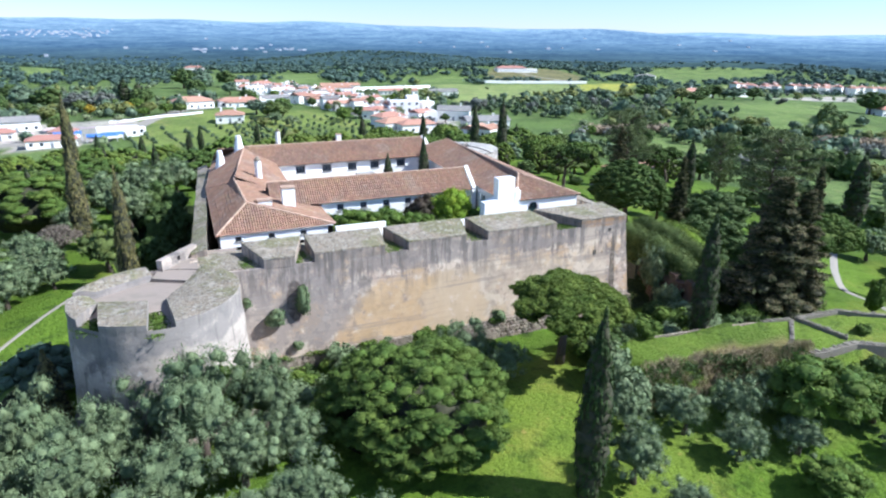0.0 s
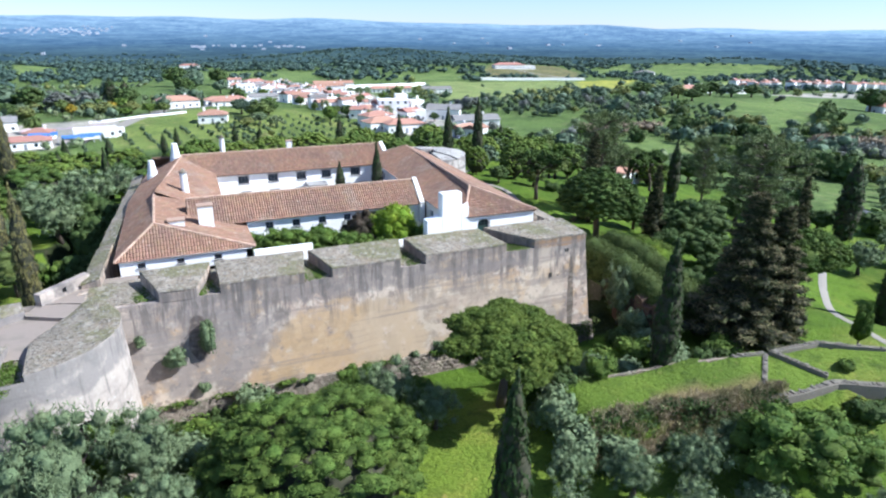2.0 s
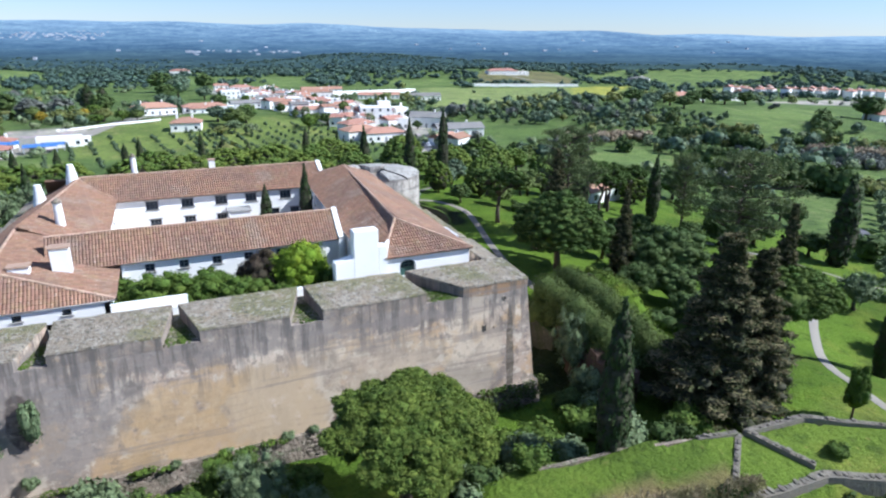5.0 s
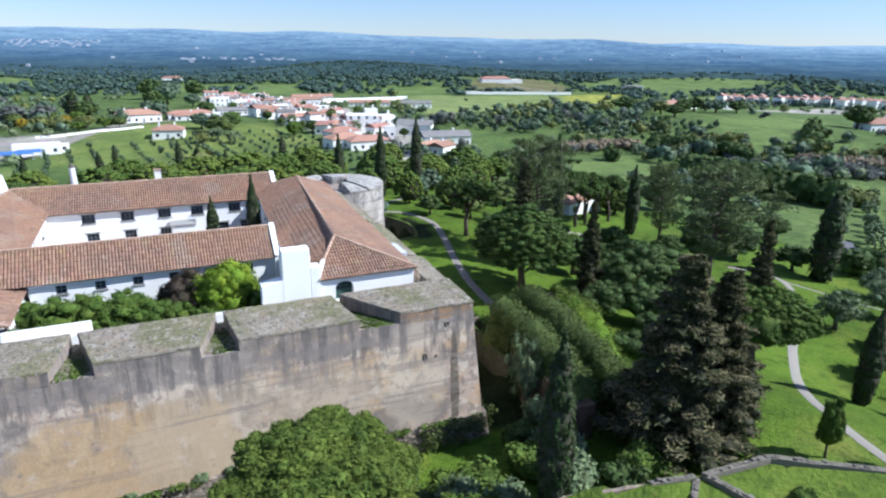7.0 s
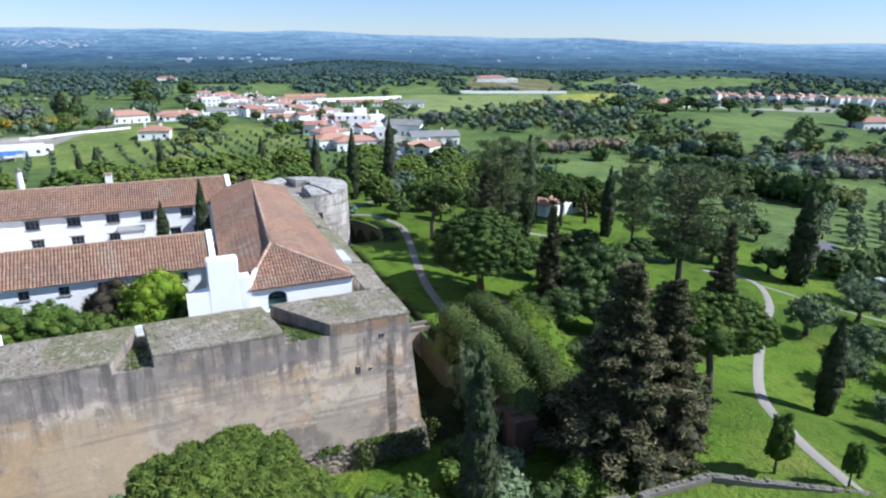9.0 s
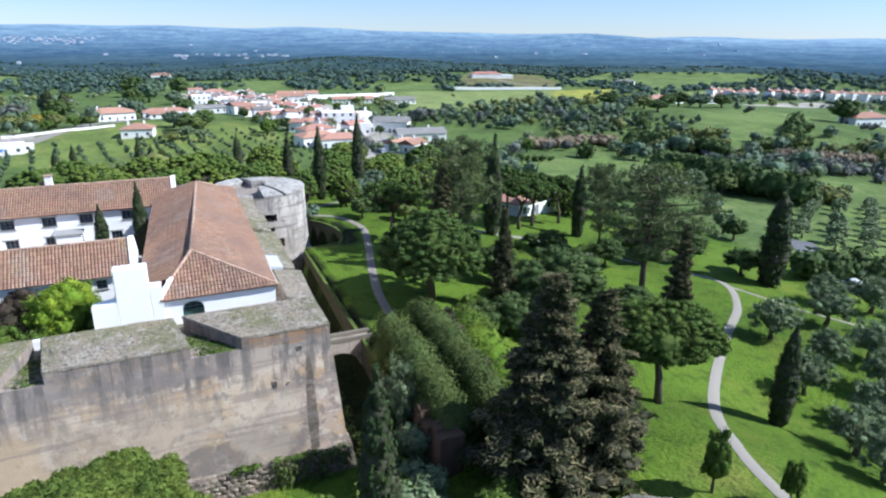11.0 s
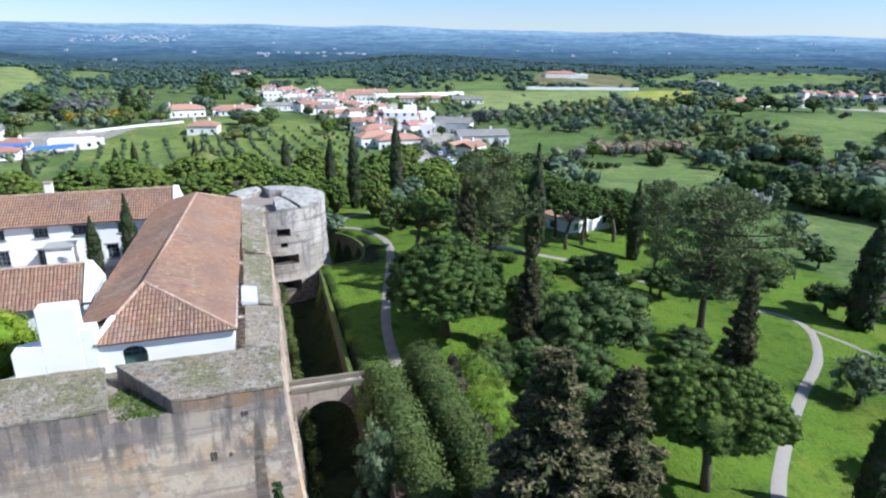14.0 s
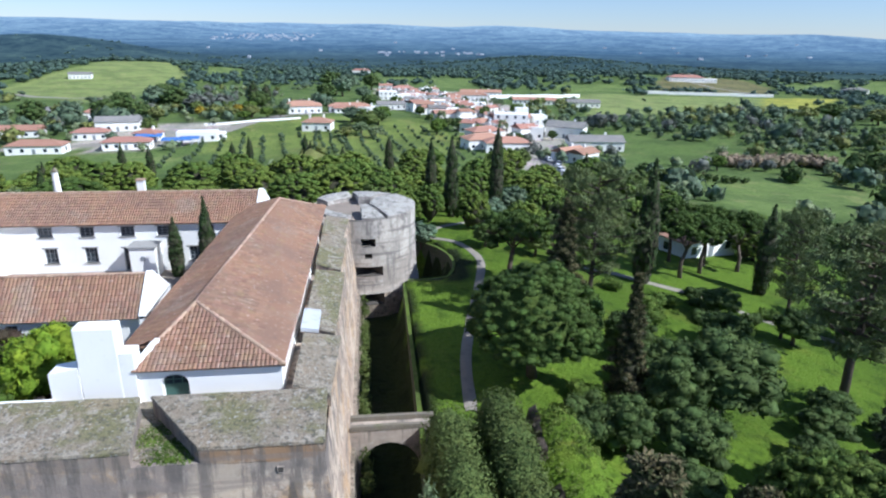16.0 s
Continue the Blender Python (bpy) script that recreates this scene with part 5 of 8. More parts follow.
class Leaves:
    """Gathers the small leaf sprays and the inner mass, darkened as painted shade, of a crown into one mesh."""

    # 1: cores take the dark material that paints inner shade
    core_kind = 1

    def __init__(self, seed):
        self.rng = np.random.default_rng(seed)
        self.v, self.f, self.n, self.kinds = [], [], 0, []

    def add(self, verts, faces, kind=0):
        self.v.append(np.asarray(verts))
        self.f += [[i + self.n for i in f] for f in faces]
        self.kinds += [kind] * len(faces)
        self.n += len(verts)

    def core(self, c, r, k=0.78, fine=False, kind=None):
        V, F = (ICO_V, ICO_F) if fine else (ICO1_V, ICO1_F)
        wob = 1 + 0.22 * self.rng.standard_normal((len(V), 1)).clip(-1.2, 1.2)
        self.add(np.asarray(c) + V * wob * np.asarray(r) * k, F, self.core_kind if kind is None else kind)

    def sprays(self, c, r, n, size, out=0.72, low=-0.5, upright=0.0, stretch=1.0, thin=1.0, spread=(0.70, 1.18)):
        """n leaf sprays over an ellipsoid at c with radii r; low: how far below its middle they reach."""
        g = self.rng
        d = g.standard_normal((n, 3))
        d /= np.linalg.norm(d, axis=1, keepdims=True)
        d[:, 2] = np.where(d[:, 2] < low, -d[:, 2] * 0.6, d[:, 2])
        d /= np.linalg.norm(d, axis=1, keepdims=True)
        p = np.asarray(c) + d * np.asarray(r) * g.uniform(spread[0], spread[1], (n, 1))
        nr = d * out + g.standard_normal((n, 3)) * (1 - out) * 0.8
        nr /= np.linalg.norm(nr, axis=1, keepdims=True)
        ref = g.standard_normal((n, 3))
        ref[:, 2] += upright * 4
        t = np.cross(nr, ref)
        t /= np.linalg.norm(t, axis=1, keepdims=True) + 1e-9
        b = np.cross(nr, t)
        t = t * thin
        s = (size * g.uniform(0.55, 1.35, (n, 1)))
        q = np.stack([p - t * s * 0.5 - b * s * 0.5 * stretch, p + t * s * 0.5 - b * s * 0.35 * stretch, p + t * s * 0.3 + b * s * 0.6 * stretch + nr * s * 0.2, p - t * s * 0.45 + b * s * 0.4 * stretch], 1).reshape(-1, 3)
        self.add(q, np.arange(4 * n).reshape(-1, 4).tolist())

    def clump(self, c, r, n, size, k=0.8, kind=None, **kw):
        self.core(c, r, k, False, kind)
        self.sprays(c, r, n, size, **kw)

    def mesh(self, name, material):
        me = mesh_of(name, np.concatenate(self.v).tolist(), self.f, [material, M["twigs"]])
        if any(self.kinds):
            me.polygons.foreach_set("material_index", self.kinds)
        me.polygons.foreach_set("use_smooth", [len(f) == 3 for f in self.f])
        return me


def limb(bm, pts, radii, seg=7):
    """A tapered, bent branch through the points."""
    rings = []
    P = [Vector(p) for p in pts]
    for i, p in enumerate(P):
        t = (P[min(i + 1, len(P) - 1)] - P[max(i - 1, 0)]).normalized()
        u = t.orthogonal().normalized()
        w = t.cross(u)
        rings.append([bm.verts.new(p + (u * math.cos(2 * math.pi * k / seg) + w * math.sin(2 * math.pi * k / seg)) * radii[i]) for k in range(seg)])
    for a, b in zip(rings, rings[1:]):
        for k in range(seg):
            bm.faces.new((a[k], a[(k + 1) % seg], b[(k + 1) % seg], b[k]))
    bm.faces.new(rings[0][::-1])
    bm.faces.new(rings[-1])


def bark_mesh(name, limbs):
    bm = bmesh.new()
    for pts, radii in limbs:
        limb(bm, pts, radii)
    bmesh.ops.recalc_face_normals(bm, faces=bm.faces)
    me = bpy.data.meshes.new(name)
    bm.to_mesh(me)
    bm.free()
    me.materials.append(M["bark"])
    me.polygons.foreach_set("use_smooth", [True] * len(me.polygons))
    return me


def bark_parts(name, limbs, split):
    """The trunk, and its boughs as branches of their own where they can be told apart."""
    if not split:
        return [("trunk", bark_mesh(name, limbs[:1]))]
    return [("trunk", bark_mesh(name, limbs[:1]))] + [("branch", bark_mesh("branch", [b])) for b in limbs[1:]]


# Each kind: meshes for a tree 10 m high and 10 m wide (conifers 3 m wide), scaled when planted.
def make_umbrella(seed, material, open_crown=0.0, det=1.0):
    """A stone pine: a few great boughs, each ending in a flat dome of small needle tufts."""
    g = random.Random(seed)
    lv = Leaves(seed)
    limbs = []
    trunk = [(0, 0, -0.6), (0.15 * g.uniform(-1, 1), 0.1, 2.2), (0.5 * g.uniform(-1, 1), 0.4 * g.uniform(-1, 1), 4.4)]
    limbs.append((trunk, [0.42, 0.32, 0.25]))
    count = max(16, int((31 if det < 0.5 else 42) * det ** 0.4))
    tufts = max(4, int((13 if det < 0.5 else 17) * det ** 0.5))
    blades = int(88 * det ** 0.5) if det > 0.2 else 22
    size, thin = (0.17 / det ** 0.25, 0.5) if det > 0.2 else (0.24, 1.0)
    if det <= 0.2:          # low, closed crowns
        lv.core_kind = 0
        lv.core((0, 0, 5.6), (3.5, 3.5, 2.4), 1.0)
    extra = count // 3 if det > 0.2 else 0
    for n in range(count + extra):
        rr = 4.15 * math.sqrt((n % count + 0.4) / count) if n < count else g.uniform(2.6, 3.9)
        b = n * 2.39996 + g.uniform(-0.25, 0.25)
        x, y = rr * math.cos(b), rr * math.sin(b)
        z = (8.55 - 0.085 * rr * rr if det > 0.2 else 8.5 - 0.20 * rr * rr) + g.uniform(-0.6, 0.4) - (1.15 if n >= count else 0)
        R = g.uniform(0.70, 1.05) * (31 / count) ** 0.4
        if rr > 2.8 and g.random() < open_crown * 0.4:
            continue
        if n % 3 == 0:
            limbs.append(([trunk[2], (x * 0.45, y * 0.45, 5.9), (x * 0.95, y * 0.95, z - 0.3)], [0.15, 0.09, 0.04]))
        lv.core((x, y, z - 0.2), (R * 0.85, R * 0.85, R * 0.42), 1.0)
        for q in range(tufts):
            u = (q + 0.5) / tufts
            el = math.asin(1 - 1.3 * u)
            a = q * 2.39996 + n
            s = g.uniform(0.75, 1.1) * R
            c = (x + s * math.cos(el) * math.cos(a), y + s * math.cos(el) * math.sin(a), z + 0.6 * s * math.sin(el))
            r = g.uniform(0.30, 0.50) * (13 / tufts) ** 0.4
            lv.clump(c, (r, r, r * 0.75), blades, size * 0.85, 0.90, kind=0, low=-0.25, stretch=1.5, out=0.45, thin=thin, spread=(0.84, 1.14))
    return bark_parts("pine_trunk", limbs, det > 0.2) + [("crown", lv.mesh("pine_crown", material))]


def make_dome(seed, material, n=210, blades=150, size=0.12):
    """A low stone pine whose dense tufted crown reaches almost to the ground."""
    g = random.Random(seed)
    lv = Leaves(seed)
    for k in range(n):
        u = (k + 0.5) / n
        el = math.asin(1 - 1.12 * u) + g.uniform(-0.07, 0.07)
        a = k * 2.39996 + g.uniform(-0.3, 0.3)
        q = g.uniform(0.95, 1.04) * (1 + 0.07 * math.sin(3 * a + seed) + 0.04 * math.sin(5 * a + 4 * el))
        c = (4.4 * q * math.cos(el) * math.cos(a), 4.4 * q * math.cos(el) * math.sin(a), 4.2 + 4.6 * q * math.sin(el))
        r = g.uniform(0.42, 0.70) * (210 / n) ** 0.42
        lv.clump(c, (r, r, r * 0.82), blades, size, 0.92, kind=0, low=-0.4, stretch=1.5, out=0.45, thin=0.5, spread=(0.86, 1.12))
    lv.core((0, 0, 4.2), (4.2, 4.2, 4.3), 0.80, True)
    return [("trunk", bark_mesh("dome_trunk", [([(0, 0, -0.6), (0.1, 0, 4)], [0.45, 0.3])])), ("crown", lv.mesh("dome_crown", material))]


def make_canopy(seed, material, n=560, blades=34, size=0.125, deep=True):
    """A stone pine on a bare trunk, its boughs closed into one dense green dome."""
    g = random.Random(seed)
    lv = Leaves(seed)
    lv.core_kind = 0
    limbs = [([(0, 0, -0.6), (0.2, 0.1, 2.4), (0.1, 0.3, 4.6)], [0.40, 0.30, 0.24])]
    for k in range(n):
        u = (k + 0.5) / n
        el = math.asin(1 - 1.34 * u) + g.uniform(-0.06, 0.06)
        a = k * 2.39996 + g.uniform(-0.2, 0.2)
        q = g.uniform(0.95, 1.03) * (1 + 0.08 * math.sin(2 * a + seed) + 0.05 * math.sin(5 * a + 3 * el) + 0.03 * math.sin(11 * a))
        c = (4.45 * q * math.cos(el) * math.cos(a), 4.45 * q * math.cos(el) * math.sin(a), (5.2 + (4.1 if el > 0 else 2.5) * q * math.sin(el)) if deep else (6.3 + (3.0 if el > 0 else 1.5) * q * math.sin(el)))
        r = g.uniform(0.27, 0.43)
        lv.clump(c, (r, r, r * 0.72), blades, size, 0.90, kind=0, low=-0.4, stretch=1.6, out=0.45, thin=0.45, spread=(0.84, 1.2))
        if k % 36 == 5 and el < 0.6:
            limbs.append(([(0.1, 0.3, 4.3), (c[0] * 0.5, c[1] * 0.5, 5.0), (c[0] * 0.9, c[1] * 0.9, c[2])], [0.14, 0.09, 0.04]))
    lv.core((0, 0, 6.0 if deep else 6.8), (4.1, 4.1, 2.9 if deep else 2.1), 0.90, True)
    return bark_parts("canopy_trunk", limbs, True) + [("crown", lv.mesh("canopy_crown", material))]


def make_cypress(seed, material, det=1.0):
    g = random.Random(seed)
    lv = Leaves(seed)
    for k in range(30):
        z = 0.5 + 9.0 * k / 29
        w = 1.36 * min(1.0, 0.60 + z * 0.13) * (1 - max(0, (z - 2.6) / 7.2) ** 2.3) + 0.08
        lv.core((0, 0, z), (w * 0.9, w * 0.9, 0.5), 1.0)
        for q in range(4 if w > 0.5 else 1):
            a = g.uniform(0, 6.28)
            o = w * 0.42 if w > 0.5 else 0
            lv.clump((o * math.cos(a), o * math.sin(a), z + g.uniform(-0.2, 0.2)), (w * 0.58 + 0.03, w * 0.58 + 0.03, 0.6), int(60 * det), 0.145 / det ** 0.5, 0.9, low=-2, upright=1.0, stretch=2.2, out=0.8)
    lv.sprays((0, 0, 9.65), (0.10, 0.10, 0.5), 40, 0.13, upright=1.0, stretch=2)
    return [("trunk", bark_mesh("cypress_trunk", [([(0, 0, -0.6), (0, 0, 2)], [0.22, 0.16])])), ("crown", lv.mesh("cypress_crown", material))]


def make_fir(seed, material, tips, wide=1.0):
    """A dense ragged conifer of drooping boughs whose ends are tan with cones."""
    g = random.Random(seed)
    lv, tp = Leaves(seed), Leaves(seed + 1)
    limbs = [([(0, 0, -0.6), (0.05, 0, 5), (0, 0, 9.6)], [0.3, 0.18, 0.04])]
    n = 120
    for k in range(n):
        z = 0.7 + 8.9 * (k / n) ** 1.15
        w = 1.75 * wide * (1 - (z / 10.0) ** 1.05) + 0.07
        a = k * 2.39996 + g.uniform(-0.5, 0.5)
        reach = w * g.uniform(0.55, 1.2)
        for q in range(3):
            rr = reach * (0.42 + 0.29 * q)
            aa = a + g.uniform(-0.25, 0.25)
            r = (0.10 + 0.19 * w) * (1.15 - 0.22 * q) * g.uniform(0.8, 1.2)
            c = (rr * math.cos(aa), rr * math.sin(aa), z - 0.10 * rr * rr + 0.10 * q + g.uniform(-0.1, 0.1))
            lv.clump(c, (r * 1.1, r * 1.1, r * 0.75), 46, 0.125, 0.80, low=-0.8, out=0.4, stretch=1.7, thin=0.5)
            if q and g.random() < 0.85:
                tp.sprays((c[0] * 1.04, c[1] * 1.04, c[2] + r * 0.22), (r * 1.0, r * 1.0, r * 0.8), 38, 0.115, low=0.0, out=0.3, stretch=1.9, thin=0.42)
    for k in range(20):
        z = 0.9 + 8.2 * k / 19
        w = 1.65 * wide * (1 - (z / 10.0) ** 1.05) + 0.05
        lv.core((0, 0, z), (w * 0.55, w * 0.55, 0.55), 1.0)
    return [("trunk", bark_mesh("fir_trunk", limbs)), ("crown", lv.mesh("fir_crown", material)), ("brown_growth", tp.mesh("fir_cones", tips))]


def make_round(seed, material, n=20, size=0.34, dense=150, trunk=True, squash=0.8, gaps=0.0, det=1.0):
    """A broad leafy crown of many clumps, with an uneven outline."""
    g = random.Random(seed)
    lv = Leaves(seed)
    lv.core_kind = 0
    limbs = [([(0, 0, -0.6), (g.uniform(-0.3, 0.3), g.uniform(-0.3, 0.3), 2.0), (g.uniform(-0.4, 0.4), 0, 4.0)], [0.5, 0.36, 0.26])] if trunk else []
    n = int(n * 2.1)
    for k in range(n):
        u = (k + 0.5) / n
        el = math.asin(1 - 1.55 * u)
        a = k * 2.39996 + g.uniform(-0.4, 0.4)
        q = g.uniform(0.66, 1.08)
        x, y, z = 3.5 * q * math.cos(el) * math.cos(a), 3.5 * q * math.cos(el) * math.sin(a), 5.4 + 3.5 * q * math.sin(el)
        r = g.uniform(0.75, 1.45) * (1 - gaps * 0.6)
        lv.clump((x, y, z), (r, r, r * squash), int(dense * 0.82 * det), size * 0.72 / det ** 0.5, 0.84 - gaps * 0.6, low=-0.8, out=0.55, thin=0.62, stretch=1.35)
        if trunk and k % 6 == 0:
            limbs.append(([limbs[0][0][2], (x * 0.5, y * 0.5, 4.6), (x * 0.9, y * 0.9, z)], [0.2, 0.12, 0.05]))
    if not gaps:
        lv.core((0, 0, 5.2), (3.3, 3.3, 2.8), 0.92, True)
    out = [("crown", lv.mesh("leafy_crown", material))]
    return (bark_parts("leafy_trunk", limbs, det > 0.3) if limbs else []) + out


def make_olive(seed, material, n=54, blades=86, size=0.195):
    """A feathery olive: many small loose sprays of narrow leaves over a thin dark middle."""
    g = random.Random(seed)
    lv = Leaves(seed)
    limbs = [([(0, 0, -0.6), (g.uniform(-0.3, 0.3), g.uniform(-0.3, 0.3), 1.6), (g.uniform(-0.4, 0.4), 0, 3.2)], [0.5, 0.36, 0.26])]
    for k in range(n):
        u = (k + 0.5) / n
        el = math.asin(1 - 1.6 * u)
        a = k * 2.39996 + g.uniform(-0.4, 0.4)
        q = g.uniform(0.55, 1.12) * (1 + 0.14 * math.sin(2 * a + seed) + 0.1 * math.sin(5 * a + 3 * el))
        x, y, z = 3.6 * q * math.cos(el) * math.cos(a), 3.6 * q * math.cos(el) * math.sin(a), 5.0 + 3.7 * q * math.sin(el)
        r = g.uniform(0.55, 1.05)
        lv.core((x, y, z), (r, r, r), 0.62, False, 0)
        lv.sprays((x, y, z + 0.1), (r * 1.15, r * 1.15, r * 1.2), blades, size, out=0.25, low=-0.9, upright=0.5, stretch=1.9, thin=0.36, spread=(0.35, 1.15))
        if k % 9 == 0:
            limbs.append(([limbs[0][0][2], (x * 0.5, y * 0.5, 4.2), (x * 0.9, y * 0.9, z)], [0.2, 0.12, 0.05]))
    lv.core((0, 0, 4.8), (2.7, 2.7, 2.5), 0.85, True, 0)
    return bark_parts("olive_trunk", limbs, True) + [("crown", lv.mesh("olive_crown", material))]


def make_airy(seed, material, det=1.0):
    """A tall open pine with thin layered boughs through which one sees."""
    g = random.Random(seed)
    lv = Leaves(seed)
    limbs = [([(0, 0, -0.6), (0.2, 0.1, 3), (0.1, -0.1, 6.5), (0, 0, 9.4)], [0.26, 0.2, 0.13, 0.04])]
    for k in range(46):
        z = 3.3 + 6.3 * (k / 45) ** 0.92
        w = 3.9 * math.sqrt(max(0.0, 1 - ((z - 6.5) / 3.6) ** 2)) + 0.3
        a = k * 2.4 + g.uniform(-0.5, 0.5)
        rr = w * g.uniform(0.55, 1.05)
        e = (rr * math.cos(a), rr * math.sin(a), z + 0.10 * rr)
        limbs.append(([(0.1, 0, z - 0.4), (e[0] * 0.6, e[1] * 0.6, z - 0.05), e], [0.07, 0.045, 0.02]))
        for q in range(9):
            t = g.uniform(0.3, 1.1)
            cc = (e[0] * t + g.uniform(-0.45, 0.45), e[1] * t + g.uniform(-0.45, 0.45), z + 0.10 * rr * t + g.uniform(-0.1, 0.25))
            lv.sprays(cc, (0.42, 0.42, 0.24), int(22 * det), 0.19 / det ** 0.5, out=0.2, low=-0.4, stretch=1.6, thin=0.4)
    return [("trunk", bark_mesh("airy_trunk", limbs)), ("crown", lv.mesh("airy_crown", material))]


def make_bush(seed, material, n=9, size=0.14, dense=125):
    """A low mound of leaves, 2 m across and 1.6 m high."""
    g = random.Random(seed)
    lv = Leaves(seed)
    lv.core_kind = 0
    for k in range(n):
        a, q = k * 2.4, g.uniform(0.2, 0.75)
        z = g.uniform(0.35, 1.1)
        r = g.uniform(0.36, 0.6)
        lv.clump((q * math.cos(a), q * math.sin(a), z), (r, r, r * 0.9), dense, size, 0.82, low=-0.8)
    lv.core((0, 0, 0.5), (0.75, 0.75, 0.6), 1.0)
    return [("foliage", lv.mesh("bush_leaves", material))]


def make_bare(seed):
    g = random.Random(seed)
    lv = Leaves(seed)
    limbs = [([(0, 0, -0.5), (0, 0.1, 2.5)], [0.3, 0.22])]
    for k in range(24):
        a, el = k * 2.4, g.uniform(0.5, 1.3)
        e = (3.6 * math.cos(a) * math.cos(el), 3.6 * math.sin(a) * math.cos(el), 3.4 + 4.6 * math.sin(el))
        limbs.append(([(0, 0.1, 2.4), (e[0] * 0.5, e[1] * 0.5, 3.2 + e[2] * 0.2), e], [0.12, 0.07, 0.02]))
        lv.sprays(e, (1.1, 1.1, 0.9), 120, 0.16, out=0.1, low=-2, stretch=2.5)
    return [("trunk", bark_mesh("bare_trunk", limbs)), ("crown", lv.mesh("bare_twigs", M["bare"]))]


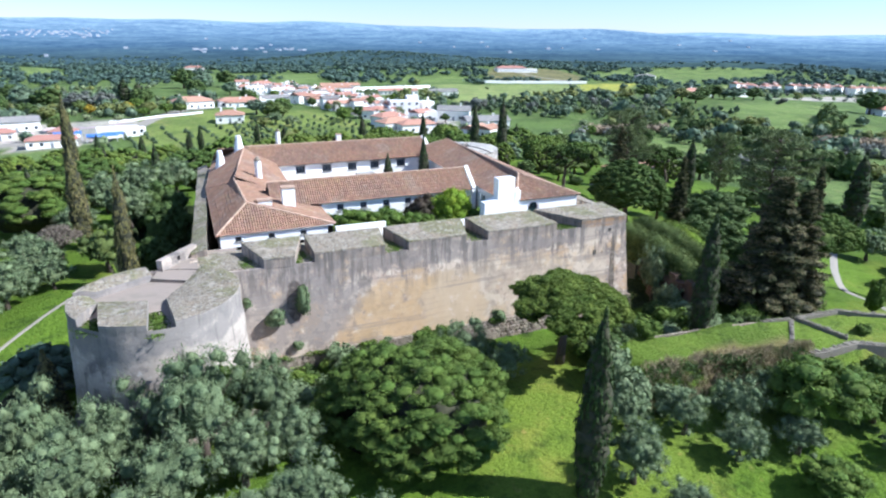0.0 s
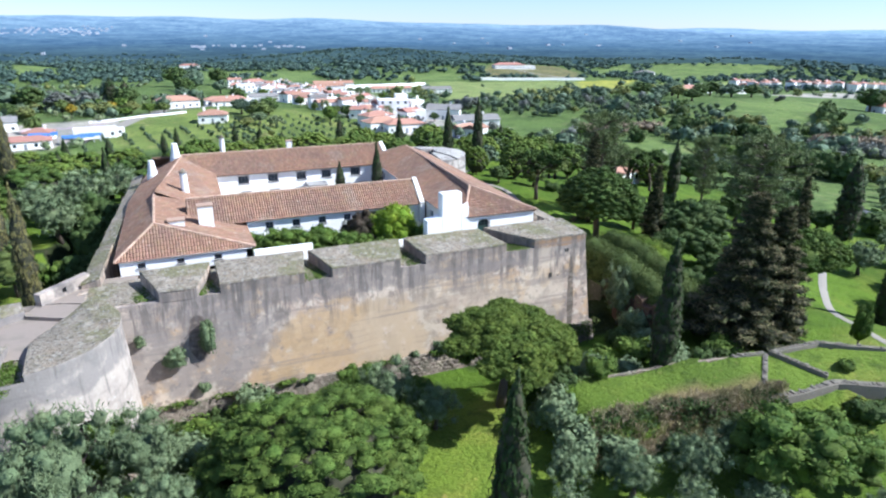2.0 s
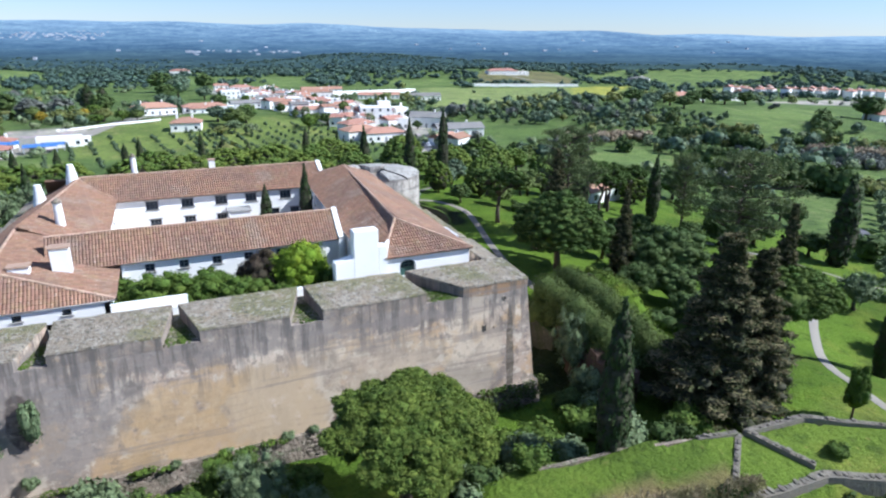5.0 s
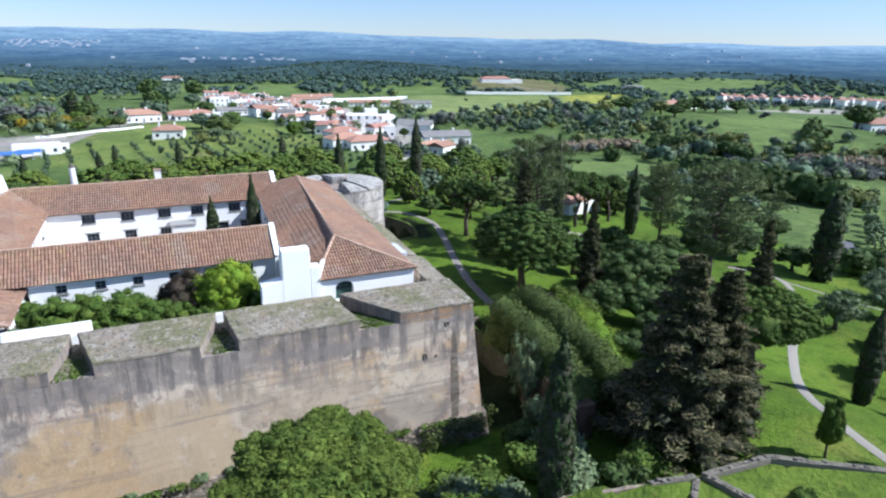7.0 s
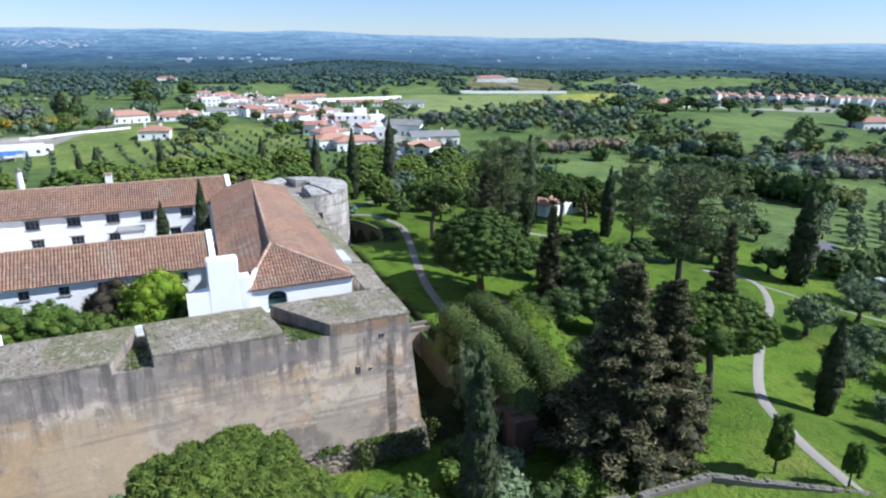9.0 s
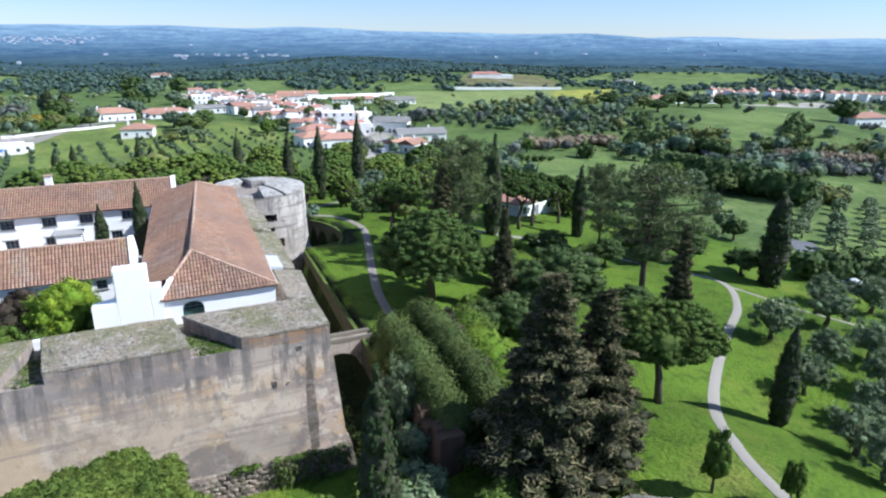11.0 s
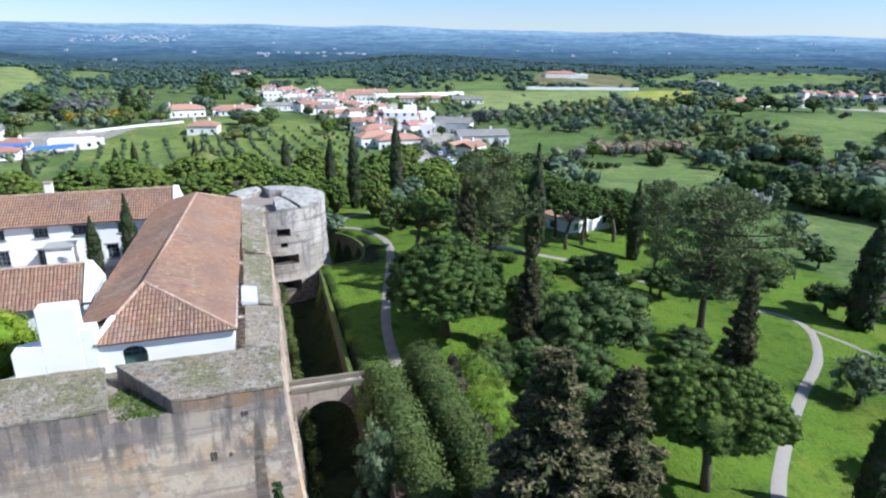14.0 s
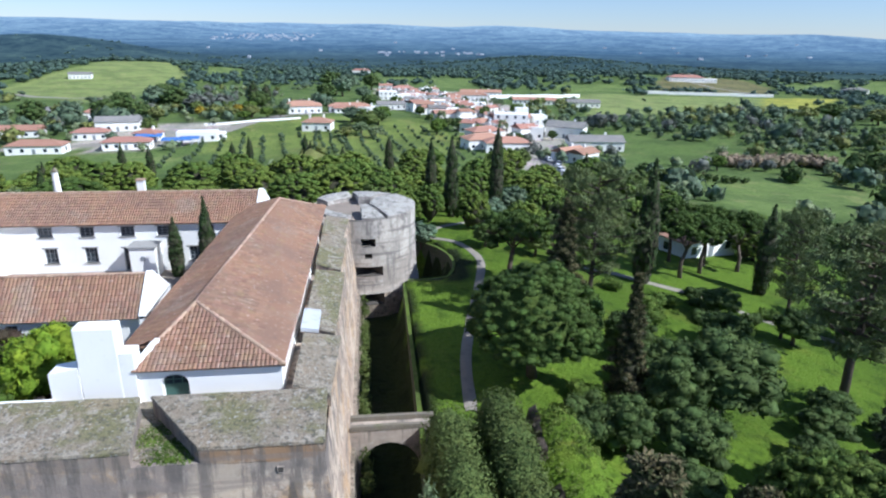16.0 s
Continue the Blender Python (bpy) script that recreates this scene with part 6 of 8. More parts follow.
KINDS = {
    "umbrella": ([make_umbrella(11, M["pine_light"], 0.0, 0.85)], 10, 10, "stone_pine", "stone pine with broad green umbrella crown", "pine tree"),
    "canopy": ([make_canopy(91, M["pine"], deep=False), make_canopy(92, M["pine_dark"])], 9.6, 10, "stone_pine", "stone pine with dense domed crown on a bare trunk", "pine tree"),
    "domepine": ([make_dome(19, M["pine"], 430, 95, 0.10)], 9.5, 10, "stone_pine", "dense domed stone pine with low crown", "pine tree"),
    "darkpine": ([make_umbrella(14, M["pine_dark"], 0.2, 0.24), make_umbrella(15, M["pine_dark"], 0.4, 0.24)], 10, 10, "stone_pine", "stone pine with dark green umbrella crown", "pine tree"),
    "cypress": ([make_cypress(21, M["cypress"], 0.75), make_cypress(22, M["cypress"], 0.75)], 10, 2.9, "cypress", "tall slim dark green cypress", "cypress tree"),
    "browncypress": ([make_cypress(23, M["cypress_brown"])], 10, 2.9, "cypress", "tall slim cypress with brown foliage", "cypress tree"),
    "fir": ([make_fir(31, M["fir"], M["cones"]), make_fir(33, M["fir"], M["cones"], 1.15)], 10, 3.5, "conifer", "dark ragged conifer full of brown cones", "conifer tree"),
    "oak": ([make_round(41, M["oak"], 24, 0.30, det=0.5), make_round(42, M["oak"], 20, 0.30, det=0.5)], 9, 9, "holm_oak", "dense dark evergreen oak", "oak tree"),
    "olive": ([make_olive(43, M["olive"]), make_olive(44, M["olive"])], 9, 9, "olive_tree", "grey-green olive tree with loose crown", "olive tree"),
    "olive_east": ([make_olive(53, M["olive"], 50, 40, 0.34), make_olive(54, M["olive"], 50, 40, 0.34)], 9, 9, "olive_tree", "grey-green olive tree on the lawn", "olive tree"),
    "leafy": ([make_round(45, M["shrub"], 22, 0.28, 190, det=0.5), make_round(46, M["shrub"], 18, 0.28, 190, det=0.5)], 9, 9, "leafy_tree", "bright green leafy tree", "tree"),
    "lemon": ([make_round(47, M["lemon"], 20, 0.34, 150, squash=0.9)], 9, 9, "lemon_tree", "yellow-green citrus tree in the garden court", "citrus tree"),
    "redleaf": ([make_round(48, M["reddish"], 18, 0.3, 150)], 9, 9, "leafy_tree", "brown-leaved tree in the garden court", "tree"),
    "mimosa": ([make_round(49, M["mimosa"], 14, 0.4, 120)], 9, 9, "leafy_tree", "yellow flowering tree by the road", "tree"),
    "airy": ([make_airy(51, M["airy"]), make_airy(52, M["airy"])], 10, 8, "tall_pine", "tall pine with loose grey-green boughs", "pine tree"),
    "shrub": ([make_bush(61, M["shrub"]), make_bush(62, M["oak"])], 1.6, 2, "shrub", "rounded dark evergreen shrub beside the rampart", "shrub"),
    "greyshrub": ([make_bush(63, M["olive"]), make_bush(64, M["olive"])], 1.6, 2, "shrub", "silvery grey-green shrub on rough grass", "shrub"),
    "pine_west": ([make_dome(26, M["pine"], 120, 34, 0.22), make_dome(27, M["pine_dark"], 120, 34, 0.22)], 9.5, 10, "stone_pine", "broad stone pine west of the fortress", "pine tree"),
    "pine_far": ([make_dome(16, M["pine_light"], 165, 9, 0.26), make_dome(17, M["pine"], 165, 9, 0.26), make_dome(18, M["pine_light"], 165, 9, 0.26)], 9.5, 10, "stone_pine", "stone pine with rounded green crown", "pine tree"),
    "oak_far": ([make_round(81, M["oak"], 18, 0.3, 120, det=0.16), make_round(82, M["farwood"], 16, 0.3, 120, det=0.16)], 9, 9, "evergreen_oak", "dark rounded evergreen tree", "tree"),
    "leafy_far": ([make_round(83, M["shrub"], 18, 0.3, 120, det=0.16), make_round(84, M["ivy"], 16, 0.3, 120, det=0.16)], 9, 9, "leafy_tree", "green leafy tree in the grove", "tree"),
    "olive_far": ([make_round(85, M["olive"], 14, 0.3, 120, gaps=0.15, det=0.10), make_round(86, M["farolive"], 12, 0.3, 120, gaps=0.15, det=0.10)], 9, 9, "olive_tree", "small grey-green olive tree", "olive tree"),
    "cypress_far": ([make_cypress(87, M["cypress"], 0.3), make_cypress(88, M["cypress"], 0.3)], 10, 2.9, "cypress", "slim dark cypress among the pines", "cypress tree"),
    "willow_far": ([make_round(89, M["willow"], 14, 0.3, 120, det=0.14)], 9, 9, "leafy_tree", "yellow-green tree coming into leaf", "tree"),
    "greywood": ([make_round(90, M["greythicket"], 16, 0.3, 120, det=0.14)], 9, 9, "leafless_tree", "grey-brown tree still without leaves", "tree"),
    "bare": ([make_bare(71)], 9, 9, "bare_tree", "leafless tree with pale twigs", "tree"),
}
COUNT = {}


def plant(kind, x, y, h, w, label="", z=None, lean=0.0, group=""):
    """Plants a tree h metres high and w wide with its foot on the ground."""
    variants, h0, w0, name, text, cat = KINDS[kind]
    k = COUNT[kind] = COUNT.get(kind, -1) + 1
    root = new(name)
    root.empty_display_size = 0.3
    root.matrix_world = pose(x, y, ground_z(x, y) if z is None else z, lean, lean * 0.5, k * 137.5) @ Matrix.Diagonal((w / w0, w / w0, h / h0, 1))
    tagged(root, label or text, cat, group)
    for nm, me in variants[k % len(variants)]:
        part_mesh(nm, me, root)
    return root


# by the rampart
plant("domepine", 18.8, 38.8, 8.6, 14.6, "huge low stone pine with dense domed crown", z=0.6)
plant("umbrella", 34.2, 43.4, 8.7, 11.0, "stone pine leaning before the rampart", lean=6)
plant("cypress", 26.6, 28.8, 13.4, 2.3)
plant("cypress", 47.7, 40.8, 11.6, 2.35)
plant("fir", 60.2, 44.3, 15.2, 9.2, "great dark conifer laden with brown cones")
plant("fir", 64.4, 44.6, 13.6, 7.2)
# on the lawn to the east
plant("cypress_far", 119.0, 73.8, 14.5, 4.4, "broad dark cypress beyond the lawn")
plant("cypress", 85.8, 46.0, 9.6, 2.2)
plant("canopy", 76.0, 50.4, 9.2, 10.2, "leaning stone pine with flat parasol crown", lean=-5)
plant("fir", 83.4, 56.8, 14.2, 4.4)
plant("canopy", 63.8, 71.2, 9.2, 12.0, "broad stone pine beside the gravel path")
plant("darkpine", 66.5, 91.0, 9.0, 9.0)
plant("cypress_far", 84.0, 95.3, 15.0, 3.0)
plant("fir", 68.5, 79.5, 13.6, 4.4)
plant("airy", 72.5, 83.0, 15.5, 9.0)
plant("airy", 92.8, 71.6, 17.0, 14.0, "tall broad pine with loose grey-green boughs", lean=-3)
plant("cypress_far", 101.5, 97.5, 12.0, 2.6)
plant("fir", 70.3, 68.0, 11.5, 3.4, "thin ragged conifer with dead twigs")
plant("cypress_far", 71.3, 122.3, 14.5, 2.4)
plant("cypress_far", 64.0, 121.0, 12.5, 2.4)
for x, y, h, w in ((91, 99, 9, 8), (96, 103, 9, 8), (93.5, 107, 9.5, 7.5), (99, 107.5, 9.5, 8), (103.5, 106, 9, 8)):
    plant("darkpine", x, y, h, w, "slender stone pine in a group on the lawn", group="pines on the lawn")
for x, y, h, w in ((101, 59, 5.0, 6.0), (95, 50, 4.5, 5), (102, 53, 4, 5), (89, 41, 4.5, 6), (97, 44, 5, 6)):
    plant("olive_east", x, y, h, w)
# courts
plant("cypress_far", 36.8, 82.5, 8.6, 1.7, z=8.0)
plant("cypress_far", 32.9, 86.4, 5.8, 1.5, z=8.0)
plant("lemon", 32.0, 62.5, 5.4, 5.2, z=8.6)
plant("redleaf", 29.2, 63.6, 4.8, 4.6, z=8.6)
plant("leafy", 24.2, 62.0, 4.0, 4.6, z=8.6)
plant("leafy", 20.5, 62.4, 4.2, 4.8, z=8.6)
plant("leafy", 26.8, 60.8, 3.7, 3.6, z=8.6)
for x, y, h, w in ((19.0, 60.4, 3.4, 3.4), (22.3, 60.2, 3.3, 3.4), (25.4, 63.6, 3.8, 3.6), (28.2, 61.2, 3.5, 3.4), (30.6, 60.4, 3.2, 3.2), (34.6, 61.4, 3.4, 3.2), (22.2, 64.4, 3.6, 3.6), (18.9, 64.0, 3.6, 3.4)):
    plant("leafy", x, y, h, w, "bright leafy bush in the garden court", z=8.6, group="bushes of the garden court")
# west of the fortress
plant("browncypress", -0.8, 70.8, 15.4, 2.1, z=1.8)
plant("browncypress", -6.4, 87.0, 12.4, 2.5)
plant("browncypress", -9.9, 116.5, 17.5, 2.4)

# ---- the country beyond ----
class Scatter(Leaves):
    """Many small far trees joined in one mesh."""

    core_kind = 0

    def tree(self, x, y, h, w, n=22, lumps=2):
        z = ground_z(x, y)
        g = self.rng
        for k in range(lumps):
            c = (x + g.uniform(-0.22, 0.22) * w, y + g.uniform(-0.22, 0.22) * w, z + h * (0.42 + 0.22 * k / max(1, lumps - 1) + g.uniform(-0.05, 0.05)))
            r = (w * g.uniform(0.34, 0.46), w * g.uniform(0.34, 0.46), h * g.uniform(0.30, 0.40))
            self.core(c, r, 0.80)
            self.sprays(c, r, n + 4, w * 0.19, low=-1)


def wood_density(x, y):
    d = math.hypot(x - 26, y - 75)
    k = land_kind(x, y)
    n = noise.noise(Vector((x * 0.006, y * 0.006, 11))) + 0.5 * noise.noise(Vector((x * 0.02, y * 0.02, 5)))
    if k in (1, 2, 3, 4, 10):
        return 0.004
    if k == 5:
        return 0.12
    return min(1.0, max(0.02, (0.10 if d > 330 else 0.26) + n * 1.25 + smoothstep(480, 800, d) * 0.75))


g = random.Random(5)
near_w, mid_w, olive_w, blue_w, yellow_w, grey_w = [Scatter(101 + k) for k in range(6)]
made = 0
while made < 3300:
    a = radians(g.uniform(12, 128))
    d = 150 + 900 * g.random() ** 1.1
    x, y = 40 + d * math.cos(a), 40 + d * math.sin(a)
    if g.random() > wood_density(x, y) or (y < 190 and x < 90) or (320 < x < 470 and 585 < y < 645):
        continue
    made += 1
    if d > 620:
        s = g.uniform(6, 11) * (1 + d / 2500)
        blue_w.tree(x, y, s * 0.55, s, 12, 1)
    elif g.random() < 0.42:
        olive_w.tree(x, y, g.uniform(3, 4.5), g.uniform(3.5, 5.5), 16, 2)
    else:
        s = g.uniform(0.55, 1.1) + 0.9 * g.random() ** 4
        pick = g.random() + 0.8 * noise.noise(Vector((x * 0.015, y * 0.015, 33)))
        (yellow_w if pick < 0.27 else grey_w if pick > 0.92 else near_w if d < 330 else mid_w).tree(x, y, 4.6 * s, 6.0 * s, 22 if d < 330 else 12, 2)
made = 0
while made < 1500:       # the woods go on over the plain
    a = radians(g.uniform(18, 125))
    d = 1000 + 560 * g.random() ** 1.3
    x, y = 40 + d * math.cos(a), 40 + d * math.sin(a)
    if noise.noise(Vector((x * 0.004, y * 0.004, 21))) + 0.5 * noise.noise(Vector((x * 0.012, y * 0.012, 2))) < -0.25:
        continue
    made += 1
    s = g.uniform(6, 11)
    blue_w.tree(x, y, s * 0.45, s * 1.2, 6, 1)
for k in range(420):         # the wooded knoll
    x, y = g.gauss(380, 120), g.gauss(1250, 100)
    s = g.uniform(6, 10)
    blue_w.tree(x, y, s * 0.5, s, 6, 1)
for sc, name, m, text in ((near_w, "woodland", "farwood", "scattered evergreen trees and thickets"), (mid_w, "woodland", "farwood", "dark wooded slopes beyond the town"), (yellow_w, "woodland", "willow", "yellow-green thickets along the hollow"), (grey_w, "woodland", "greythicket", "grey leafless thickets between the fields"), (olive_w, "woodland", "farolive", "loose grey-green olive trees"), (blue_w, "woodland", "blueoak", "distant dense haze-blue oak woods")):
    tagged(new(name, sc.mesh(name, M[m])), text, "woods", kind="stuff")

# olive groves in rows
grove = Scatter(105)


def rows(cx, cy, nx_, ny_, dx, dy, turn, h=2.8, w=3.2):
    c, s = math.cos(radians(turn)), math.sin(radians(turn))
    for i in range(nx_):
        for j in range(ny_):
            u, v = (i - nx_ / 2) * dx + g.uniform(-0.35, 0.35), (j - ny_ / 2) * dy + g.uniform(-0.35, 0.35)
            if g.random() < 0.08:
                continue
            q = g.uniform(0.75, 1.2)
            grove.tree(cx + u * c - v * s, cy + u * s + v * c, h * q, w * q, 26, 2)


rows(66, 264, 11, 12, 5.9, 8.6, 5, 1.9, 1.9)
rows(18, 262, 9, 9, 7.4, 8.0, 8, 1.9, 2.0)
rows(215, 330, 12, 8, 8, 9, 20, 3.2, 4.4)
rows(243, 264, 9, 7, 8, 8.5, 20, 2.8, 3.4)
tagged(new("olive_grove", grove.mesh("olive_grove", M["grovetree"])), "olive grove planted in rows on grass", "olive trees", kind="stuff")
reeds = Scatter(106)
for x0, y0, x1, y1, n in ((171, 227, 193, 223, 60), (194, 227, 209, 219, 50), (246, 174, 270, 157, 80)):
    for k in range(n):
        t = g.random()
        reeds.tree(x0 + (x1 - x0) * t + g.uniform(-3, 3), y0 + (y1 - y0) * t + g.uniform(-3, 3), g.uniform(4, 5.5), g.uniform(3, 5), 20, 1)
tagged(new("reed_bed", reeds.mesh("reed_bed", M["reed"])), "dry straw-coloured reeds in the hollow", "reeds", kind="stuff")
hedge = Scatter(107)
for x0, y0, x1, y1, n, h in ((180, 162, 186, 119, 52, 7.5), (212, 217, 230, 196, 26, 6.0), (230, 196, 228, 178, 18, 5.5), (128, 76, 150, 62, 16, 5.0), (148, 196, 160, 192, 9, 2.2), (176, 196, 180, 199, 4, 5.0), (250, 190, 280, 186, 20, 4.5), (296, 204, 322, 226, 12, 7.5), (286, 198, 300, 210, 8, 6.0), (240, 240, 262, 262, 9, 5.0)):
    for k in range(n):
        t = (k + 0.5) / n
        hedge.tree(x0 + (x1 - x0) * t + g.uniform(-1.5, 1.5), y0 + (y1 - y0) * t + g.uniform(-1.5, 1.5), h * g.uniform(0.7, 1.15), h * g.uniform(0.8, 1.2), 40, 2)
tagged(new("hedgerow", hedge.mesh("hedgerow", M["oak"])), "tall dark hedgerow between the fields", "hedge", kind="stuff")


scrub = Scatter(108)
for k in range(190):
    t = g.random()
    x, y = 230 + 30 * t + g.gauss(0, 7), 186 - 46 * t + g.gauss(0, 6)
    scrub.tree(x, y, g.uniform(2.2, 4.0), g.uniform(3, 5.5), 18, 1)
tagged(new("scrub", scrub.mesh("scrub", M["greythicket"])), "grey leafless scrub filling the hollow", "scrub", kind="stuff")
willows = Scatter(109)
for x0, y0, x1, y1, n, h in ((214, 204, 244, 199, 24, 4.5), (192, 121, 199, 118, 9, 4.0), (236, 222, 262, 214, 14, 4.0)):
    for k in range(n):
        t = (k + 0.5) / n
        willows.tree(x0 + (x1 - x0) * t + g.uniform(-2, 2), y0 + (y1 - y0) * t + g.uniform(-2, 2), h * g.uniform(0.7, 1.15), h * g.uniform(0.9, 1.3), 40, 2)
tagged(new("thicket", willows.mesh("thicket", M["willow"])), "yellow-green willow thickets in the hollow", "thicket", kind="stuff")


# houses
def house(x, y, w, d, h, rz=0.0, roof="hip", tiles="fartile", storeys=1, label="", chimneys=1):
    """A rendered house with a tiled roof, framed windows, a door and a chimney; w along its front."""
    text = label or {"fartile": "white village house with orange tiled roof", "greytile": "pale barn with grey roof"}[tiles]
    root = thing("house", text, "house", "houses of the village", at=(x, y, ground_z(x, y) - 0.15), rz=rz)
    a, b, e, rise = w / 2, d / 2, 0.4, 0.19 * d
    bm = bmesh.new()
    if roof == "flat":
        box(bm, -a, -b, -1.5, a, b, h + 0.4)
    elif roof == "hip":
        box(bm, -a, -b, -1.5, a, b, h)
    else:
        box(bm, -a, -b, -1.5, a, b, h)
        v = [bm.verts.new(p) for p in ((-a, -b, h), (-a, b, h), (-a, 0, h + rise), (a, -b, h), (a, b, h), (a, 0, h + rise))]
        for f in ((0, 2, 1), (3, 4, 5), (0, 3, 5, 2), (1, 2, 5, 4)):
            bm.faces.new([v[i] for i in f])
    part("wall", bm, M["farwhite"], root)
    if roof != "flat":
        bm = bmesh.new()
        k = min(b, a * 0.9) if roof == "hip" else -e
        pts = [(-a - e, -b - e, h), (a + e, -b - e, h), (a + e, b + e, h), (-a - e, b + e, h), (-a + k, 0, h + rise + 0.15), (a - k, 0, h + rise + 0.15)]
        up_ = [bm.verts.new((p[0], p[1], p[2] + 0.08)) for p in pts]
        dn = [bm.verts.new((p[0], p[1], p[2] - 0.10)) for p in pts]
        for f in ((0, 1, 5, 4), (1, 2, 5), (2, 3, 4, 5), (3, 0, 4)):
            bm.faces.new([up_[i] for i in f])
            bm.faces.new([dn[i] for i in f[::-1]])
        for i in range(4):
            bm.faces.new((dn[i], dn[(i + 1) % 4], up_[(i + 1) % 4], up_[i]))
        part("roof", bm, M[tiles], root)
    n = max(2, int(w / 3.2))
    for s in range(storeys):
        for i in range(n):
            u = -a + w * (i + 0.5) / n
            if s == 0 and i == n // 2:
                bm = bmesh.new()
                box(bm, u - 0.5, -b - 0.03, 0, u + 0.5, -b + 0.1, 2.1)
                part("door", bm, M["woodframe"], root)
                continue
            z = 1.0 + s * 2.9
            bm = bmesh.new()
            box(bm, u - 0.55, -b - 0.02, z, u + 0.55, -b + 0.1, z + 1.2)
            part("window", bm, M["glass"], root)
    for side in (-1, 1):
        bm = bmesh.new()
        box(bm, side * a - 0.06, -0.5, 1.0, side * a + 0.06, 0.5, 2.2)
        part("window", bm, M["glass"], root)
    for c in range(chimneys):
        bm = bmesh.new()
        box(bm, a * 0.4 - 0.4 - c * a, 0.5, h, a * 0.4 + 0.4 - c * a, 1.2, h + rise + 1.1)
        part("chimney", bm, M["farwhite"], root)
    return root


house(19.4, 369, 20, 11, 4.0, 8, label="long white villa with orange tiled roof", chimneys=2)
house(31.9, 304, 12, 9, 3.6, -8, label="white bungalow with bright orange roof", chimneys=2)
house(42, 372, 12, 7, 2.8, 5)
house(54, 376, 10, 6, 2.6, 5, "flat")
for x, y, w, d, h, rz, rf, tl, st in ((72, 604, 16, 9, 6, 5, "gable", "fartile", 2), (86, 577, 26, 12, 5, 3, "hip", "fartile", 1), (112, 586, 16, 10, 4, 0, "hip", "fartile", 1), (130, 496, 36, 12, 4.5, -4, "hip", "fartile", 1),
                                     (84, 437, 18, 10, 4, 10, "flat", "fartile", 1), (68, 402, 24, 9, 3.2, 5, "gable", "greytile", 1), (86, 373, 14, 9, 4, 15, "hip", "fartile", 1), (92, 340, 18, 9, 4, 10, "gable", "fartile", 1)):
    house(x, y, w * 0.72, d * 0.8, h, rz, rf, tl, st)
for x, y, w, d, h, rz, rf, tl, st in ((101, 341, 14, 9, 5, 12, "hip", "fartile", 2), (104, 309, 16, 9, 4, 20, "hip", "fartile", 1), (101, 285, 18, 10, 4.2, 18, "hip", "fartile", 1), (118, 314, 22, 10, 6, 5, "gable", "fartile", 2),
                                     (131, 312, 8, 8, 7, 5, "flat", "fartile", 2), (139, 294, 20, 12, 5, -30, "gable", "greytile", 1), (103, 254, 20, 10, 3.8, 0, "hip", "fartile", 1), (140, 262, 26, 11, 4.0, -6, "gable", "greytile", 1), (123, 227, 11, 8, 3.6, 35, "gable", "fartile", 1)):
    house(x, y, w * 0.8, d * 0.85, h, rz, rf, tl, st)
for k in range(104):      # the packed middle of the village
    t = g.random()
    x, y = 84 + 26 * t + g.uniform(-18, 18), 560 - 270 * t + g.uniform(-14, 14)
    house(x, y, g.uniform(5.5, 10), g.uniform(5, 7.5), g.uniform(3.4, 6.0), g.uniform(-30, 35), g.choice(("hip", "gable", "gable", "flat", "flat")), g.choice(("fartile", "fartile", "fartile", "greytile")), g.choice((1, 2)), chimneys=g.choice((0, 1)))
house(117, 307, 15, 9, 8.2, -12, "flat", storeys=3, label="tall white block of flats in the village")
house(123, 312, 6, 6, 10, -12, "flat", storeys=3, label="white stair tower beside the flats")
house(96, 262, 15, 9, 4, 12, label="white village house with wide red roof")
house(120, 232, 10, 7, 3.4, 30, "gable", label="white cottage with pitched roof by the street")
house(84, 470, 12, 8, 6, 6, "flat", storeys=2)
house(70, 505, 13, 8, 6, 0, "flat", storeys=2)
house(150, 560, 34, 9, 3.6, -6, "gable", label="long low building with red roof")
house(172, 470, 30, 8, 3.2, -12, "gable", label="long low farm building with faded roof", chimneys=0)
house(200, 448, 22, 9, 3.4, -8, "gable", "greytile", chimneys=0)
house(-52, 312, 17, 9, 4.2, 10, "gable", "greytile", label="white warehouse with pale roof", chimneys=0)
house(-13, 283, 15, 6, 3.4, 6, "flat", chimneys=0, label="long white workshop with flat roof")
house(-34, 268, 16, 7, 3.0, 6, chimneys=0, label="low white shed with faded red roof")
house(-62, 262, 18, 8, 3.2, 4, chimneys=0, label="low white shed with faded red roof")
house(-74, 352, 14, 9, 4, 8)
house(44, 378, 22, 8, 3.4, 4, label="low white house with faded red roof")
house(429, 748, 40, 14, 4.5, -10, label="low white farmstead with red roof on the hill", chimneys=1)
house(452, 742, 22, 9, 3.5, -10, "flat")
house(51, 972, 26, 12, 5, 0)
house(608, 696, 30, 12, 4, 10, tiles="greytile")
for k in range(15):       # new terraced houses along the ridge
    for row in (0, 1):
        house(520 + k * 9.6 + row * 20, 462 - k * 6.6 + row * 18 + g.uniform(-4, 4), 9.5, 7, g.uniform(6.2, 8.0), 18 + g.uniform(-14, 14), g.choice(("hip", "gable")), "fartile", 2)
for x, y, w, d, h, rz in ((344, 346, 18, 9, 4, 10), (362, 352, 16, 9, 4, 5), (384, 232, 22, 11, 4.5, -10), (398, 240, 14, 9, 4.5, -10), (540, 462, 30, 9, 4, 0), (420, 372, 16, 9, 4, 12)):
    house(x, y, w, d, h, rz)
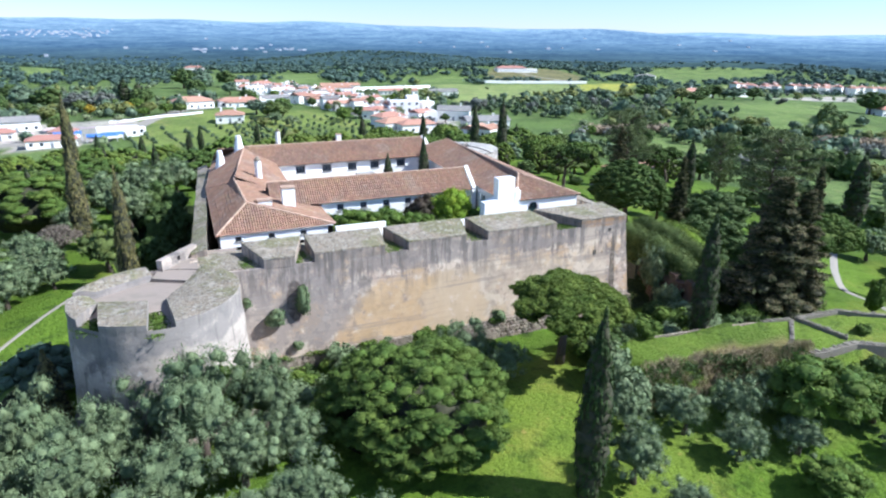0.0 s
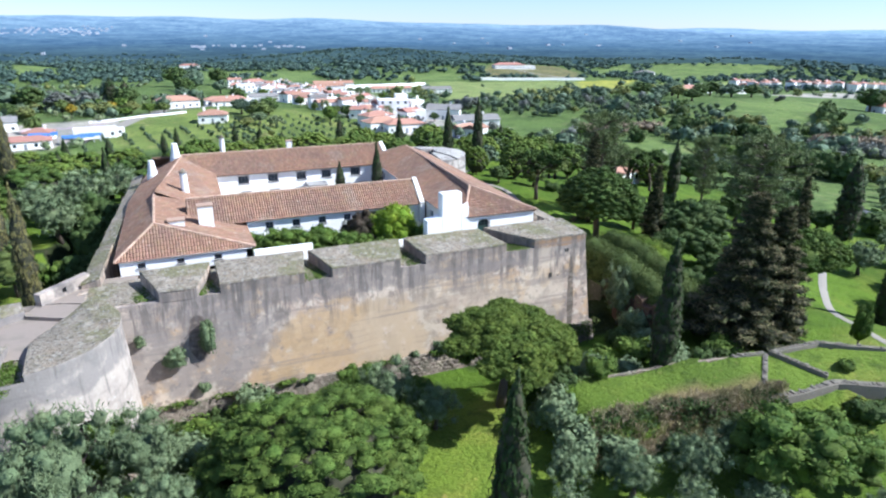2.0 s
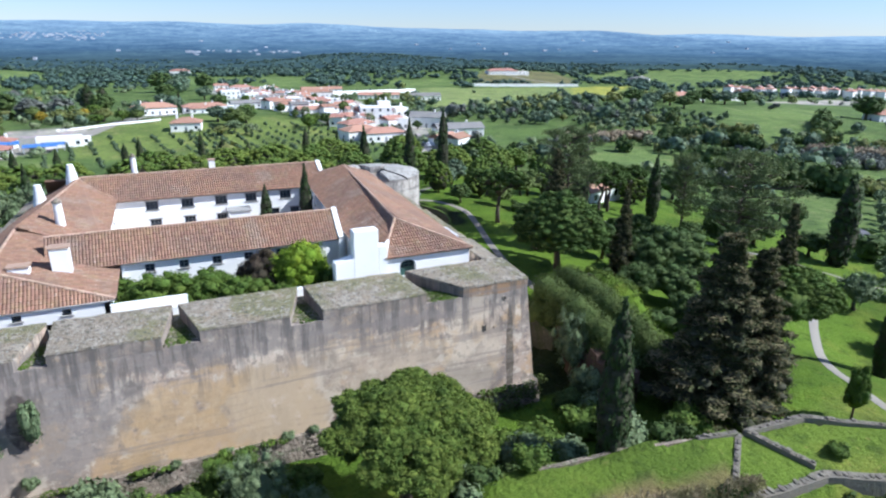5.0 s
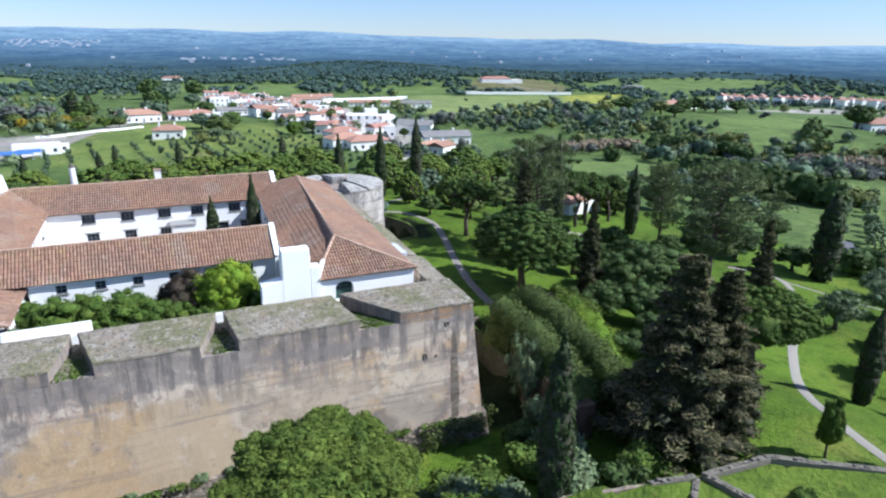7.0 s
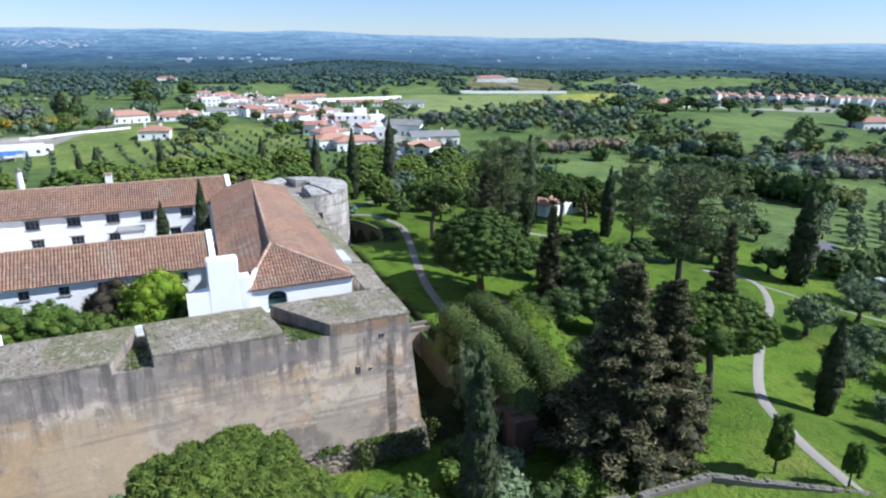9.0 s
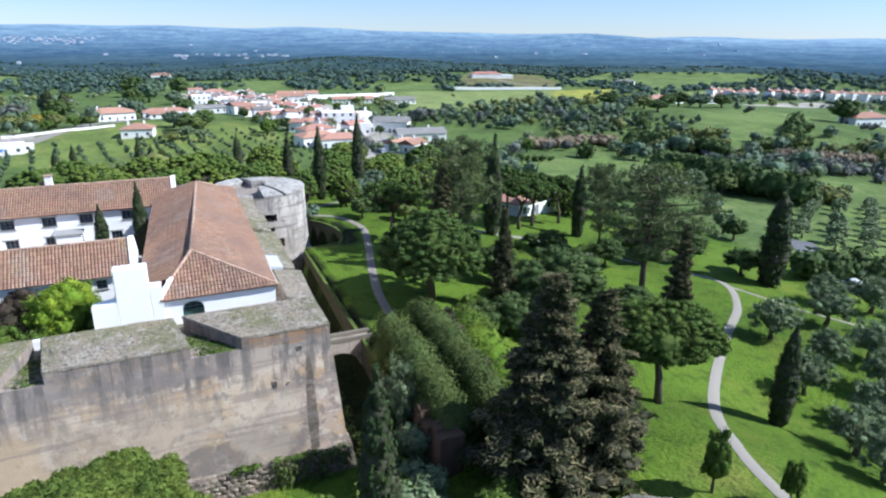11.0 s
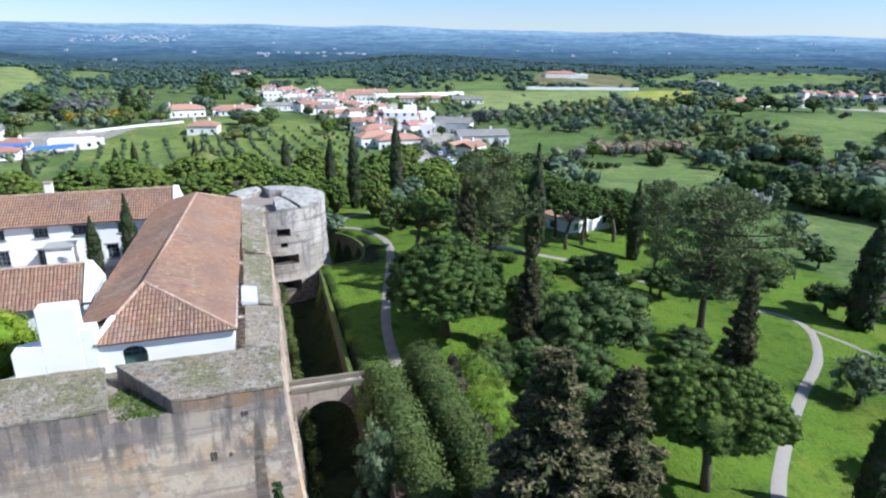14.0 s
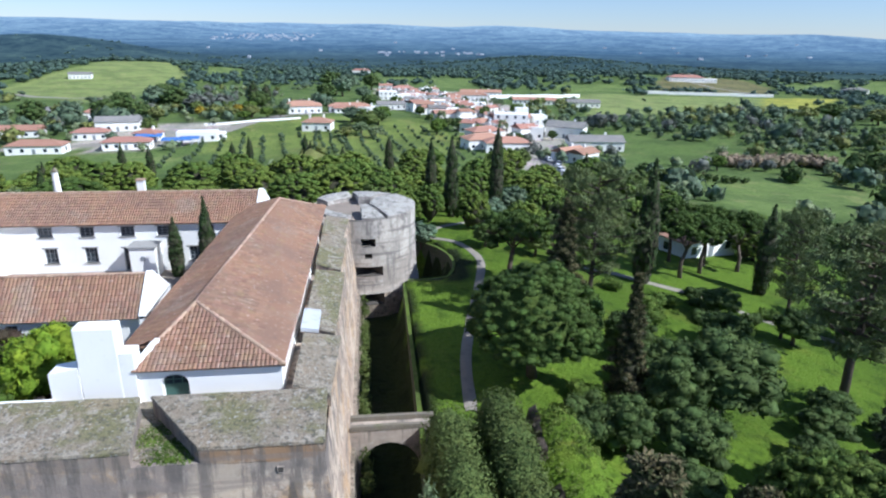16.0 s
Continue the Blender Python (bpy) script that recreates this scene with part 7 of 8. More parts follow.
house(101.8, 116.0, 11, 7.5, 3.0, 20, label="white lodge with weathered red roof among pines")
house(-56, 293, 13, 7, 3.2, 6, label="white workshop with pink tiled roof", chimneys=0)
house(-54, 322, 14, 9, 3.4, 6, "gable", "greytile", label="pale shed with light roof", chimneys=0)
house(-32, 285, 9, 7, 3.2, -10)
house(-8, 285, 10, 5, 2.4, 5, "flat", chimneys=0)
house(-223, 705, 20, 10, 4.5, 10, "gable", "greytile", label="pale barn standing in the fields", chimneys=0)
house(-100, 372, 15, 8, 3.4, 8, "gable", "greytile", chimneys=0)
house(-86, 300, 17, 8, 3.2, 8, "gable", "fartile", chimneys=0)

strip("road", [(140, 208), (122, 205), (109, 198), (111, 222), (115, 246), (112, 275), (98, 320)], 6.0, M["asphalt"], "grey asphalt street leading into the village", "road", 0.12, 4)
strip("road", [(-140, 262), (-90, 268), (-50, 276), (-14, 290), (14, 350), (60, 392), (80, 420)], 7.0, M["gravel"], "pale unpaved road below the village", "road", 0.12, 4)
strip("road", [(150, 92), (134, 72), (131, 60), (128, 40), (120, 10)], 5.0, M["asphalt"], "grey road beyond the olive trees", "road", 0.1, 3)
strip("road", [(-230, 590), (-190, 560), (-150, 545), (-120, 510)], 7, M["gravel"], "pale farm track between green fields", "road", 0.2, 6)
strip("road", [(428, 742), (440, 700), (455, 660), (462, 626)], 6, M["gravel"], "pale drive up to the farmstead", "road", 0.2, 5)


def awning(x, y, w, d, h, rz):
    """A blue sheet stretched over a frame of four posts."""
    root = thing("awning", "blue sheet awning on thin posts", "awning", "awnings of the yard", at=(x, y, ground_z(x, y)), rz=rz)
    for sx in (-1, 1):
        for sy in (-1, 1):
            bm = bmesh.new()
            box(bm, sx * w / 2 - 0.08, sy * d / 2 - 0.08, -0.3, sx * w / 2 + 0.08, sy * d / 2 + 0.08, h)
            part("post", bm, M["metal"], root)
    bm = bmesh.new()
    hexa(bm, [(-w / 2 - 0.3, -d / 2 - 0.3, h), (w / 2 + 0.3, -d / 2 - 0.3, h), (w / 2 + 0.3, d / 2 + 0.3, h + 0.5), (-w / 2 - 0.3, d / 2 + 0.3, h + 0.5), (-w / 2 - 0.3, -d / 2 - 0.3, h + 0.1), (w / 2 + 0.3, -d / 2 - 0.3, h + 0.1), (w / 2 + 0.3, d / 2 + 0.3, h + 0.6), (-w / 2 - 0.3, d / 2 + 0.3, h + 0.6)])
    part("sheet", bm, M["bluesheet"], root)


awning(-30, 279, 9, 4, 2.6, 8)
awning(-18, 272, 10, 4, 2.4, 6)
awning(-14, 275, 6, 3, 2.4, 6)


def long_wall(pts, h, label):
    root = thing("boundary_wall", label, "wall", kind="structure")
    v, f = [], []
    for i, (x, y) in enumerate(pts):
        z = ground_z(x, y)
        v += [(x, y - 0.3, z - 1), (x, y - 0.3, z + h), (x, y + 0.3, z + h), (x, y + 0.3, z - 1)]
        if i:
            b = 4 * (i - 1)
            f += [(b + k, b + 4 + k, b + 4 + (k + 1) % 4, b + (k + 1) % 4) for k in range(4)]
    part_mesh("wall", mesh_of("boundary_wall", v, f, M["farwhite"]), root)


long_wall([(330 + k * 8, 637 - k * 1.0) for k in range(17)], 3.0, "long white boundary wall below the farmstead")
long_wall([(150 + k * 8, 520 + k * 4) for k in range(12)], 3.0, "white boundary wall at the edge of the village")
long_wall([(-18 + k * 5, 316 + k * 2) for k in range(9)], 0.9, "low white wall round the villa garden")

# trees of the middle distance
for x, y, h, w in ((63, 160, 8, 11), (52, 152, 7, 10), (44, 160, 8, 11), (36, 168, 8, 11), (76, 158, 8, 11), (84, 145, 7, 10), (27, 158, 8, 11), (16, 160, 8, 12), (4, 158, 8, 11), (57, 140, 7, 9), (70, 138, 7, 9), (-8, 150, 8, 11), (90, 160, 7, 9), (40, 130, 6.5, 10), (22, 136, 6.5, 10)):
    plant("pine_far", x, y, h, w, group="pines behind the fortress")
for x, y, h, w in ((8, 128, 7, 10), (54, 122, 6.5, 8), (-4, 132, 7, 10), (31, 146, 7, 10), (-16, 140, 8, 10), (-26, 160, 8, 11), (98, 150, 7, 9), (108, 140, 6, 8), (48, 176, 8, 11), (64, 182, 8, 10), (20, 180, 8, 11)):
    plant("pine_far", x, y, h, w, group="pines behind the fortress")
for x, y, h in ((37, 195, 9), (33, 225, 9), (15, 232, 8), (11, 225, 7), (57, 180, 11), (45, 205, 7), (64, 150, 12), (88, 190, 8), (104, 172, 9), (-2, 190, 9), (-14, 205, 9)):
    plant("cypress_far", x, y, h, 1.9 + h * 0.06)
for x, y, h, w in ((24, 617, 16, 22), (40, 610, 14, 18), (60, 622, 14, 18), (-24, 394, 10, 14), (-5, 391, 10, 13), (-40, 398, 9, 13), (-79, 470, 12, 18), (-60, 462, 11, 16), (-95, 331, 11, 13), (-80, 334, 10, 12), (-67, 338, 10, 13), (-110, 330, 10, 13), (-52, 340, 8, 11), (50, 311, 8, 11), (58, 318, 7, 10), (46, 322, 7, 10)):
    plant("oak_far", x, y, h, w)
for x, y, h, w in ((-20, 380, 6, 8), (-34, 372, 6, 8), (-8, 374, 6, 9), (-36, 300, 6, 8), (70, 205, 6, 9), (98, 212, 6, 8), (118, 170, 5, 8), (128, 182, 5, 8), (110, 160, 5, 7), (-140, 330, 9, 12), (-125, 322, 9, 12), (-150, 340, 9, 13), (120, 128, 5, 7)):
    plant("leafy_far", x, y, h, w)
rg = random.Random(77)
for k in range(14):       # the pine belt behind the convent
    x, y = rg.uniform(-24, 108), rg.uniform(126, 190)
    plant("pine_far", x, y, rg.uniform(6.5, 8.5), rg.uniform(8.5, 12), group="pines behind the fortress")
for k in range(96):       # groves east of the pine belt
    x, y = rg.uniform(100, 185), rg.uniform(84, 215)
    if land_kind(x, y) != 1 and math.hypot(x - 26, y - 75) > 92 and not (112 < x < 176 and 126 < y < 176 and k % 5):
        h = rg.uniform(3.5, 6.5)
        plant(rg.choice(("olive_far", "olive_far", "oak_far", "leafy_far")), x, y, h, h * rg.uniform(1.1, 1.4))
for k in range(70):       # garden trees between the houses
    t = rg.random()
    x, y = 86 + 30 * t + rg.uniform(-34, 34), 560 - 290 * t + rg.uniform(-16, 16)
    h = rg.uniform(3.5, 7)
    plant(rg.choice(("oak_far", "leafy_far", "olive_far")), x, y, h, h * rg.uniform(0.9, 1.3), "garden tree between the village houses", group="garden trees")
plant("oak_far", 372, 236, 12, 17, "great dark tree beside the white house")
for x, y, h in ((58, 106, 3.2), (66, 103, 3.0), (72, 101, 3.4), (60, 124, 4), (70, 118, 3.6), (78, 110, 3.5), (52, 118, 4.5), (48, 112, 4), (84, 114, 4), (64, 128, 5), (75, 126, 5), (88, 118, 5)):
    plant("oak_far" if x % 4 else "leafy_far", x, y, h, h * 1.35, "rounded evergreen bush under the pines", group="bushes under the pines")
for kind, x, y, h, w in (("oak_far", -71, 372, 11, 15), ("oak_far", -62, 400, 13, 18), ("oak_far", -50, 392, 12, 16), ("greywood", -35, 380, 9, 16), ("greywood", -24, 384, 9, 15), ("cypress_far", -16, 440, 15, 8), ("cypress_far", -8, 436, 13, 7), ("oak_far", -18, 448, 12, 12), ("willow_far", -12, 340, 6, 10), ("willow_far", -2, 342, 6, 9), ("willow_far", -20, 346, 6, 9), ("willow_far", -44, 338, 6, 9), ("leafy_far", 6, 338, 5, 8), ("leafy_far", 12, 336, 5, 7), ("leafy_far", -4, 334, 4, 7),
                         ("oak_far", 27, 480, 12, 16), ("oak_far", 36, 540, 15, 19), ("oak_far", 30, 570, 14, 18), ("oak_far", 52, 505, 9, 13), ("oak_far", 55, 420, 7, 11), ("oak_far", 24, 432, 8, 12), ("leafy_far", 52, 306, 8, 13), ("leafy_far", 60, 330, 7, 10), ("olive_far", 50, 292, 5, 9), ("willow_far", 44, 288, 4, 7), ("olive_far", 56, 284, 5, 8),
                         ("oak_far", 296, 335, 8, 15), ("oak_far", 284, 305, 7, 13), ("willow_far", 292, 298, 7, 12), ("oak_far", 326, 307, 8, 15), ("oak_far", 330, 294, 7, 14), ("oak_far", 347, 294, 7, 13), ("oak_far", 306, 318, 8, 14), ("oak_far", 288, 283, 6, 11), ("oak_far", 318, 330, 8, 14), ("oak_far", 310, 300, 7, 12)):
    plant(kind, x, y, h, w)
plant("mimosa", -28, 352, 5, 6)
plant("mimosa", -12, 362, 5, 6)

# the orchard east of the road
for i in range(11):
    for j in range(6):
        u, v = i * 7.6 + g.uniform(-0.9, 0.9), j * 7.4 + g.uniform(-0.9, 0.9)
        x, y = 146 + u * 0.80 + v * 0.5, 74 + u * 0.5 - v * 0.62 + 16
        if g.random() > 0.1:
            plant("olive_far", x, y, g.uniform(3.0, 4.0), g.uniform(3.2, 4.6), "young olive tree standing in the orchard", group="olive orchard")


def car(x, y, rz, paint, label):
    """A small parked hatchback."""
    root = thing("car", label, "car", "cars parked by the road", at=(x, y, ground_z(x, y) + 0.12), rz=rz)
    bm = bmesh.new()
    side = [(-2.0, 0.35), (-2.05, 0.85), (-1.9, 0.98), (1.0, 0.95), (1.95, 0.75), (2.05, 0.4), (1.9, 0.28), (-1.85, 0.28)]
    v = [[bm.verts.new((px, s * 0.85, pz)) for px, pz in side] for s in (-1, 1)]
    bm.faces.new(v[0])
    bm.faces.new(v[1][::-1])
    for i in range(8):
        bm.faces.new((v[0][i], v[1][i], v[1][(i + 1) % 8], v[0][(i + 1) % 8]))
    bmesh.ops.bevel(bm, geom=bm.edges[:], offset=0.06, segments=1, affect="EDGES")
    part("body", bm, M[paint], root)
    bm = bmesh.new()
    hexa(bm, [(-1.85, -0.78, 0.95), (1.1, -0.78, 0.93), (1.1, 0.78, 0.93), (-1.85, 0.78, 0.95), (-1.45, -0.62, 1.38), (0.35, -0.62, 1.38), (0.35, 0.62, 1.38), (-1.45, 0.62, 1.38)])
    part("cabin_glass", bm, M["glass"], root, "dark opaque glass")
    bm = bmesh.new()
    hexa(bm, [(-1.5, -0.66, 1.38), (0.4, -0.66, 1.38), (0.4, 0.66, 1.38), (-1.5, 0.66, 1.38), (-1.35, -0.58, 1.45), (0.2, -0.58, 1.45), (0.2, 0.58, 1.45), (-1.35, 0.58, 1.45)])
    part("roof", bm, M[paint], root)
    for px in (-1.25, 1.25):
        for s in (-1, 1):
            bm = bmesh.new()
            bmesh.ops.create_cone(bm, cap_ends=True, segments=14, radius1=0.31, radius2=0.31, depth=0.2, matrix=pose(px, s * 0.78, 0.3, 90))
            wheel = part("wheel", bm, M["rubber"], root)
            bm = bmesh.new()
            bmesh.ops.create_cone(bm, cap_ends=True, segments=10, radius1=0.19, radius2=0.17, depth=0.24, matrix=pose(px, s * 0.78, 0.3, 90))
            part("rim", bm, M["metal"], wheel)


car(131.6, 69.5, 78, "carpaint", "white car parked on the road")
car(132.6, 74.5, 72, "carpaint", "white car parked on the road")
car(130.4, 62.0, 84, "cargrey", "dark grey car parked on the road")
car(130.0, 56.0, 86, "carpaint", "white car parked on the road")

for x, y, rz, paint in ((110.6, 214, 84, "carpaint"), (113.0, 221, 78, "cargrey"), (112.6, 230, 80, "carpaint"), (115.6, 238, 84, "carpaint"), (108.4, 206, 110, "carpaint")):
    car(x, y, rz, paint, "car parked along the village street")

# a town and lone farms far out on the plain
bm = bmesh.new()
rt = random.Random(91)
for k in range(120):
    if k < 80:
        x, y = rt.uniform(-640, -170), rt.gauss(3300, 130)
    elif k < 100:
        x, y = rt.uniform(100, 420), rt.gauss(2050, 60)
    else:
        x, y = rt.uniform(-900, 2600), rt.uniform(1500, 2900)
    w, h = rt.uniform(6, 14), rt.uniform(3, 6)
    z = ground_z(x, y)
    box(bm, x - w / 2, y - 6, z - 3, x + w / 2, y + 6, z + h)
tagged(part("far_town", bm, M["fartown"]), "white houses of a town far out on the plain", "town", kind="stuff")

# ---- plants close to the fortress ----
def ivy_bank(line, radius, material, label, size=0.115, n=980):
    """A long rounded bank, thickly overgrown, in stretches of leaf cover."""
    root = thing("ivy_bank", label, "ivy")
    P = [Vector(p) for p in line]
    for a, b in zip(P, P[1:]):
        lv = Leaves(int(a.x * 7 + a.y))
        lv.core_kind = 0
        k = max(1, int((b - a).length / (radius * 0.6)))
        for i in range(k):
            c = a + (b - a) * i / k
            r = radius * (1 + 0.22 * noise.noise(c * 0.7))
            lv.clump((c.x + 0.25 * noise.noise(c * 1.3), c.y, c.z - r * 0.75 + 0.3 * noise.noise(c * 0.9)), (r, r, r * 0.95), n, size, 0.80, low=-0.7, spread=(0.78, 1.12))
            lv.clump((c.x, c.y, c.z - r * 1.7), (r * 1.25, r * 1.1, r), n // 2, size, 0.80, low=-0.7, spread=(0.78, 1.12))
        part_mesh("leaf_cover", lv.mesh("ivy_cover", material), root)
    return root


ivy_bank([(55.6, 61.0, 8.0), (55.8, 56, 7.9), (56.0, 51.5, 6.8), (56.4, 48.5, 5.2)], 1.7, M["ivy"], "long rounded bank covered in ivy above the ditch")
ivy_bank([(59.0, 62.6, 8.3), (59.1, 57, 8.1), (59.4, 52, 7.0), (59.8, 48.6, 5.2)], 1.5, M["ivy"], "second ivy-covered bank beside the first")
# the grassy ridge beyond, with bare rock on its side
for k, (x, y, ln, hg, rz) in enumerate(((60.9, 60.4, 3.2, 1.4, 84), (61.1, 56.2, 2.2, 1.3, 96), (61.2, 52.4, 3.4, 1.4, 86), (61.5, 49.4, 1.6, 1.1, 70), (64.2, 63.4, 1.6, 1.5, 40), (65.6, 66.4, 1.8, 1.8, 15))):
    rock = thing("rock", "brown weathered rock slab in the bank side", "rock", "rocks of the grassy bank", at=(x + 0.25, y, ground_z(x + 0.25, y) - 0.05), rz=rz)
    bm = bmesh.new()
    for q in range(3):       # split slabs, one behind the other
        x0 = (q - 1.5) * ln * 0.5
        hexa(bm, [(x0, -0.34, -0.9), (x0 + ln * 0.54, -0.30, -0.9), (x0 + ln * 0.5, 0.5, -0.9), (x0 + 0.1, 0.5, -0.9),
                  (x0 + 0.12, -0.2 + 0.1 * (q % 2), hg * (0.42 + 0.1 * (q + k) % 0.3)), (x0 + ln * 0.44, -0.18, hg * (0.36 + 0.07 * ((q + k) % 3))), (x0 + ln * 0.42, 0.26, hg * 0.30), (x0 + 0.2, 0.22, hg * 0.34)])
    roughen(bm, 0.13, 1.6, 3)
    part("boulder", bm, M["darkrock"], rock)
weeds = Leaves(210)
for k in range(240):
    x, y = 62.8 + random.Random(k).uniform(-1.5, 2.2), 48.5 + 17.0 * k / 240
    weeds.sprays((x, y, ground_z(x, y) + 0.04), (0.5, 0.5, 0.10), 26, 0.085, low=-0.1, stretch=1.6)
tagged(new("bank_weeds", weeds.mesh("bank_weeds", M["weeds"])), "yellow-green weeds on the grassy bank", "weeds", kind="stuff")
face = thing("earth_face", "red-brown earth face under the ivy bank", "bank", kind="structure")
bm = bmesh.new()
for k in range(9):
    box(bm, 54.2 + 0.15 * math.sin(k * 1.9), 47.6 + k * 1.06, -0.4, 56.0, 48.7 + k * 1.06, 4.9 + 0.35 * math.sin(k * 2.7))
roughen(bm, 0.18, 0.9, 2)
part("earth", bm, M["redearth"], face)
plant("olive_east", 54.0, 54.0, 6.4, 4.2, "round grey-green bush at the mouth of the ditch")

# foreground of silver trees before the round tower
for x, y, h, w in ((-6.0, 44.5, 7.5, 7.0), (-1.0, 42.8, 7.2, 7.0), (4.2, 42.0, 8.0, 7.5), (8.6, 43.6, 6.0, 5.5), (-3.4, 38.6, 6.0, 6.5), (2.0, 37.0, 5.5, 6.0), (6.4, 38.0, 5.0, 5.5), (-8.0, 39.0, 6.0, 6.5), (9.8, 39.2, 4.6, 5.0), (-0.5, 32.5, 5.0, 6.0), (5.0, 31.5, 4.5, 6.0), (-12, 43, 6.5, 7), (-5, 34, 5.5, 6.5), (-10, 33, 5.5, 6.5), (0.5, 27.5, 5, 6), (7.5, 27, 4.5, 6), (-6, 27, 5, 6.5), (9.6, 33.5, 4.4, 5.5), (11.5, 29, 4, 5)):
    plant("olive", x, y, h, w, "silvery grey-green olive before the round tower", group="olives before the tower")
plant("leafy", 6.6, 45.0, 5.2, 4.0)
plant("browncypress", -5.6, 50.0, 8.2, 2.4)
# at the foot of the long wall
for x, y, h, w in ((15.9, 51.0, 2.4, 3.0), (10.4, 50.4, 2.0, 2.6), (12.4, 49.0, 2.4, 3.2), (13.6, 51.0, 1.6, 2.2), (22.9, 49.2, 2.9, 3.2), (17.8, 50.4, 2.2, 2.8), (20.2, 47.6, 2.6, 3.6), (26.6, 50.6, 1.4, 2.0)):
    plant("shrub", x, y, h, w)
for x, y, h, w in ((37.4, 46.6, 2.0, 2.6), (41.0, 47.6, 2.0, 2.4), (43.6, 46.0, 2.4, 3.0), (39.4, 44.6, 2.2, 2.6), (50.6, 42.6, 3.4, 3.8), (52.8, 45.6, 2.6, 3.0), (14.2, 46.5, 2.6, 3.4), (11, 46, 3, 4)):
    plant("shrub" if 36 < x < 48 else "greyshrub", x, y, h * 0.85, w * 0.95)
for x, y, h, w in ((36.6, 43.6, 2.2, 2.6), (38.4, 41.6, 1.8, 2.4), (41.6, 41.0, 1.6, 2.2), (53.6, 41.4, 2.4, 3.0), (56.0, 42.4, 2.6, 3.2), (51.4, 50.2, 2.2, 2.6), (44.4, 43.2, 1.6, 2.4)):
    plant("shrub", x, y, h, w)
for kind, x, y, h, w in (("shrub", 40.2, 45.4, 2.4, 3.4), ("greyshrub", 43.0, 44.2, 2.6, 3.4), ("shrub", 45.6, 45.6, 2.2, 3.2), ("shrub", 42.0, 42.6, 1.8, 3.0), ("greyshrub", 46.0, 43.0, 2.0, 2.8), ("shrub", 49.6, 46.2, 2.6, 3.6), ("greyshrub", 38.6, 43.4, 2.0, 2.8), ("greyshrub", 52.4, 47.4, 2.4, 3.2)):
    plant(kind, x, y, h, w, "low bush in the hollow below the rampart corner", group="bushes of the hollow")
plant("leafy", 24.4, 49.0, 3.7, 4.4, "low leafy tree at the foot of the rampart")
plant("leafy", 28.6, 47.6, 2.4, 3.2, "low leafy tree at the foot of the rampart")
plant("olive", 25.4, 45.2, 5.2, 5.0, "grey-green tree beside the domed pine")
plant("olive", 28.2, 42.6, 3.6, 3.8, "grey-green tree beside the domed pine")
plant("greyshrub", 16.6, 50.2, 3.2, 3.6)
# below the grass terrace
for x, y, h, w in ((30.4, 28.8, 4.6, 4.6), (37.4, 31.6, 3.8, 3.9), (42.0, 31.0, 4.2, 4.3), (31.4, 24.8, 3.2, 4.2), (28.0, 24.4, 2.6, 3.6), (33.8, 33.6, 3.0, 3.4), (46.6, 31.8, 3.2, 3.6), (35.2, 22.6, 2.4, 3.4), (39.2, 28.0, 3.4, 4.0), (44.0, 27.0, 3.2, 4.0), (51.4, 23.6, 3.0, 4.4)):
    plant("olive", x, y, h, w, "silvery shrub-like olive below the terrace")
for x, y, h, w in ((36.2, 38.6, 3.6, 4.0), (35.6, 35.6, 2.8, 3.2), (38.4, 34.6, 2.2, 3.0)):
    plant("greyshrub", x, y, h, w)
plant("leafy", 47.4, 28.4, 5.4, 7.8, "spreading green tree below the terrace")
plant("leafy", 53.0, 27.4, 3.6, 5.0, "spreading green tree below the terrace")
plant("leafy", 42.5, 23.2, 2.6, 4.4)
for x, y, h, w in ((43.4, 33.6, 1.8, 2.6), (49.2, 32.4, 2.2, 3.0), (50.6, 30.4, 2.4, 3.0), (55.6, 31.6, 2.0, 3.0), (60.0, 31.0, 2.2, 3.2), (63.6, 30.8, 1.8, 2.4), (66.0, 30.6, 2.2, 2.8), (61.6, 34.6, 1.0, 1.5)):
    plant("shrub", x, y, h, w)
brush = Leaves(201)
under = Leaves(204)
g = random.Random(9)
for k in range(300):
    x = g.uniform(36.5, 54)
    y = interp(x, BROW) - g.uniform(-0.4, 2.2)
    z = ground_z(x, y)
    if k % 3:
        brush.sprays((x, y, z + 0.3), (0.6, 0.45, 0.5), 46, 0.24, out=0.2, low=-0.3, upright=0.8, stretch=2.2, thin=0.16)
    else:
        under.sprays((x, y - 0.3, z + 0.15), (0.6, 0.5, 0.4), 46, 0.16, out=0.4, low=-0.1)
tagged(new("dry_brush", brush.mesh("dry_brush", M["stalks"])), "dry brown brambles hanging on the terrace bank", "brambles", kind="stuff")
tagged(new("undergrowth", under.mesh("undergrowth", M["oak"])), "dark green undergrowth on the terrace bank", "undergrowth", kind="stuff")

# plants rooted in the masonry
for x, z, h, w in ((11.0, 6.1, 1.7, 1.7), (13.5, 6.9, 2.9, 1.3), (12.9, 3.6, 0.8, 1.0), (8.9, 8.2, 1.0, 0.7), (33.0, 2.9, 1.2, 1.6), (36.4, 2.9, 0.9, 1.2), (28.6, 2.8, 0.7, 1.0), (24.4, 2.7, 0.6, 0.9), (21.0, 2.6, 0.7, 0.9), (30.4, 2.9, 0.6, 0.9)):
    plant("greyshrub", x, 52.75 - max(0, 3.2 - z) * 0.3, h, w, "wild shrub rooted in the rampart", z=z, group="plants in the rampart")
tuft = Leaves(202)
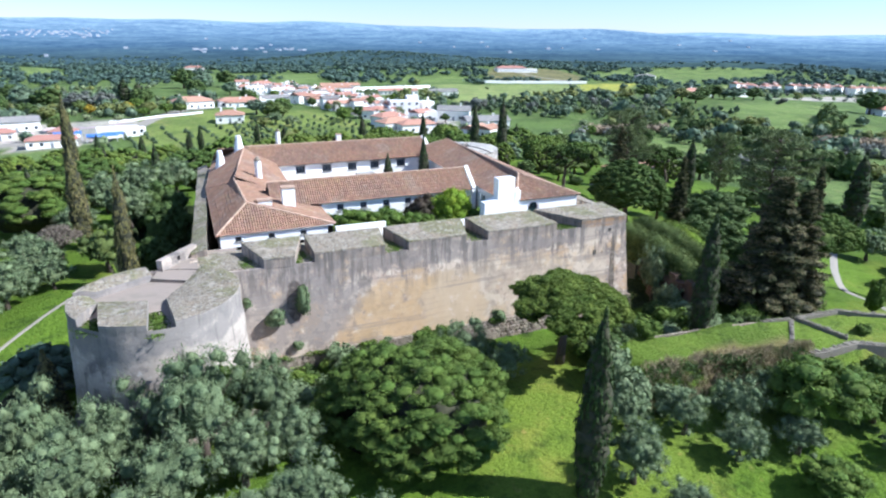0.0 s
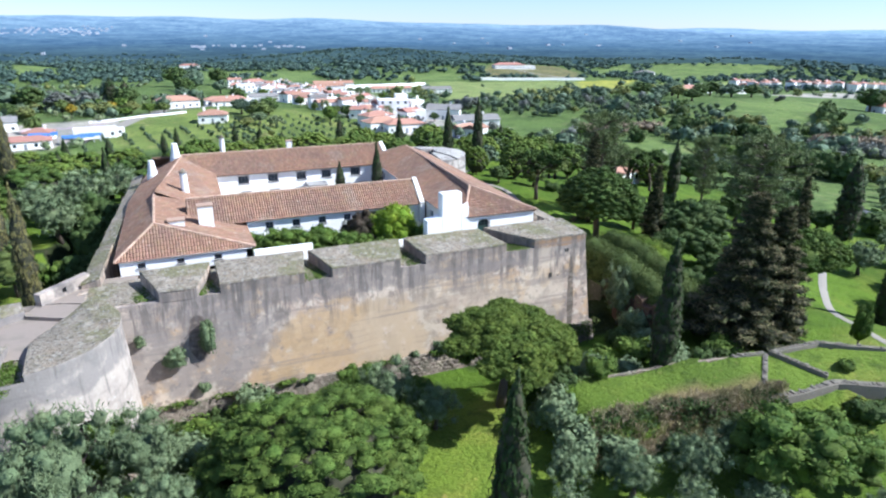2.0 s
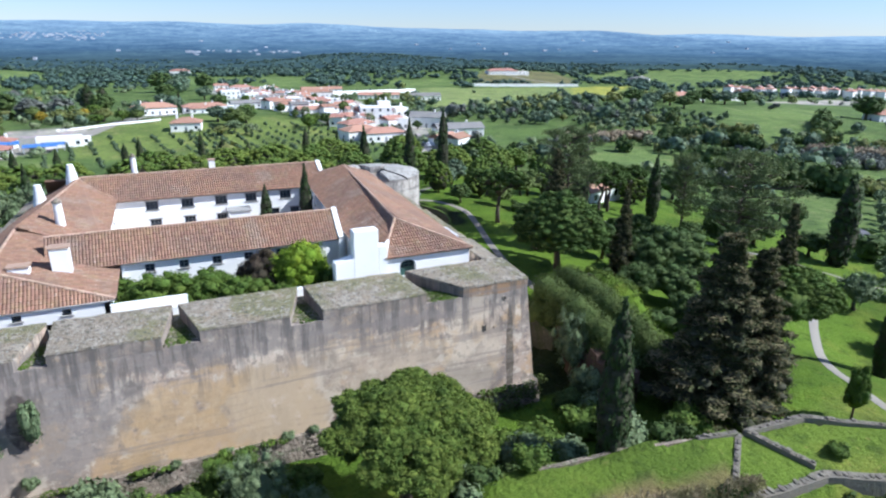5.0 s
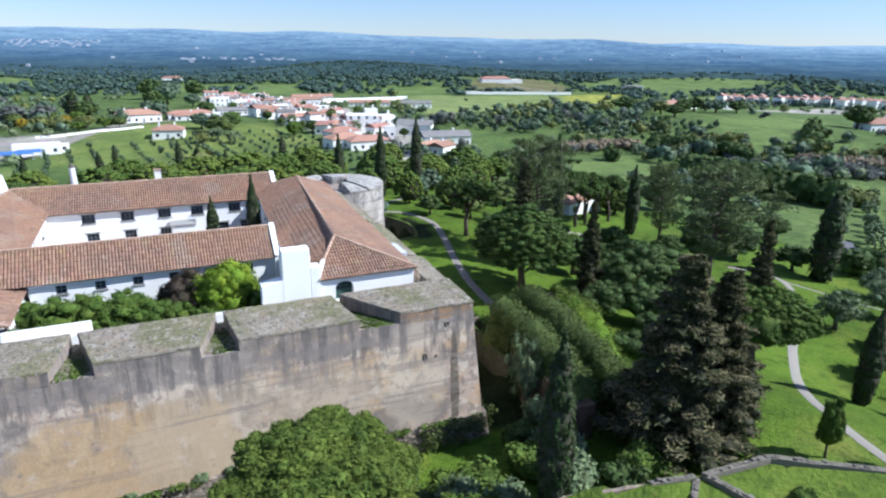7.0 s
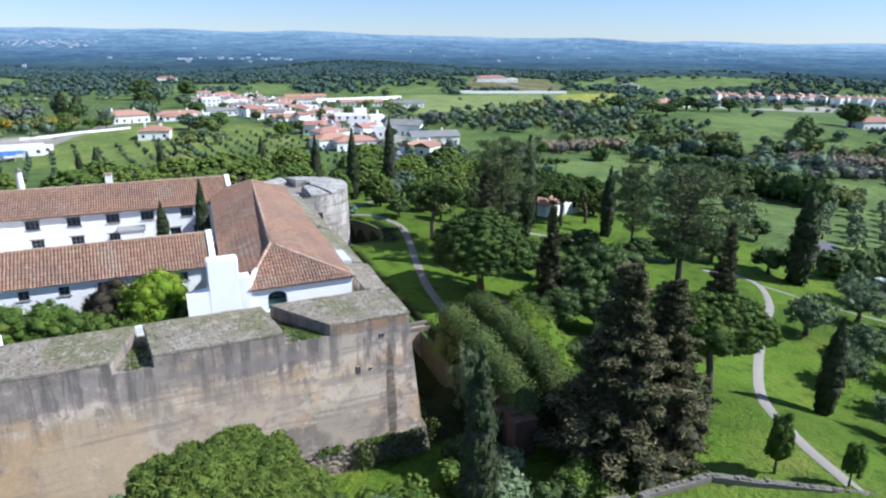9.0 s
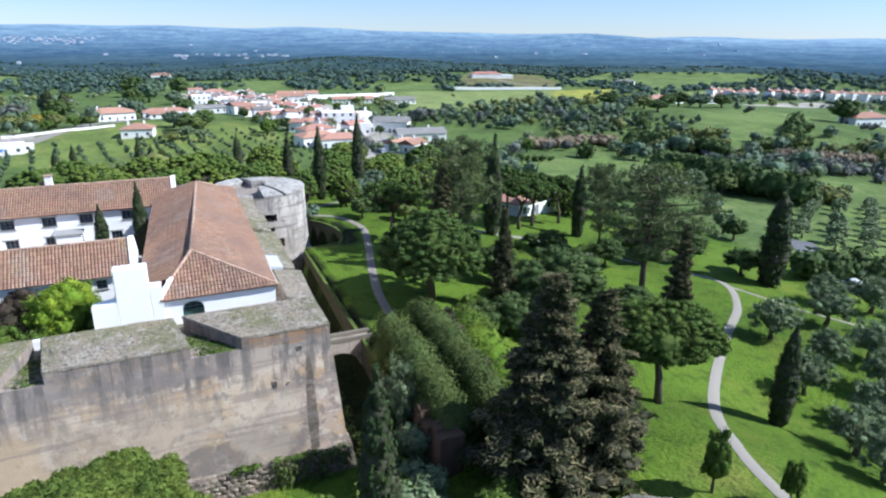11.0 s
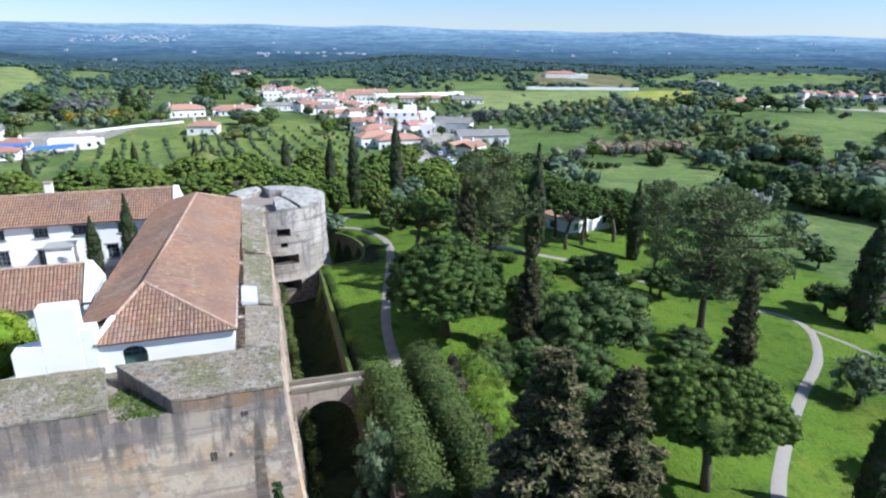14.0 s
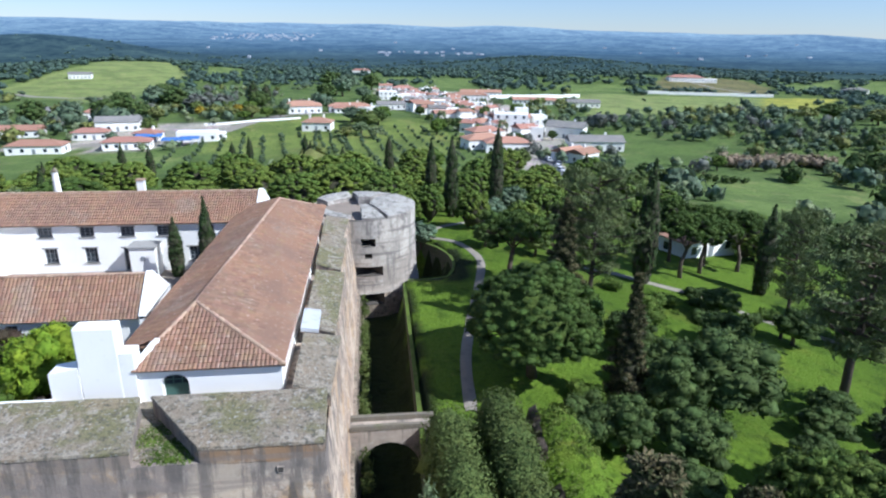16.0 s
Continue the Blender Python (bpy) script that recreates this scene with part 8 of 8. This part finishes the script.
for k in range(60):
    x = g.choice((11, 15, 19.5, 27, 33, 36.5, 42, 46)) + g.gauss(0, 0.9)
    tuft.sprays((x, 52.35, 3.0 + g.uniform(-0.15, 0.1)), (0.4, 0.25, 0.22), 40, 0.13, low=-0.4)
for x0, y0, x1, y1, n in ((9.0, 54.0, 9.8, 56.8, 26), (13.4, 53.8, 14.6, 56.5, 26), (21.6, 53.8, 23.0, 56.8, 34), (29.8, 53.8, 31.5, 56.8, 34), (39.9, 53.8, 42.2, 55.4, 60), (39.2, 55.0, 40.6, 57.0, 26)):
    for k in range(n):
        tuft.sprays((g.uniform(x0, x1), g.uniform(y0, y1), 11.30), (0.45, 0.45, 0.06), 40, 0.085, low=-0.1)
for cx_, cy_, n in ((2.2, 46.6, 22), (2.0, 44.8, 14), (-1.6, 47.2, 14), (-2.2, 46.4, 10)):
    for k in range(n):
        tuft.sprays((cx_ + g.gauss(0, 0.35), cy_ + g.gauss(0, 0.6), 11.06), (0.4, 0.4, 0.06), 40, 0.085, low=-0.1)
tagged(new("wall_grass", tuft.mesh("wall_grass", M["shrub"])), "fresh grass in the embrasures and on ledges", "grass", kind="stuff")
moss = Leaves(203)
for k in range(150):
    y = g.uniform(53, 92)
    moss.sprays((50.1 + g.uniform(-0.1, 0.5), y, g.uniform(0.2, 2.9)), (0.35, 0.6, 0.4), 40, 0.14, low=-1)
for k in range(34):
    moss.sprays((g.choice((44.6, 46.4, 47.6, 48.6)) + g.gauss(0, 0.35), 52.1 + g.uniform(-0.3, 0.1), g.uniform(0.3, 3.0)), (0.6, 0.3, 0.5), 40, 0.14, low=-1)
tagged(new("wall_ivy", moss.mesh("wall_ivy", M["ivy"])), "ivy and weeds at the foot of the wall", "ivy", kind="stuff")

# woods west of the fortress
for x, y, h, w in ((-14, 99, 8.4, 14), (-8, 117, 7.5, 12), (-24, 112, 8, 12), (8, 122, 7, 11)):
    plant("pine_west", x, y, h, w)
for x, y, h, w in ((-3.2, 77, 5, 5.4), (-24, 80, 6, 8), (-14, 66, 4, 5), (-0.6, 86, 4.5, 5), (22, 116, 6, 8), (-30, 92, 7, 9), (-28, 115, 8, 10), (-36, 130, 8, 10), (20, 108, 5, 7)):
    plant("leafy_far", x, y, h, w)
for x, y, h, w in ((-4.5, 103, 6, 8), (-1.5, 95, 5.5, 7), (0.5, 108, 6.5, 8.5), (5, 114, 6, 8), (-7.5, 92, 4.5, 6), (-9.5, 78, 4.0, 5.5), (-12, 71, 4.5, 6), (-15, 77, 5, 7), (-20, 70, 5, 7), (-16.5, 62, 4.5, 6.5), (-19, 55, 5, 7), (-15.5, 49, 4.5, 6), (-21, 63, 5, 7), (-11.5, 75.5, 3.5, 4.5), (-18, 43, 5, 7), (-13.6, 68, 3.6, 5), (-10.6, 82, 4, 6), (-17, 84, 4.5, 6), (-14.5, 57.5, 3.4, 4.6), (-8.2, 74, 3.2, 4.2), (-19, 90, 5, 7), (-12.5, 85, 3.5, 5)):
    plant("olive_east", x, y, h, w, "grey-green olive in the thicket west of the fortress", group="western thicket")
for x, y, h, w in ((3.4, 90, 8.0, 6.5), (2.6, 98, 9.0, 8), (1.5, 82, 6.0, 5), (-3, 112, 7, 9)):
    plant("oak", x, y, h, w, "dark evergreen oak at the edge of the ditch", z=0.2)
rw = random.Random(31)
for k in range(56):        # thickets filling the western slope
    x, y = rw.uniform(-48, -1), rw.uniform(52, 138)
    if fort_gap(x, y) > 4.5 and not (x > -19 and 64 < y < 106):
        h = rw.uniform(2.6, 6.5)
        plant(rw.choice(("leafy_far", "oak_far", "oak_far", "olive_far", "olive_far")), x, y, h, h * rw.uniform(1.1, 1.5), "tree in the thicket west of the fortress", group="western thicket")
plant("greyshrub", 54.2, 51.5, 3.4, 3.6, "rounded grey shrub at the ditch edge")
plant("bare", -8.6, 84.0, 4.2, 5.5)
for x, y, h in ((-13, 98, 9), (2, 128, 9), (-8, 150, 9)):
    plant("cypress_far", x, y, h, 2.0)
# under and between the eastern trees
for x, y, h, w in ((78.4, 68.4, 6.8, 9.6), (90, 88, 3.5, 5), (68, 62.5, 4.0, 4.6), (73.4, 66.6, 5.4, 5.6), (86, 80, 4, 5), (72.2, 61, 4.4, 5.6), (70.4, 57.4, 2.8, 4.0), (74.6, 70.6, 4.6, 5.4), (96, 83, 4, 5), (104, 84, 5, 7), (112, 84, 5, 7), (118, 78, 4, 6), (74, 76, 4.5, 5), (86.5, 66.0, 2.8, 4.6), (89.6, 69.2, 2.6, 4.4), (83.2, 62.6, 2.4, 4.0), (80.0, 60.0, 2.4, 3.8), (92.6, 66.4, 2.2, 3.6), (76.6, 57.0, 2.6, 4.0)):
    plant("oak", x, y, h, w)
for x, y, h, w in ((120, 66, 4.5, 6), (112, 60, 5, 6.5), (118, 54, 5, 7), (124, 62, 5, 7), (108, 52, 4.5, 6), (103, 47, 4.5, 6), (113, 46, 5, 7), (86, 37, 4, 5), (94, 36, 4, 5)):
    plant("olive_east", x, y, h, w)
for x, y, h, w in ((70.0, 38.9, 4.6, 2.1), (73.6, 36.0, 3.4, 1.5)):
    plant("leafy", x, y, h, w, "small pale-leaved tree beside the gravel path")
for x, y, h, w in ((66.5, 57, 2.0, 3.0), (69.5, 56, 2.4, 3.4), (67.5, 52, 2.4, 3.2), (82, 88, 2, 3), (90, 93, 1.6, 2.4), (79, 92, 1.6, 2.4), (74, 98, 2, 3), (100, 72, 1.8, 2.4), (66, 66, 2.2, 3.0), (84.5, 89.5, 1.5, 2.4), (87.2, 86.4, 1.7, 2.6), (91.5, 85.0, 1.4, 2.2), (94.2, 87.6, 1.6, 2.4), (97.5, 89.5, 1.5, 2.2), (88.6, 90.6, 1.3, 2.0), (80.6, 84.5, 1.6, 2.4), (64.6, 61.4, 1.7, 2.4), (67.2, 68.2, 1.8, 2.8)):
    plant("shrub", x, y, h, w)
for x, y, h, w in ((60, 116, 4, 5), (66, 112, 4, 5), (56, 112, 4, 5), (78, 118, 5, 7), (72, 108, 4, 6), (84, 124, 6, 8), (94, 122, 5, 7), (110, 112, 4, 7)):
    plant("pine_far", x, y, h + 1.5, w)
for x, y, h, w in ((95.6, 84.6, 14.5, 6.5), (109, 88, 9, 7)):
    plant("airy", x, y, h, w)

# the rough stones that stand out of the rampart's footing
FOOT = []
for me in STONES:
    m2 = me.copy()
    m2.name = "footing_stone"
    m2.materials[0] = M["rubblestone"]
    FOOT.append(m2)
rs = random.Random(55)
for i in range(38):
    for j in range(8):
        x, z = 30.0 + i * 0.49 + rs.uniform(-0.1, 0.1) + 0.24 * (j % 2), 0.25 + j * 0.34 + rs.uniform(-0.05, 0.05)
        if rs.random() < 0.06:
            continue
        ob = part_mesh("stone", FOOT[rs.randrange(4)], wall_front)
        ob.matrix_local = pose(x, 52.44 - (2.95 - z) * 0.108 + rs.uniform(-0.03, 0.06), z, 90 + rs.uniform(-9, 9), rs.uniform(-12, 12), rs.uniform(-9, 9)) @ Matrix.Diagonal((rs.uniform(1.0, 1.55), rs.uniform(0.55, 0.9), rs.uniform(0.9, 1.3), 1))
